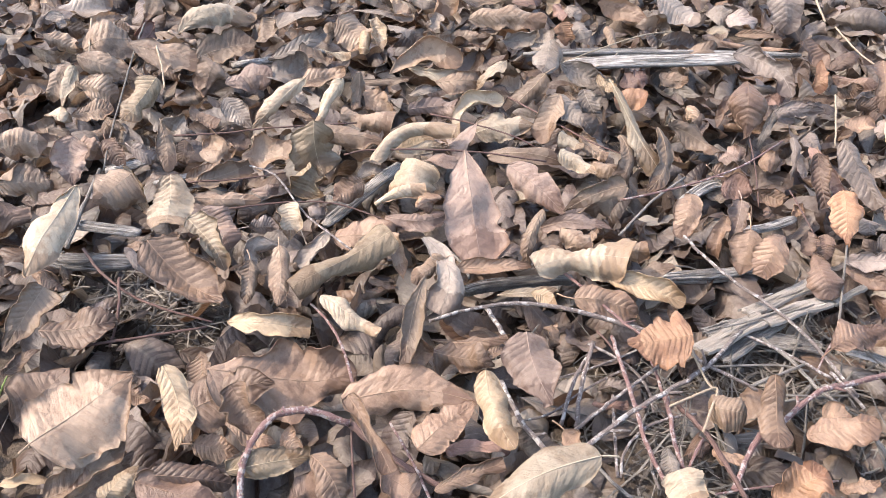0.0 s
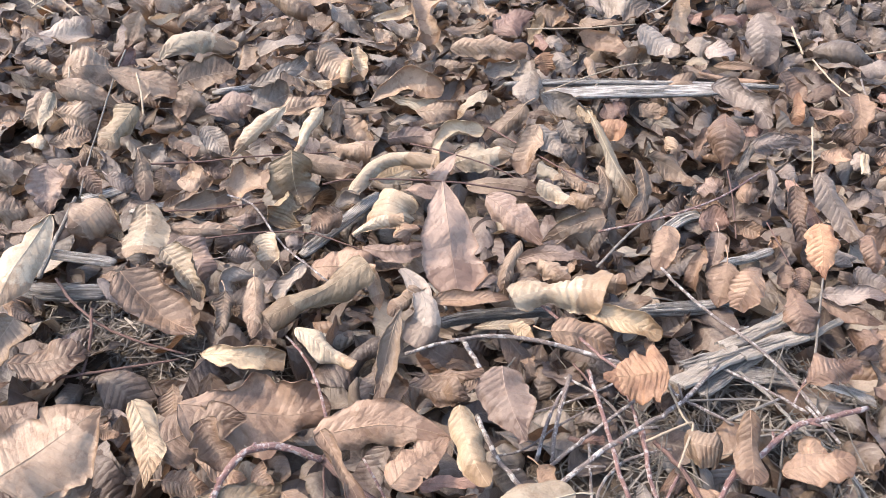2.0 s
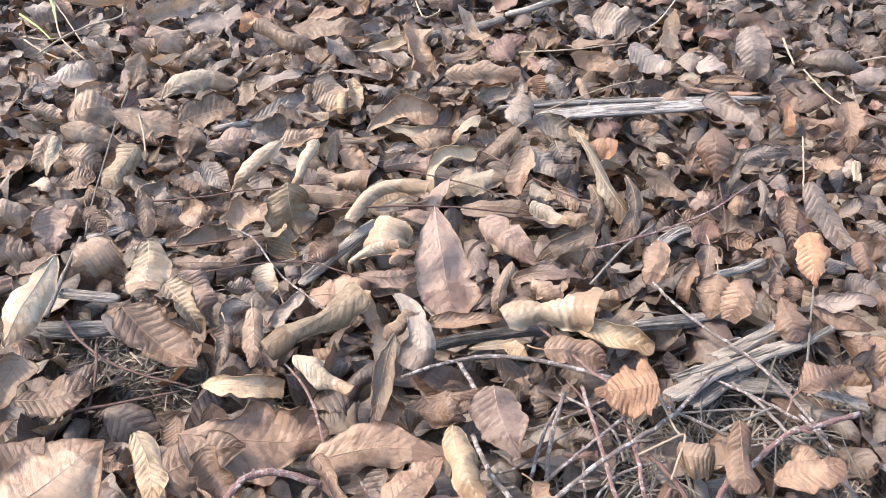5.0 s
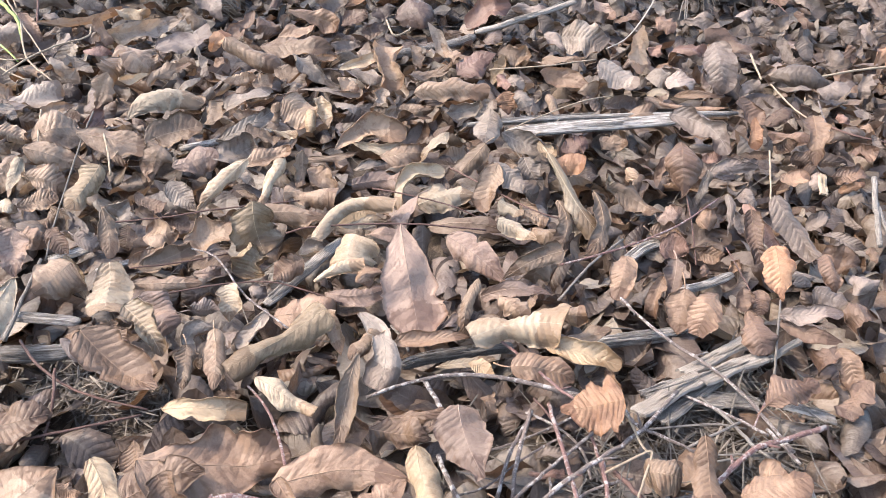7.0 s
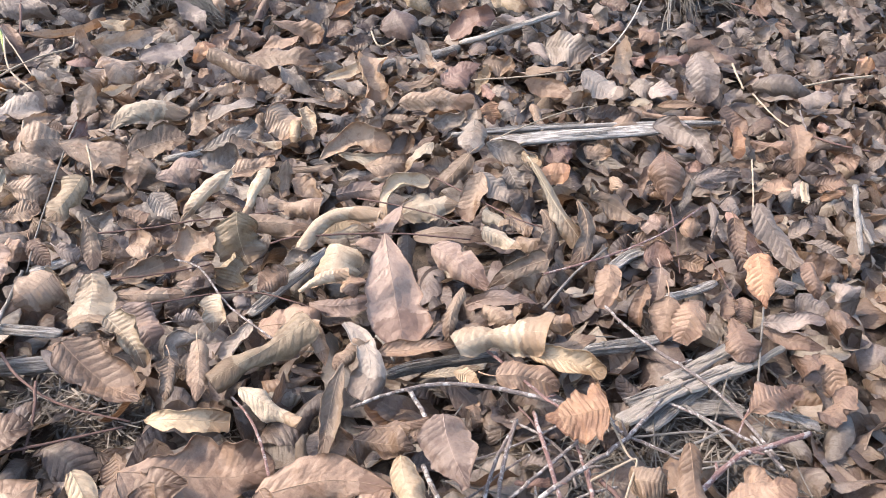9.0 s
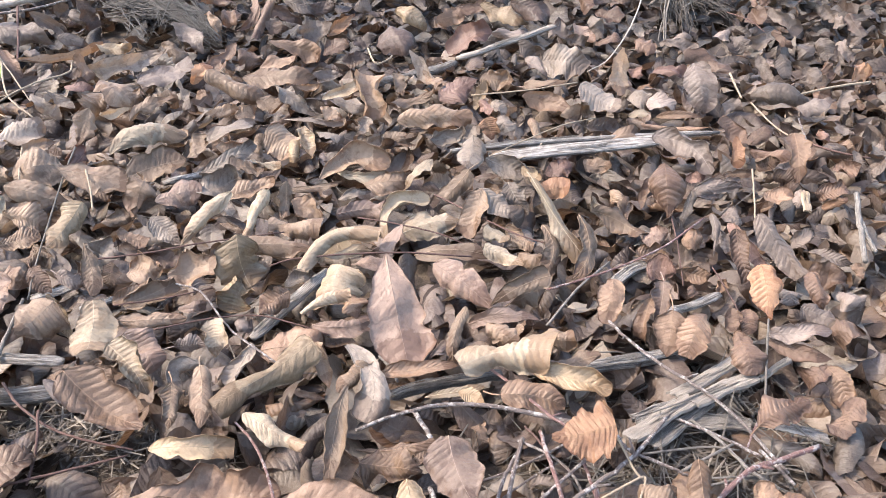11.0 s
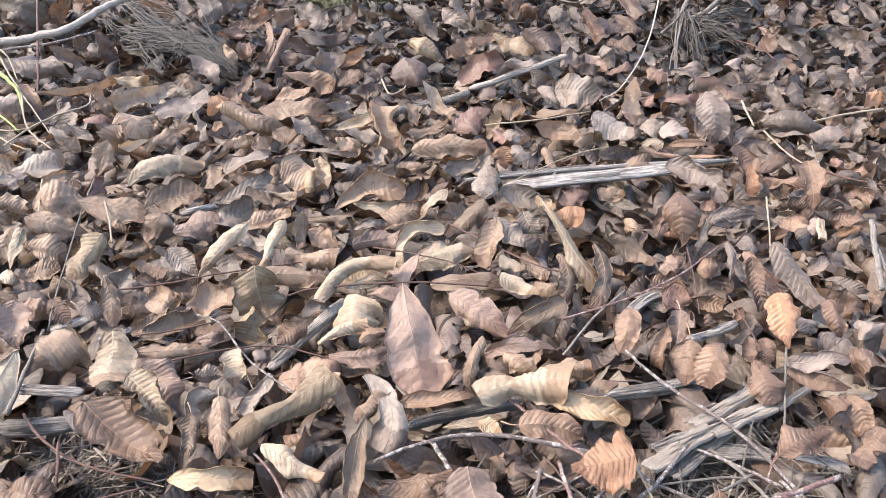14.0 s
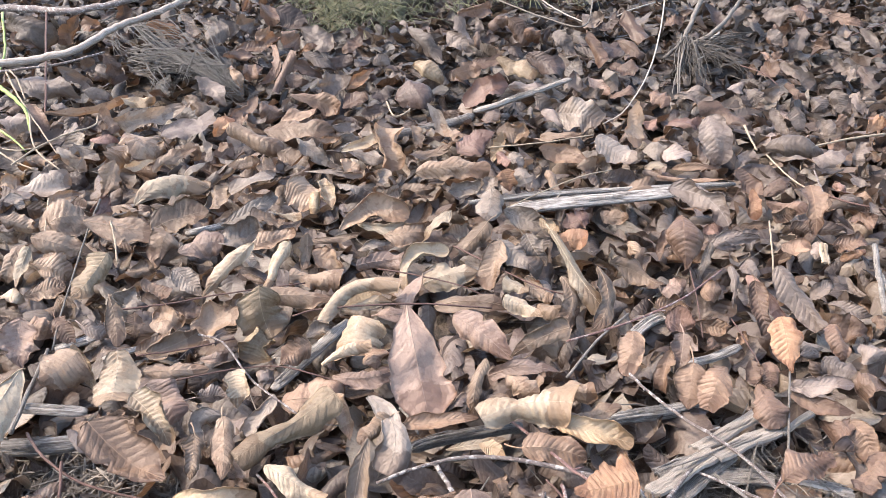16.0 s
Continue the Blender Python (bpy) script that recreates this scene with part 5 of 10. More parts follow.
leaf(0.752, 1.707, 0.032, 76, 31, -40, 0.055, 0.020, -37, -31, "b", 4209, bend=70, hook=-30, bow=0.056, rib=0.4, ruffle=0.16, slant=-8, cone=-0.02, crease=1.6)
leaf(0.556, 1.567, 0.034, 45, 12, -30, 0.098, 0.038, -96, -44, "b", 3088, bend=21, hook=14, bow=0.15, twist=-9, rib=0.2, ruffle=0.18, shape=7, cone=-0.57, crease=0.9)
leaf(0.480, 1.389, 0.064, 26, 46, -81, 0.101, 0.057, -38, -44, "m", 9950, bend=14, hook=-32, bow=0.056, twist=-9, rib=0.32, ruffle=0.06, shape=1, cone=0.39, crease=0.9)
leaf(0.477, 1.563, 0.028, 23, 0, -18, 0.070, 0.026, 36, -18, "r", 1734, bend=40, hook=-60, bow=0.011, twist=30, rib=0.32, ruffle=0.23, shape=2, slant=-8, cone=-0.52, crease=1.6)
leaf(0.461, 1.494, 0.027, 64, 5, -22, 0.020, 0.020, -43, -17, "a", 2373, bend=90, hook=-110, bow=0.02, twist=30, rib=0.4, ruffle=0.24, shape=9, slant=16, cone=-0.04, crease=1.6, roll=1.8)
leaf(0.665, 1.542, 0.032, 57, 37, -46, 0.074, 0.026, 35, -50, "a", 364, bend=-40, hook=110, bow=-0.063, rib=0.32, ruffle=0.17, shape=9, slant=-9, cone=0.82, crease=1.6, roll=1.3)
leaf(0.691, 1.531, 0.037, 6, 39, -82, 0.064, 0.033, -49, 38, "a", 349, bend=-40, hook=-110, bow=0.018, twist=30, rib=0.24, ruffle=0.14, shape=9, slant=7, cone=0.6, crease=1.6, roll=1.3)
leaf(0.742, 1.516, 0.028, 61, 20, -39, 0.040, 0.030, -38, -30, "a", 3574, bend=-70, hook=-60, bow=-0.007, twist=-55, rib=0.4, ruffle=0.19, shape=10, slant=-22, cone=0.84, crease=1.6)
leaf(0.775, 1.535, 0.031, 50, 33, -47, 0.030, 0.030, 14, 29, "b", 2939, bend=90, hook=110, bow=0.069, twist=-30, rib=0.4, ruffle=0.24, shape=10, slant=10, cone=-0.34, crease=1.6)
leaf(0.771, 1.627, 0.033, 46, 37, -62, 0.048, 0.039, -24, -37, "a", 54, bend=-40, hook=-110, bow=0.04, twist=55, rib=0.08, ruffle=0.21, shape=10, cone=-0.27, crease=1.6, roll=1.8)
leaf(0.811, 1.631, 0.036, 38, 52, -76, 0.052, 0.040, -23, -37, "a", 7259, bend=70, hook=60, bow=0.012, twist=-30, rib=0.16, ruffle=0.2, shape=10, cone=-0.4, crease=1.6)
leaf(0.852, 1.625, 0.038, 35, 44, -85, 0.051, 0.026, 92, 18, "m", 1903, bend=70, hook=55, bow=-0.045, rib=0.08, ruffle=0.2, shape=10, slant=17, cone=0.3, crease=1.6)
leaf(0.840, 1.523, 0.033, 49, 4, -33, 0.040, 0.040, -39, 22, "o", 4735, bend=-70, hook=-60, bow=-0.044, rib=0.24, ruffle=0.13, shape=9, slant=18, cone=-0.48, crease=1.6)
leaf(0.629, 1.385, 0.050, 42, -1, -23, 0.108, 0.061, -96, -70, "a", 4875, bend=14, hook=-16, bow=0.031, rib=0.25, ruffle=0.12, shape=3, slant=2, cone=-0.17, crease=0.9, stalk=0.017)
leaf(0.686, 1.364, 0.041, 37, -15, -5, 0.070, 0.035, -83, -57, "m", 9611, bow=-0.043, twist=-15, rib=0.25, ruffle=0.18, shape=9, slant=4, cone=-0.23, crease=0.9, roll=1.3)
leaf(0.726, 1.426, 0.029, 58, -3, -25, 0.038, 0.023, -19, 24, "b", 2829, bend=-28, hook=-44, bow=-0.007, twist=-12, rib=0.32, ruffle=0.27, shape=3, slant=3.2, cone=-0.43, crease=1.6)
leaf(0.743, 1.378, 0.035, 1, 49, -118, 0.048, 0.025, -44, 35, "a", 1227, rib=0.4, ruffle=0.21, shape=3, cone=-0.2, crease=1.6, roll=1.8)
leaf(0.769, 1.379, 0.025, 42, 2, -31, 0.023, 0.024, 37, 18, "c", 5895, bend=70, hook=110, bow=-0.05, twist=30, rib=0.4, ruffle=0.16, shape=10, slant=16, cone=0.55, crease=1.6)
leaf(0.426, 1.393, 0.036, 44, 13, -30, 0.086, 0.040, -36, 33, "m", 630, bend=90, hook=-60, bow=-0.011, rib=0.16, ruffle=0.24, shape=9, cone=0.67, crease=1.6, roll=1.3)
leaf(0.430, 1.467, 0.025, 58, 9, -23, 0.053, 0.016, 48, 23, "a", 4177, hook=30, bow=0.065, rib=0.32, ruffle=0.1, shape=2, slant=8, cone=0.4, crease=1.6)
leaf(0.543, 1.383, 0.031, 45, 24, -37, 0.039, 0.031, 31, 24, "a", 7022, bend=70, hook=-60, bow=0.007, twist=55, rib=0.4, ruffle=0.28, shape=2, slant=-10, cone=-0.65, crease=1.6, roll=1.8)
leaf(0.445, 1.354, 0.029, 51, -5, -14, 0.092, 0.015, 31, 31, "c", 9703, bend=70, hook=-30, bow=-0.001, twist=-30, rib=0.24, ruffle=0.12, shape=10, slant=2, cone=-0.27, crease=1.6)
leaf(-0.697, 1.359, 0.035, 39, -6, 37, 0.108, 0.045, -36, 66, "g", 2454, hook=-110, bow=-0.068, twist=30, rib=0.2, ruffle=0.13, slant=-13, cone=-0.72, crease=1.2)
leaf(-0.652, 1.304, 0.032, 27, -10, 42, 0.072, 0.026, 71, -30, "t", 3948, bend=90, bow=-0.043, twist=55, rib=0.24, ruffle=0.28, shape=10, cone=-0.16, crease=1.2)
leaf(-0.772, 1.378, 0.027, 43, 3, 25, 0.033, 0.035, 75, 54, "t", 3981, bend=90, hook=-55, bow=0.07, twist=30, rib=0.08, ruffle=0.14, shape=7, cone=-0.82, crease=1.2)
leaf(-0.725, 1.292, 0.028, 19, 49, -28, 0.044, 0.028, -35, 67, "g", 1448, hook=110, bow=-0.036, twist=-30, rib=0.24, ruffle=0.13, shape=9, slant=9, cone=0.34, crease=1.2)
leaf(-0.582, 1.340, 0.045, -36, 48, -111, 0.073, 0.036, -41, -61, "t", 8897, rib=0.08, ruffle=0.18, shape=10, cone=0.12, crease=1.2, roll=1.3)
leaf(-0.573, 1.268, 0.028, 33, 25, -13, 0.033, 0.037, 28, -44, "r", 7713, bend=-70, hook=-110, bow=0.025, twist=-30, rib=0.32, ruffle=0.19, shape=7, slant=-10, cone=-0.6, crease=1.2, roll=1.8)
leaf(-0.460, 1.290, 0.035, 44, -3, 23, 0.128, 0.057, -115, -35, "s", 9915, bend=14, hook=-10, bow=0.22, twist=9, rib=0.3, ruffle=0.12, shape=2, slant=-3, cone=0.06, crease=0.45)
leaf(-0.419, 1.187, 0.039, 44, -8, 26, 0.092, 0.054, 57, 66, "t", 8896, bend=-17.5, bow=0.049, twist=-9, rib=0.25, ruffle=0.13, shape=1, slant=-3, cone=0.2, crease=0.9)
leaf(-0.474, 1.200, 0.037, 32, 24, 2, 0.080, 0.046, -76, 43, "t", 3949, bend=40, hook=30, bow=0.044, twist=55, rib=0.4, ruffle=0.23, shape=1, cone=-0.68, crease=1.2, roll=1.3)
leaf(-0.599, 1.215, 0.041, 31, -3, 30, 0.113, 0.067, -44, -44, "t", 486, bend=55, hook=-80, bow=-0.015, twist=15, rib=0.4, ruffle=0.04, shape=1, slant=-6, cone=0.87, crease=1.2, roll=1.3)
leaf(-0.495, 1.155, 0.046, 46, 17, 7, 0.120, 0.047, -70, -31, "t", 2910, bend=-17.5, hook=14, bow=-0.003, rib=0.16, ruffle=0.05, shape=1, slant=4, cone=-0.5, crease=0.9, roll=1.8)
leaf(-0.428, 1.128, 0.036, -25, 31, -107, 0.059, 0.042, -53, -49, "t", 5926, bend=90, hook=110, bow=-0.02, twist=30, rib=0.16, ruffle=0.19, shape=3, slant=-13, cone=-0.3, crease=1.2, roll=1.8)
leaf(-0.567, 1.094, 0.049, 44, 22, 1, 0.091, 0.043, -57, -70, "t", 7342, hook=-20, bow=0.022, twist=9, rib=0.16, ruffle=0.11, shape=9, cone=-0.05, crease=0.9)
leaf(-0.548, 1.113, 0.030, 12, 33, -45, 0.052, 0.027, 35, 56, "t", 4171, bow=0.064, twist=30, rib=0.24, ruffle=0.18, shape=2, slant=-13, cone=-0.49, crease=1.2, roll=1.3, stalk=0.011)
leaf(-0.681, 1.202, 0.032, 62, 31, 8, 0.061, 0.033, -39, -63, "t", 8516, bend=-40, hook=110, bow=0.009, twist=55, rib=0.16, ruffle=0.25, shape=3, slant=10, cone=0.7, crease=1.2, stalk=0.016)
leaf(-0.634, 1.067, 0.042, -30, 25, -105, 0.088, 0.030, 54, -50, "t", 1798, bend=90, hook=-60, bow=0.013, twist=-30, rib=0.24, ruffle=0.13, cone=-0.3, crease=1.2, stalk=0.008)
leaf(-0.614, 1.054, 0.037, -40, 38, -100, 0.065, 0.023, 94, -70, "s", 7536, hook=30, bow=-0.008, twist=30, rib=0.24, ruffle=0.12, shape=7, slant=-4, cone=-0.63, crease=1.2)
leaf(-0.571, 1.047, 0.037, 36, 22, 3, 0.065, 0.040, -32, -69, "t", 9774, bend=40, bow=0.064, rib=0.08, ruffle=0.18, shape=2, slant=-13, cone=0.79, crease=1.2)
leaf(-0.579, 1.099, 0.026, 26, 17, 10, 0.032, 0.013, 91, 130, "g", 855, bend=70, bow=0.028, twist=-55, rib=0.24, ruffle=0.17, shape=9, slant=4, cone=-0.35, crease=0.6)
leaf(-0.485, 0.985, 0.060, -30, 27, -119, 0.080, 0.046, -83, -70, "y", 2763, bend=14, hook=14, bow=0.014, twist=-15, rib=0.35, ruffle=0.17, shape=9, slant=3, cone=0.4, crease=0.9, roll=1.3)
leaf(-0.554, 0.990, 0.038, 50, 1, 28, 0.053, 0.030, -44, 44, "t", 1045, bend=-2.625, hook=-4.8, bow=0.01, rib=0.4, ruffle=0.17, shape=2, slant=-1.35, cone=-0.04, crease=0.9, roll=1.8)
leaf(-0.601, 0.992, 0.031, 21, 25, -2, 0.039, 0.026, 57, 79, "s", 6937, bend=70, bow=-0.062, twist=55, rib=0.32, ruffle=0.18, shape=10, slant=-13, cone=0.51, crease=1.2, roll=1.8)
leaf(-0.521, 0.978, 0.027, 38, 24, -19, 0.032, 0.015, 102, 27, "t", 3995, bend=40, bow=-0.019, twist=55, rib=0.16, ruffle=0.2, shape=9, slant=13, cone=0.48, crease=1.2)
leaf(-0.587, 0.953, 0.026, 9, 17, 1, 0.032, 0.014, 57, -44, "t", 4552, hook=-30, bow=0.008, rib=0.08, ruffle=0.24, shape=9, slant=-4, cone=0.75, crease=1.2, roll=1.8)
leaf(-0.532, 0.904, 0.029, 34, 25, 9, 0.043, 0.034, -44, 39, "c", 8185, bend=70, hook=60, bow=0.06, twist=30, rib=0.4, ruffle=0.21, shape=10, cone=-0.77, crease=1.2, roll=1.3)
leaf(-0.446, 1.057, 0.026, 42, -4, 27, 0.044, 0.023, 102, -44, "t", 125, bend=-40, hook=30, bow=-0.004, twist=55, rib=0.16, ruffle=0.14, shape=2, cone=-0.33, crease=1.2)
leaf(-0.434, 0.971, 0.031, 40, 32, -8, 0.039, 0.032, 53, -50, "g", 2553, bend=40, hook=-60, bow=-0.023, twist=-55, rib=0.2, ruffle=0.24, shape=10, slant=-9, cone=0.81, crease=1.2, roll=1.8)
leaf(-0.358, 0.998, 0.040, 22, 31, -32, 0.056, 0.032, 36, -40, "g", 2829, rib=0.1, ruffle=0.16, shape=9, cone=0.14, crease=1.2)
leaf(-0.409, 1.006, 0.026, 26, 26, -5, 0.045, 0.026, -59, 42, "c", 2447, bend=-70, bow=-0.005, rib=0.08, ruffle=0.18, shape=3, cone=0.47, crease=1.2, roll=1.3)
leaf(-0.303, 1.004, 0.053, -56, 30, -139, 0.103, 0.029, -96, -57, "s", 1209, bend=-17.5, hook=8, bow=-0.023, twist=9, rib=0.16, ruffle=0.19, shape=9, slant=-1, cone=0.38, crease=0.9, stalk=0.008)
leaf(-0.371, 1.117, 0.029, 50, -1, 19, 0.069, 0.046, -99, -39, "p", 5179, bow=0.05, twist=30, rib=0.15, ruffle=0.1, shape=2, slant=-15, crease=1.2)
leaf(-0.424, 0.889, 0.052, 2, 38, -71, 0.067, 0.025, -70, 35, "t", 2567, bend=38.5, bow=0.05, rib=0.25, ruffle=0.13, shape=2, slant=-5, cone=-0.24, crease=0.9, roll=1.3)
leaf(-0.408, 0.906, 0.030, -27, 47, -96, 0.037, 0.024, 49, 42, "c", 3507, hook=-110, bow=0.01, rib=0.15, ruffle=0.1, shape=10, slant=-18, cone=-0.02, crease=1.2)
leaf(-0.366, 0.925, 0.026, 32, 2, 21, 0.050, 0.036, 43, -64, "t", 1999, bend=70, hook=110, bow=0.031, twist=30, rib=0.25, ruffle=0.19, shape=9, cone=-0.64, crease=1.2, roll=1.8)
leaf(-0.350, 0.953, 0.024, 44, 27, -4, 0.054, 0.029, 56, 35, "b", 6586, bend=-40, hook=110, bow=-0.01, twist=-30, rib=0.08, ruffle=0.15, shape=9, cone=0.66, crease=1.2, roll=1.3)
leaf(-0.296, 0.898, 0.045, 33, -5, 28, 0.066, 0.054, 96, 70, "t", 2611, bend=14, hook=14, bow=-0.061, rib=0.24, ruffle=0.1, shape=4, slant=-4, cone=-0.57, crease=0.9)
leaf(-0.450, 0.901, 0.032, 48, 26, 3, 0.051, 0.023, 25, -66, "m", 8459, bend=90, hook=-110, bow=-0.066, twist=-30, rib=0.32, ruffle=0.11, shape=9, slant=17, cone=0.37, crease=1.2, roll=1.3, stalk=0.012)
leaf(-0.495, 0.901, 0.031, 13, 37, -40, 0.043, 0.029, 59, -32, "b", 6904, rib=0.24, ruffle=0.16, cone=-0.4, crease=1.2, stalk=0.011)
leaf(-0.378, 1.272, 0.033, 0, 36, -70, 0.050, 0.050, 111, -150, "t", 6155, bend=-70, bow=0.025, twist=55, rib=0.24, ruffle=0.19, shape=9, slant=-10, cone=-0.65, crease=0.6)
leaf(-0.332, 1.344, 0.036, 51, -15, 25, 0.122, 0.034, -69, 58, "g", 3686, bend=40, hook=-55, bow=-0.013, twist=-30, rib=0.15, ruffle=0.27, slant=-8, cone=-0.29, crease=1.2, roll=1.3, stalk=0.019)
leaf(-0.324, 1.292, 0.023, 25, -2, 17, 0.057, 0.038, 113, 51, "t", 8062, bend=-40, hook=-55, bow=-0.051, rib=0.32, ruffle=0.14, shape=10, cone=0.6, crease=0.6)
leaf(-0.273, 1.282, 0.032, 55, -28, 32, 0.045, 0.034, -64, -52, "t", 352, hook=55, bow=0.062, twist=55, rib=0.32, ruffle=0.12, shape=9, slant=7, cone=-0.44, crease=1.2)
leaf(-0.233, 1.250, 0.047, 33, 27, -30, 0.064, 0.063, -57, -44, "t", 1820, hook=16, bow=0.039, twist=-9, rib=0.24, ruffle=0.09, shape=6, slant=8, cone=-0.22, crease=0.9, roll=1.3)
leaf(-0.209, 1.228, 0.043, -18, 47, -105, 0.037, 0.033, -115, -109, "y", 9694, bend=-17.5, hook=-16, bow=-0.015, twist=9, rib=0.4, ruffle=0.07, shape=5, cone=0.29, crease=0.45)
leaf(-0.189, 1.247, 0.049, 2, 37, -71, 0.059, 0.040, 115, 109, "s", 4574, hook=-16, bow=-0.026, rib=0.16, ruffle=0.11, shape=10, cone=-0.58, crease=0.45)
leaf(-0.197, 1.378, 0.028, 41, 6, 2, 0.105, 0.009, 71, 32, "g", 9113, rib=0.24, ruffle=0.22, shape=3, cone=-0.24, crease=1.6, stalk=0.019)
leaf(-0.159, 1.303, 0.032, 34, 28, -14, 0.056, 0.028, -103, 48, "g", 3607, bend=40, hook=-30, bow=0.052, twist=-30, rib=0.24, ruffle=0.25, shape=9, slant=13, cone=-0.48, crease=1.2)
leaf(-0.109, 1.345, 0.029, -32, 34, -128, 0.037, 0.029, 41, 104, "g", 9884, bend=-70, hook=-110, bow=0.049, twist=-55, rib=0.4, ruffle=0.19, shape=7, slant=-8, cone=0.79, crease=1.2, roll=1.3)
leaf(-0.047, 1.291, 0.027, 42, -5, 8, 0.075, 0.032, 25, -104, "t", 7607, hook=60, bow=0.01, twist=55, rib=0.08, ruffle=0.21, shape=10, slant=12, cone=-0.24, crease=1.2)
leaf(-0.044, 1.289, 0.021, 41, 0, 2, 0.051, 0.014, 30, 61, "b", 1594, bend=-40, bow=-0.043, twist=-55, rib=0.16, ruffle=0.26, shape=10, slant=8, cone=-0.54, crease=1.2)
leaf(-0.087, 1.280, 0.028, 61, -9, 11, 0.063, 0.025, 32, 86, "t", 1430, bend=70, hook=-110, bow=0.012, twist=30, rib=0.4, ruffle=0.2, shape=2, slant=12, cone=0.51, crease=1.2)
leaf(-0.112, 1.164, 0.032, 44, -5, 11, 0.112, 0.052, 115, 70, "t", 1079, hook=-10, bow=0.25, twist=15, rib=0.4, ruffle=0.13, shape=2, slant=5, cone=-0.32, crease=0.45)
leaf(-0.304, 1.225, 0.042, 64, -19, 28, 0.125, 0.027, 53, 38, "g", 2664, bend=70, hook=-110, bow=-0.012, twist=-30, rib=0.32, ruffle=0.14, shape=9, slant=-6, cone=0.35, crease=1.2)
leaf(-0.255, 1.223, 0.024, 41, 12, -2, 0.057, 0.013, -108, 44, "s", 1562, bend=-40, hook=30, bow=-0.01, twist=55, rib=0.08, ruffle=0.25, shape=2, slant=-3, cone=-0.56, crease=1.2, roll=1.8)
leaf(-0.281, 1.210, 0.028, 20, -7, 23, 0.053, 0.048, -59, 42, "t", 8927, bend=40, hook=-60, bow=-0.055, twist=-55, rib=0.16, ruffle=0.18, shape=7, slant=-12, cone=-0.34, crease=1.2, roll=1.3)
leaf(-0.310, 1.153, 0.025, 50, -13, 25, 0.086, 0.050, 43, 30, "g", 5039, hook=110, bow=0.022, twist=55, rib=0.16, ruffle=0.25, cone=0.85, crease=1.2)
leaf(-0.261, 1.137, 0.027, 37, -7, 24, 0.090, 0.030, -44, 67, "t", 4296, hook=110, bow=0.022, rib=0.4, ruffle=0.25, shape=10, slant=9, cone=-0.76, crease=1.2, roll=1.3)
leaf(-0.170, 1.136, 0.025, 28, -0, 9, 0.087, 0.013, 63, -82, "t", 4800, hook=30, bow=-0.008, rib=0.24, ruffle=0.18, shape=10, slant=-3, cone=0.84, crease=1.2, roll=1.3)
leaf(-0.204, 1.056, 0.048, -11, 48, -101, 0.058, 0.031, -109, 77, "t", 1014, bend=-17.5, hook=8, bow=0.068, twist=-9, rib=0.3, ruffle=0.19, shape=10, slant=6, cone=0.42, crease=0.9)
leaf(-0.180, 0.992, 0.047, 37, 8, 1, 0.072, 0.042, -109, -109, "t", 9104, bend=-17.5, hook=-10, bow=0.04, rib=0.3, ruffle=0.11, shape=5, cone=0.52, crease=0.9)
leaf(-0.166, 1.072, 0.028, 42, 14, -10, 0.061, 0.030, 70, 31, "t", 6084, bend=-70, hook=30, bow=-0.047, twist=55, rib=0.2, ruffle=0.25, shape=7, slant=-15, cone=0.72, crease=1.2)
leaf(-0.235, 1.001, 0.058, -25, 37, -124, 0.083, 0.026, -96, -70, "s", 9457, hook=-16, bow=-0.01, rib=0.16, ruffle=0.1, shape=10, slant=3, cone=0.56, crease=0.9)
leaf(-0.291, 1.071, 0.029, 22, 27, -16, 0.046, 0.020, 36, 74, "g", 2227, bend=90, hook=60, bow=0.053, twist=-30, rib=0.24, ruffle=0.15, shape=9, slant=-9, cone=-0.67, crease=1.2)
leaf(-0.275, 1.025, 0.026, 25, 16, -15, 0.036, 0.011, 71, -47, "t", 2123, rib=0.4, ruffle=0.26, shape=2, cone=0.52, crease=1.2)
leaf(-0.085, 1.157, 0.036, 59, 5, 1, 0.113, 0.018, 59, 86, "s", 8391, bend=90, hook=-110, bow=-0.049, rib=0.3, ruffle=0.23, shape=3, slant=4, cone=0.49, crease=1.2, roll=1.3)
leaf(-0.051, 1.142, 0.032, 29, -7, 12, 0.090, 0.036, 45, -46, "t", 813, hook=-110, bow=-0.051, twist=30, rib=0.15, ruffle=0.26, shape=10, slant=-6, cone=-0.25, crease=1.2, roll=1.3)
leaf(-0.107, 1.112, 0.030, 24, -5, 13, 0.057, 0.014, 96, -47, "g", 265, bend=90, bow=-0.038, twist=-30, rib=0.16, ruffle=0.24, shape=10, cone=0.11, crease=1.2)
leaf(-0.088, 1.060, 0.026, 53, -3, 7, 0.091, 0.034, -55, -46, "p", 1734, bend=-40, hook=110, bow=0.029, twist=-30, rib=0.24, ruffle=0.28, shape=3, crease=1.2)
leaf(-0.027, 1.005, 0.043, -20, 23, -141, 0.089, 0.028, 109, 57, "s", 7897, bend=28, hook=-16, bow=-0.3, twist=15, rib=0.24, ruffle=0.1, slant=-4, cone=-0.43, crease=0.9)
leaf(-0.111, 0.914, 0.050, 30, -13, 24, 0.113, 0.040, -115, -115, "s", 4178, bend=-17.5, hook=-10, bow=0.25, rib=0.08, ruffle=0.05, shape=5, cone=-0.09, crease=0.45)
leaf(-0.116, 0.948, 0.036, 27, -15, 28, 0.052, 0.031, 57, 57, "y", 1464, bend=-17.5, hook=-32, bow=-0.017, rib=0.16, ruffle=0.14, shape=3, slant=6, cone=-0.22, crease=0.9, roll=1.8)
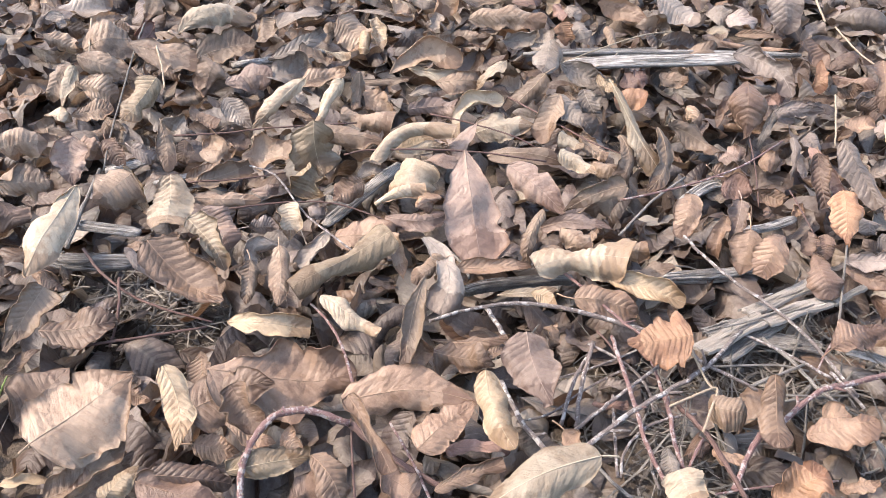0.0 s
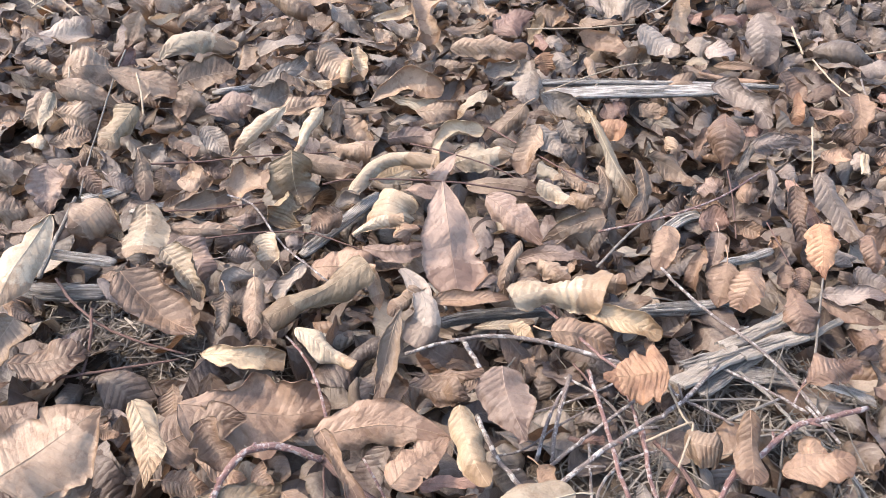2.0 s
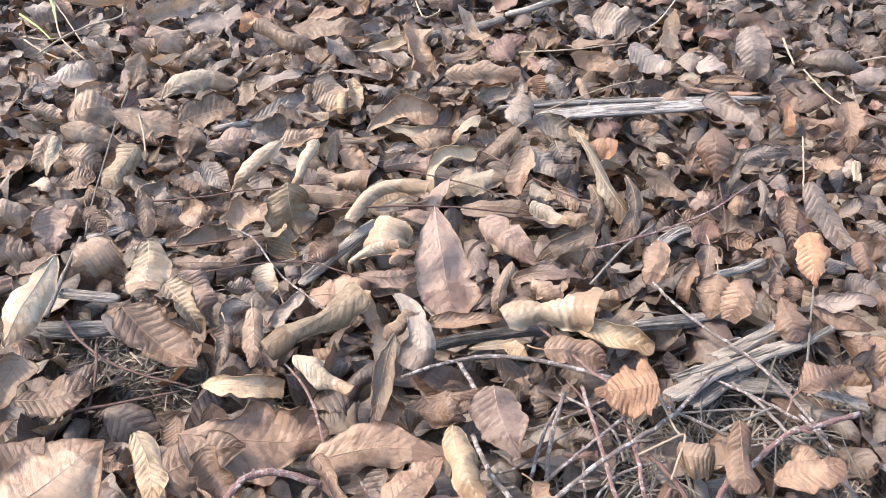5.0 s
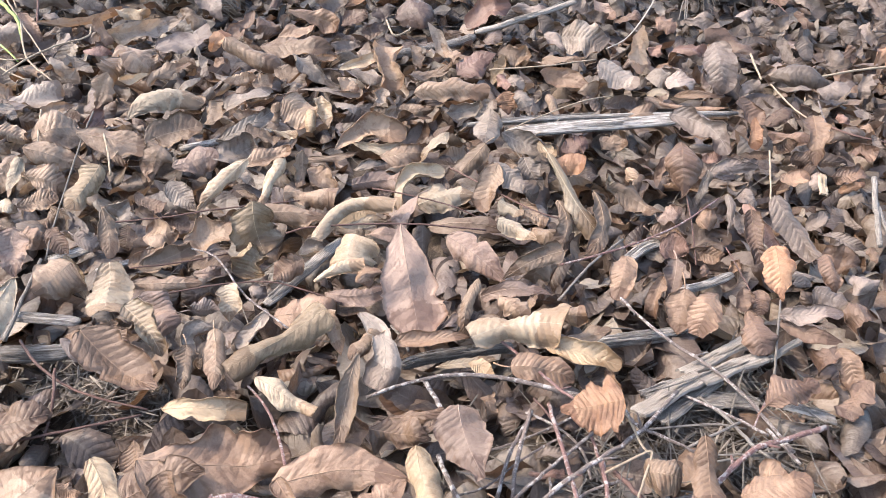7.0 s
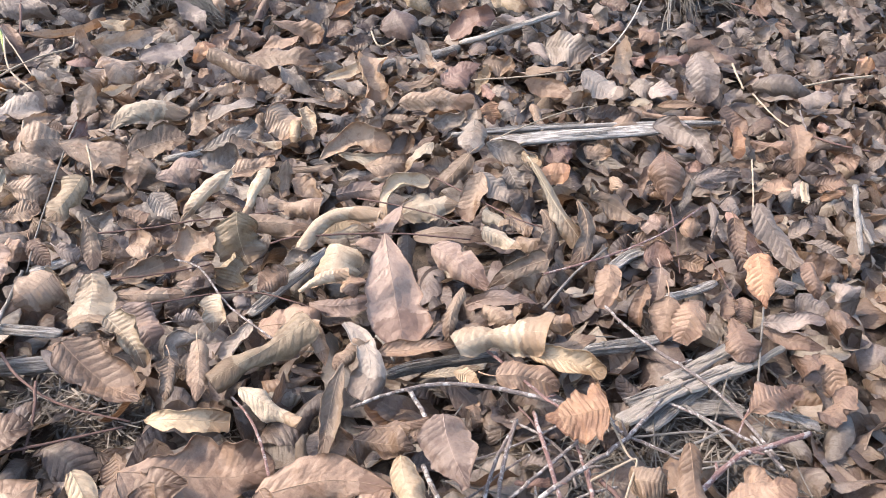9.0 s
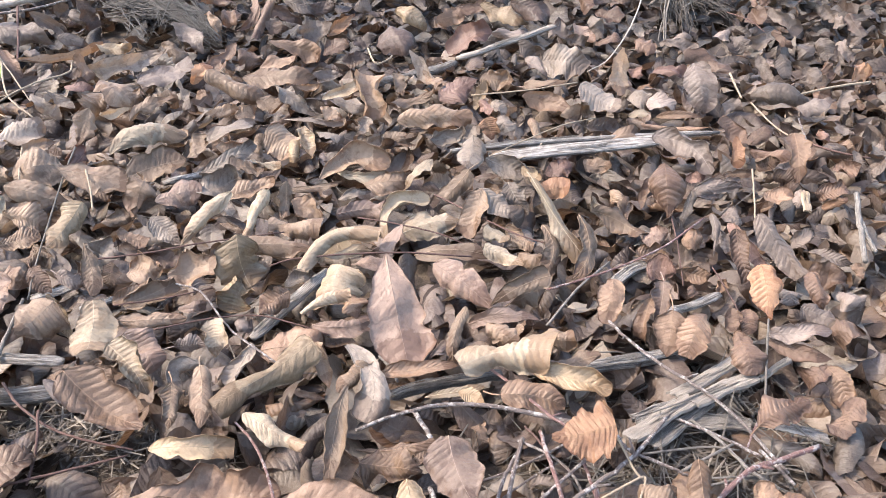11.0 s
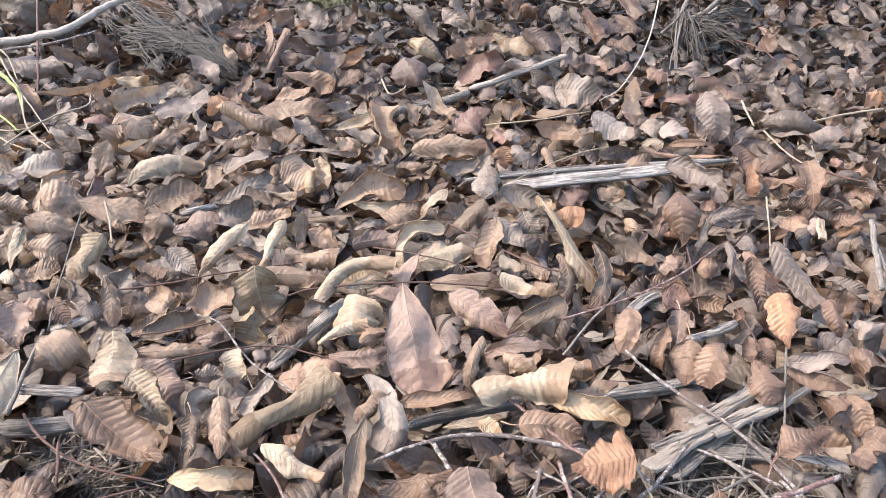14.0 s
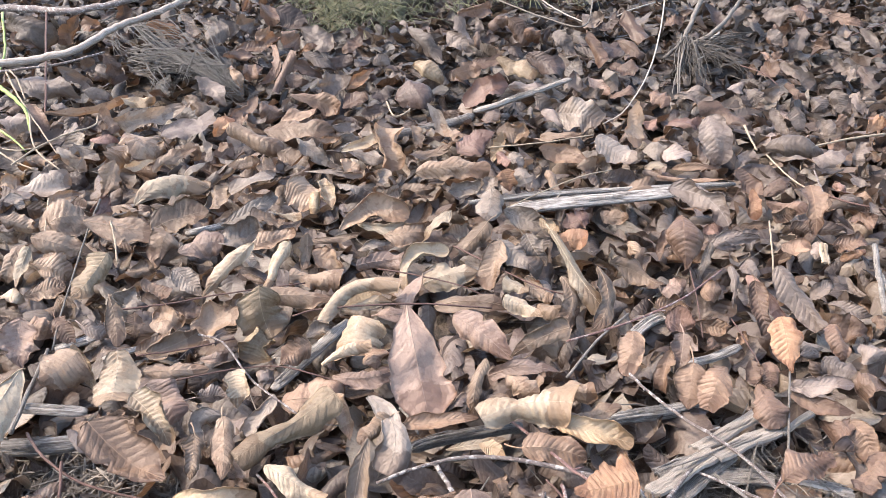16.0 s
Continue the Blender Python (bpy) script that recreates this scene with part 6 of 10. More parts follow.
leaf(-0.085, 0.966, 0.036, 51, 27, -20, 0.037, 0.015, 70, 57, "t", 3425, bend=-17.5, hook=14, bow=0.043, twist=-9, rib=0.3, ruffle=0.09, shape=7, slant=6, cone=-0.12, crease=0.9, roll=1.8, stalk=0.009)
leaf(-0.103, 0.928, 0.041, 42, -0, 6, 0.061, 0.021, -96, -70, "s", 467, bend=14, hook=8, bow=0.035, rib=0.32, ruffle=0.13, shape=9, slant=4, cone=-0.02, crease=0.9)
leaf(-0.204, 0.949, 0.038, 46, 8, 4, 0.113, 0.044, -96, -96, "t", 6214, bow=0.047, twist=-15, rib=0.3, ruffle=0.19, shape=7, slant=-2, cone=-0.25, crease=0.9)
leaf(-0.226, 0.876, 0.065, 7, 48, -67, 0.064, 0.071, -76, -57, "y", 1550, hook=-16, bow=-0.068, twist=9, rib=0.08, ruffle=0.08, shape=2, slant=-5, cone=0.02, crease=0.9)
leaf(-0.164, 0.895, 0.023, 51, -10, 24, 0.043, 0.022, 91, 44, "g", 338, bow=0.057, twist=55, rib=0.08, ruffle=0.24, shape=10, cone=-0.3, crease=1.2)
leaf(-0.109, 0.836, 0.057, -2, 34, -96, 0.053, 0.083, -83, -83, "s", 5891, bow=-0.064, twist=-15, rib=0.22, ruffle=0.05, shape=5, cone=0.24, crease=0.9)
leaf(-0.120, 0.796, 0.059, 40, -13, 21, 0.064, 0.023, -115, -109, "s", 624, bend=28, hook=8, bow=0.062, rib=0.4, ruffle=0.08, shape=5, cone=-0.57, crease=0.45)
leaf(-0.070, 0.922, 0.031, 34, -3, 9, 0.064, 0.023, -59, 42, "p", 8998, bend=70, hook=-60, bow=-0.056, twist=55, rib=0.16, ruffle=0.19, shape=3, slant=-12, cone=-0.17, crease=1.2)
leaf(-0.057, 0.948, 0.044, -35, 34, -140, 0.078, 0.031, 44, -117, "p", 1099, bend=90, hook=-110, bow=0.024, twist=-55, rib=0.16, ruffle=0.12, shape=2, slant=-5, cone=0.45, crease=0.6, stalk=0.020)
leaf(0.008, 0.989, 0.041, 40, -7, 6, 0.085, 0.044, -70, -70, "s", 6610, bend=28, hook=-10, bow=0.053, twist=-15, rib=0.2, ruffle=0.19, shape=7, slant=-6, cone=0.5, crease=0.9)
leaf(-0.015, 1.144, 0.040, -25, 32, -143, 0.076, 0.038, 78, -42, "s", 8242, bend=70, hook=-30, bow=-0.014, twist=55, rib=0.25, ruffle=0.24, shape=2, slant=-10, cone=0.61, crease=1.2)
leaf(0.067, 1.142, 0.071, -6, 36, -103, 0.062, 0.049, -38, -44, "g", 5571, bend=-17.5, hook=-20, bow=0.008, rib=0.16, ruffle=0.13, shape=10, slant=-12, cone=-0.31, crease=0.9)
leaf(0.051, 1.123, 0.030, 7, 35, -79, 0.042, 0.028, 55, 48, "t", 3342, bend=-70, hook=-110, bow=0.017, twist=30, rib=0.16, ruffle=0.18, shape=2, slant=19, cone=-0.11, crease=1.2)
leaf(0.035, 1.075, 0.045, -32, 27, -144, 0.079, 0.032, -83, -57, "t", 4172, bend=-17.5, bow=0.006, rib=0.16, ruffle=0.1, shape=2, slant=-4, cone=-0.2, crease=0.9, roll=1.3, stalk=0.017)
leaf(0.133, 1.149, 0.045, 57, 12, -15, 0.089, 0.046, 96, 57, "g", 1808, bow=-0.053, rib=0.35, ruffle=0.14, shape=2, slant=-6, cone=0.32, crease=0.9)
leaf(0.158, 1.130, 0.040, 37, 23, -33, 0.036, 0.021, 44, 44, "y", 5837, bend=-17.5, hook=16, bow=-0.025, twist=9, rib=0.16, ruffle=0.19, shape=1, slant=-8, cone=-0.01, crease=0.9, roll=1.3)
leaf(0.186, 1.072, 0.043, 52, -11, -2, 0.049, 0.032, -44, -31, "o", 3505, hook=28, bow=0.056, twist=-15, rib=0.24, ruffle=0.09, shape=6, slant=-4, cone=-0.42, crease=0.9, roll=1.3)
leaf(0.206, 1.166, 0.028, 36, -18, 8, 0.039, 0.029, 63, -28, "r", 1424, bend=-70, hook=-30, bow=0.002, twist=-30, rib=0.32, ruffle=0.25, shape=3, slant=9, cone=0.51, crease=1.2, roll=1.3)
leaf(0.269, 1.180, 0.026, 37, -3, -9, 0.052, 0.025, -36, -65, "t", 2621, bend=-70, hook=60, bow=-0.015, rib=0.16, ruffle=0.13, shape=9, slant=11, cone=0.17, crease=1.2)
leaf(0.168, 0.939, 0.078, 31, 40, -50, 0.123, 0.021, -96, -57, "s", 3602, bend=14, hook=-16, bow=-0.019, twist=9, rib=0.16, ruffle=0.13, shape=3, slant=-2, cone=-0.37, crease=0.9, stalk=0.010)
leaf(0.111, 1.109, 0.023, 29, 11, -25, 0.035, 0.018, 77, 43, "t", 3453, hook=55, bow=0.005, twist=-55, rib=0.08, ruffle=0.23, shape=7, slant=-11, cone=0.16, crease=1.2)
leaf(0.131, 1.063, 0.039, 40, 41, -48, 0.060, 0.033, 44, 57, "g", 1447, bend=70, hook=60, bow=-0.053, twist=55, rib=0.24, ruffle=0.24, shape=9, cone=-0.61, crease=1.2, roll=1.3)
leaf(0.102, 1.040, 0.039, 36, 30, -32, 0.069, 0.034, -98, 52, "g", 885, bend=70, hook=-55, bow=0.047, rib=0.16, ruffle=0.26, shape=3, slant=-5, cone=-0.09, crease=1.2)
leaf(0.070, 0.995, 0.053, 2, 38, -104, 0.075, 0.039, 57, 96, "t", 442, bend=-17.5, hook=28, bow=-0.057, twist=15, rib=0.16, ruffle=0.1, shape=2, slant=-6, cone=0.58, crease=0.9)
leaf(0.091, 0.952, 0.047, 25, 15, -29, 0.038, 0.026, -83, -57, "s", 4967, bend=-17.5, bow=-0.004, twist=-9, rib=0.25, ruffle=0.14, cone=-0.14, crease=0.9)
leaf(0.118, 0.980, 0.025, 28, 36, -56, 0.042, 0.022, 106, -31, "t", 7001, bend=-70, hook=55, bow=0.029, twist=-30, rib=0.24, ruffle=0.12, shape=3, slant=8, cone=-0.56, crease=1.2, roll=1.8)
leaf(0.033, 0.918, 0.040, 39, 0, -3, 0.104, 0.034, -96, 56, "t", 1670, bend=38.5, hook=-16, bow=0.056, rib=0.16, ruffle=0.13, shape=4, slant=2, cone=0.01, crease=0.9)
leaf(0.096, 0.905, 0.043, 42, 17, -21, 0.056, 0.028, -96, -70, "s", 3005, bend=-17.5, hook=8, bow=0.025, twist=-15, rib=0.3, ruffle=0.11, shape=7, slant=-2, cone=0.4, crease=0.9)
leaf(0.136, 0.910, 0.030, 17, 17, -40, 0.060, 0.033, -81, -65, "t", 8825, bend=70, hook=30, bow=0.036, twist=-55, rib=0.4, ruffle=0.11, shape=3, slant=5, cone=-0.05, crease=1.2, roll=1.8)
leaf(0.146, 0.910, 0.048, -6, 30, -97, 0.072, 0.028, -96, 57, "t", 1734, bend=38.5, bow=0.2, twist=9, rib=0.16, ruffle=0.17, shape=3, slant=-2, cone=-0.41, crease=0.9)
leaf(0.123, 0.952, 0.037, 31, 13, -26, 0.039, 0.024, -70, -44, "t", 426, bow=-0.032, twist=15, rib=0.24, ruffle=0.16, shape=3, slant=-5, cone=0.41, crease=0.9)
leaf(0.041, 0.847, 0.040, 39, 23, -35, 0.095, 0.045, -44, -50, "p", 6158, bend=38.5, hook=28, bow=0.031, twist=15, rib=0.16, ruffle=0.13, shape=9, cone=-0.46, crease=0.9, roll=1.3)
leaf(0.109, 0.820, 0.052, -37, 20, -165, 0.085, 0.029, -83, 46, "t", 2676, bend=38.5, bow=-0.036, rib=0.16, ruffle=0.19, shape=7, slant=-4, cone=-0.02, crease=0.9, roll=1.8)
leaf(0.187, 0.909, 0.050, -9, 32, -104, 0.094, 0.031, -83, 70, "t", 8145, bend=14, hook=14, bow=0.2, twist=9, rib=0.2, ruffle=0.19, slant=2, cone=0.36, crease=0.9)
leaf(0.263, 1.000, 0.027, 56, 16, -32, 0.092, 0.041, -117, 61, "t", 5722, bend=-70, hook=30, bow=0.051, twist=-55, rib=0.2, ruffle=0.18, shape=2, slant=-4, cone=0.39, crease=0.6)
leaf(0.275, 1.085, 0.028, 8, -29, 40, 0.034, 0.029, -92, -30, "t", 4281, bend=90, hook=-30, bow=-0.032, twist=55, rib=0.24, ruffle=0.19, shape=1, slant=-18, cone=0.77, crease=1.2)
leaf(0.244, 1.059, 0.024, 37, 44, -58, 0.028, 0.018, -108, 33, "s", 3651, bend=-70, hook=-30, bow=0.024, twist=55, rib=0.24, ruffle=0.23, shape=7, slant=-8, cone=0.24, crease=1.2, roll=1.3)
leaf(0.329, 1.269, 0.030, 33, -14, 8, 0.088, 0.032, 35, 64, "t", 3171, bend=49, hook=-77, bow=0.03, twist=21, rib=0.2, ruffle=0.19, shape=3, slant=6.3, cone=-0.13, crease=1.2, stalk=0.012)
leaf(0.136, 1.301, 0.044, 25, 37, -62, 0.048, 0.039, -70, -44, "g", 8952, bend=14, bow=-0.037, twist=-9, rib=0.16, ruffle=0.19, shape=10, slant=13, cone=-0.39, crease=0.9)
leaf(0.106, 1.291, 0.042, 22, 50, -62, 0.037, 0.032, 44, 31, "o", 4598, bend=28, hook=-32, bow=0.049, twist=-15, rib=0.4, ruffle=0.18, shape=7, slant=-9, cone=0.18, crease=0.9, roll=1.3)
leaf(0.040, 1.296, 0.029, 54, -15, 8, 0.085, 0.028, 85, 38, "g", 5229, bend=-70, hook=55, bow=0.003, twist=55, rib=0.16, ruffle=0.18, slant=3, cone=-0.21, crease=1.2, roll=1.3)
leaf(0.076, 1.296, 0.029, 53, -28, 19, 0.050, 0.037, 24, 67, "g", 382, bend=-40, hook=60, bow=0.02, twist=-30, rib=0.4, ruffle=0.2, slant=-10, cone=0.54, crease=1.2, roll=1.8)
leaf(0.189, 1.292, 0.038, 14, 30, -58, 0.059, 0.022, -60, -82, "t", 8116, bend=90, hook=30, bow=-0.034, twist=-55, rib=0.4, ruffle=0.17, slant=5, cone=-0.35, crease=1.2)
leaf(0.393, 1.159, 0.051, 42, 22, -42, 0.112, 0.049, 109, 57, "m", 1783, bend=-17.5, hook=8, bow=0.15, twist=-9, rib=0.45, ruffle=0.2, shape=2, slant=-4, cone=-0.47, crease=0.9)
leaf(0.427, 1.312, 0.023, 39, -4, -14, 0.122, 0.015, -131, -60, "c", 9228, bend=-49, hook=-21, bow=-0.007, rib=0.3, ruffle=0.13, shape=9, cone=-0.82, crease=0.6)
leaf(0.411, 1.155, 0.028, 61, -6, -15, 0.066, 0.022, -150, -60, "a", 6503, bend=90, bow=0.033, twist=-55, rib=0.2, ruffle=0.23, shape=10, slant=4, cone=0.29, crease=0.6)
leaf(0.330, 1.023, 0.068, 12, 41, -96, 0.087, 0.071, -96, -96, "b", 8038, bend=14, hook=8, bow=0.025, rib=0.32, ruffle=0.05, shape=2, slant=3, cone=0.11, crease=0.9)
leaf(0.318, 1.072, 0.035, -5, 48, -119, 0.054, 0.022, 82, 44, "b", 5783, bend=90, hook=55, twist=30, rib=0.08, ruffle=0.12, shape=9, slant=5, cone=-0.79, crease=1.2)
leaf(0.408, 1.133, 0.023, 35, -19, 12, 0.031, 0.019, 62, -29, "r", 6738, bend=-70, hook=-55, twist=30, rib=0.32, ruffle=0.1, shape=2, slant=24, cone=0.77, crease=1.2, roll=1.3)
leaf(0.361, 1.015, 0.038, -10, 51, -123, 0.057, 0.016, -41, -69, "g", 8403, rib=0.24, ruffle=0.19, shape=10, cone=-0.53, crease=1.2, roll=1.3)
leaf(0.416, 1.053, 0.047, 48, -12, -9, 0.071, 0.024, 70, -44, "m", 4519, hook=-16, bow=0.067, twist=9, rib=0.4, ruffle=0.14, shape=9, slant=2, cone=0.02, crease=0.9)
leaf(0.448, 1.098, 0.029, 44, -24, 5, 0.042, 0.022, 41, 85, "m", 9522, bend=70, bow=0.011, twist=-30, rib=0.3, ruffle=0.14, shape=2, slant=5, cone=-0.08, crease=1.2)
leaf(0.504, 1.253, 0.037, 32, 17, -41, 0.067, 0.038, 57, 57, "b", 1758, bend=-17.5, bow=0.01, twist=15, rib=0.4, ruffle=0.1, shape=7, cone=0.22, crease=0.9, roll=1.8)
leaf(0.486, 1.173, 0.045, 14, 44, -92, 0.051, 0.022, 70, 57, "o", 394, bend=-17.5, hook=-16, bow=-0.048, rib=0.16, ruffle=0.2, shape=2, slant=-3, cone=-0.37, crease=0.9, roll=1.8)
leaf(0.541, 1.234, 0.046, 19, -26, 25, 0.056, 0.031, -44, -44, "b", 4438, bend=38.5, hook=-32, bow=0.005, rib=0.16, ruffle=0.19, shape=10, cone=-0.58, crease=0.9)
leaf(0.549, 1.196, 0.027, 46, -2, -22, 0.064, 0.028, -72, -29, "b", 6939, bend=-70, hook=-55, bow=-0.027, rib=0.24, ruffle=0.11, shape=1, slant=5, cone=0.11, crease=1.2, roll=1.3)
leaf(0.529, 1.163, 0.033, 52, -24, -9, 0.037, 0.027, 93, -30, "c", 5574, bend=40, hook=55, bow=-0.069, rib=0.4, ruffle=0.1, shape=7, slant=18, cone=-0.55, crease=1.2, roll=1.8)
leaf(0.553, 1.122, 0.064, 13, 39, -97, 0.086, 0.037, 90, 64, "c", 2921, bend=14, bow=0.015, rib=0.16, ruffle=0.13, shape=4, slant=-3, cone=0.31, crease=0.9, roll=1.3)
leaf(0.535, 1.106, 0.028, 62, 13, -37, 0.036, 0.028, -101, -49, "b", 2965, hook=-30, bow=0.061, twist=-55, rib=0.16, ruffle=0.24, shape=3, slant=14, cone=0.71, crease=1.2)
leaf(0.515, 1.071, 0.020, 13, -10, -9, 0.048, 0.030, 56, 62, "c", 716, bend=-70, hook=-110, bow=0.027, rib=0.4, ruffle=0.18, shape=1, slant=-6, cone=0.62, crease=1.2, roll=1.3)
leaf(0.533, 1.044, 0.031, 37, 42, -88, 0.033, 0.018, 56, -56, "m", 8524, bend=70, hook=-110, bow=-0.008, twist=-55, rib=0.24, ruffle=0.13, shape=7, slant=6, cone=0.66, crease=1.2)
leaf(0.476, 1.138, 0.024, 52, -11, -11, 0.045, 0.014, 74, 34, "c", 2619, bow=0.032, twist=-30, rib=0.24, ruffle=0.27, shape=1, slant=-4, cone=0.53, crease=1.2, roll=1.3)
leaf(0.660, 1.266, 0.024, 45, 20, -41, 0.031, 0.019, -73, -29, "r", 6901, bend=70, hook=55, bow=0.046, twist=-55, rib=0.4, ruffle=0.17, shape=9, slant=-17, cone=0.72, crease=1.2)
leaf(0.699, 1.280, 0.022, 39, 2, -31, 0.035, 0.018, 40, 60, "m", 9, bend=-40, bow=0.038, twist=55, rib=0.16, ruffle=0.16, shape=10, slant=8, cone=-0.34, crease=1.2, roll=1.3)
leaf(0.652, 1.212, 0.028, 41, 18, -49, 0.034, 0.023, -67, 34, "a", 4588, bend=90, bow=-0.033, twist=30, rib=0.08, ruffle=0.24, shape=10, slant=10, cone=0.14, crease=1.2, roll=1.3)
leaf(0.673, 1.203, 0.033, 38, 44, -77, 0.039, 0.019, 99, 49, "c", 875, bend=70, hook=30, bow=0.056, twist=-30, rib=0.16, ruffle=0.22, shape=9, cone=-0.54, crease=1.2)
leaf(0.674, 1.164, 0.028, 32, 38, -60, 0.034, 0.016, 73, 35, "m", 5788, bend=-70, hook=-30, bow=-0.04, twist=30, rib=0.24, ruffle=0.11, shape=3, slant=-5, cone=0.22, crease=1.2, roll=1.8)
leaf(0.643, 1.136, 0.025, 41, -28, -9, 0.043, 0.034, 24, 67, "b", 8044, bend=-70, bow=0.049, twist=55, rib=0.08, ruffle=0.21, shape=10, cone=0.3, crease=1.2, roll=1.3)
leaf(0.595, 1.069, 0.028, 47, -12, -16, 0.052, 0.026, 52, 39, "b", 2345, bend=40, hook=-60, bow=0.012, twist=-55, rib=0.24, ruffle=0.15, shape=7, slant=-6, cone=0.01, crease=1.2, roll=1.3)
leaf(0.580, 1.035, 0.031, 48, -26, -3, 0.040, 0.016, 73, -29, "o", 2813, bend=70, hook=-30, bow=-0.066, rib=0.4, ruffle=0.15, shape=9, cone=-0.53, crease=1.2, roll=1.8)
leaf(0.425, 0.993, 0.032, 39, 29, -48, 0.045, 0.030, -69, 32, "a", 5577, bend=90, hook=-55, bow=0.002, twist=30, rib=0.32, ruffle=0.28, shape=7, slant=-10, cone=-0.21, crease=1.2, roll=1.3)
leaf(0.404, 0.903, 0.050, 26, 25, -63, 0.074, 0.020, 109, -44, "r", 162, bend=11.2, hook=5.6, bow=0.028, twist=-6, rib=0.32, ruffle=0.1, shape=3, slant=-1.6, cone=-0.25, crease=0.9)
leaf(0.393, 0.877, 0.052, 20, 47, -79, 0.069, 0.029, 70, 70, "b", 6091, bend=14, hook=8, bow=-0.046, rib=0.24, ruffle=0.1, shape=3, slant=-6, cone=0.32, crease=0.9, roll=1.3, stalk=0.008)
leaf(0.440, 0.886, 0.058, 44, 31, -61, 0.092, 0.037, -96, -44, "a", 8581, hook=14, bow=0.006, twist=-15, rib=0.2, ruffle=0.13, shape=3, slant=4, cone=-0.41, crease=0.9)
leaf(0.375, 0.940, 0.044, 5, 36, -98, 0.060, 0.012, -57, -70, "m", 8189, bend=28, hook=8, bow=0.065, twist=-9, rib=0.24, ruffle=0.19, cone=0.28, crease=0.9)
leaf(0.392, 0.944, 0.030, 22, 43, -81, 0.038, 0.016, 50, -52, "m", 8233, bend=90, hook=110, bow=0.047, twist=-55, rib=0.08, ruffle=0.17, slant=14, cone=-0.28, crease=1.2)
leaf(0.307, 0.966, 0.028, 48, -24, 4, 0.037, 0.032, -64, -37, "p", 9486, bend=-70, hook=-30, bow=-0.022, twist=30, rib=0.08, ruffle=0.16, slant=24, cone=0.44, crease=1.2, roll=1.3)
leaf(0.299, 0.924, 0.027, 54, -13, -7, 0.059, 0.037, 46, 45, "c", 7765, bend=-70, hook=60, bow=-0.046, twist=30, rib=0.32, ruffle=0.21, shape=9, slant=-26, cone=-0.4, crease=1.2, stalk=0.017)
leaf(0.359, 0.955, 0.029, 36, -16, 1, 0.038, 0.030, 41, -77, "c", 2351, bend=40, hook=-110, bow=-0.031, twist=30, rib=0.4, ruffle=0.19, slant=10, cone=0.72, crease=1.2)
leaf(0.299, 0.887, 0.030, 56, -13, -8, 0.046, 0.036, 54, -37, "r", 6614, hook=60, bow=0.004, twist=55, rib=0.08, ruffle=0.12, shape=9, slant=-7, cone=0.28, crease=1.2)
leaf(0.337, 0.871, 0.025, 54, 5, -28, 0.052, 0.023, 50, 41, "c", 9116, bend=70, hook=110, bow=0.02, twist=-30, rib=0.32, ruffle=0.23, shape=3, cone=0.24, crease=1.2)
leaf(0.388, 0.789, 0.061, 13, 32, -93, 0.070, 0.037, -24, -24, "o", 5968, bend=14, bow=0.013, rib=0.32, ruffle=0.12, shape=7, jag=0.2, cone=-0.38, crease=0.9)
leaf(0.503, 0.950, 0.029, 19, -27, 17, 0.044, 0.021, 60, 41, "a", 9101, bend=40, hook=-55, bow=-0.021, rib=0.16, ruffle=0.18, shape=9, slant=-7, cone=0.17, crease=1.2)
leaf(0.519, 0.906, 0.027, 33, 6, -38, 0.061, 0.024, 59, 32, "a", 7879, bend=40, bow=-0.053, twist=55, rib=0.16, ruffle=0.18, shape=10, slant=-10, cone=0.74, crease=1.2, roll=1.3)
leaf(0.495, 0.851, 0.028, 44, 0, -31, 0.043, 0.031, 32, 66, "b", 1540, bend=90, hook=-60, bow=0.067, rib=0.16, ruffle=0.22, shape=1, slant=15, cone=0.59, crease=1.2, stalk=0.017)
leaf(0.542, 0.870, 0.026, 30, 33, -76, 0.022, 0.014, -74, -27, "c", 7918, rib=0.16, ruffle=0.2, shape=7, cone=0.4, crease=1.2, roll=1.8)
leaf(-0.458, 0.800, 0.048, -50, 19, -132, 0.055, 0.069, -90, -70, "t", 1735, bend=14, bow=0.027, twist=-9, rib=0.4, ruffle=0.14, shape=10, slant=13, cone=0.05, crease=0.9, roll=1.3)
leaf(-0.441, 0.820, 0.034, 13, 50, -45, 0.058, 0.018, 46, 56, "y", 9014, rib=0.08, ruffle=0.12, shape=3, cone=0.71, crease=1.2, roll=1.3)
leaf(-0.383, 0.771, 0.053, -4, 30, -83, 0.071, 0.051, -57, -57, "s", 2, bend=-17.5, hook=28, bow=0.025, rib=0.55, ruffle=0.05, shape=5, cone=-0.27, crease=0.9)
leaf(-0.373, 0.872, 0.028, 19, -7, 35, 0.048, 0.020, 60, -31, "t", 5662, hook=55, bow=-0.014, rib=0.08, ruffle=0.12, shape=10, cone=-0.47, crease=1.2, roll=1.3)
leaf(-0.341, 0.852, 0.041, 50, -8, 29, 0.068, 0.030, 44, 44, "t", 8221, bend=38.5, hook=16, bow=-0.034, twist=9, rib=0.16, ruffle=0.15, shape=3, slant=6, cone=-0.52, crease=0.9, roll=1.3)
leaf(-0.290, 0.843, 0.026, 45, 3, 14, 0.036, 0.014, -59, -42, "p", 2282, bend=70, bow=-0.056, twist=30, rib=0.32, ruffle=0.17, shape=3, slant=9, cone=-0.51, crease=1.2, roll=1.3)
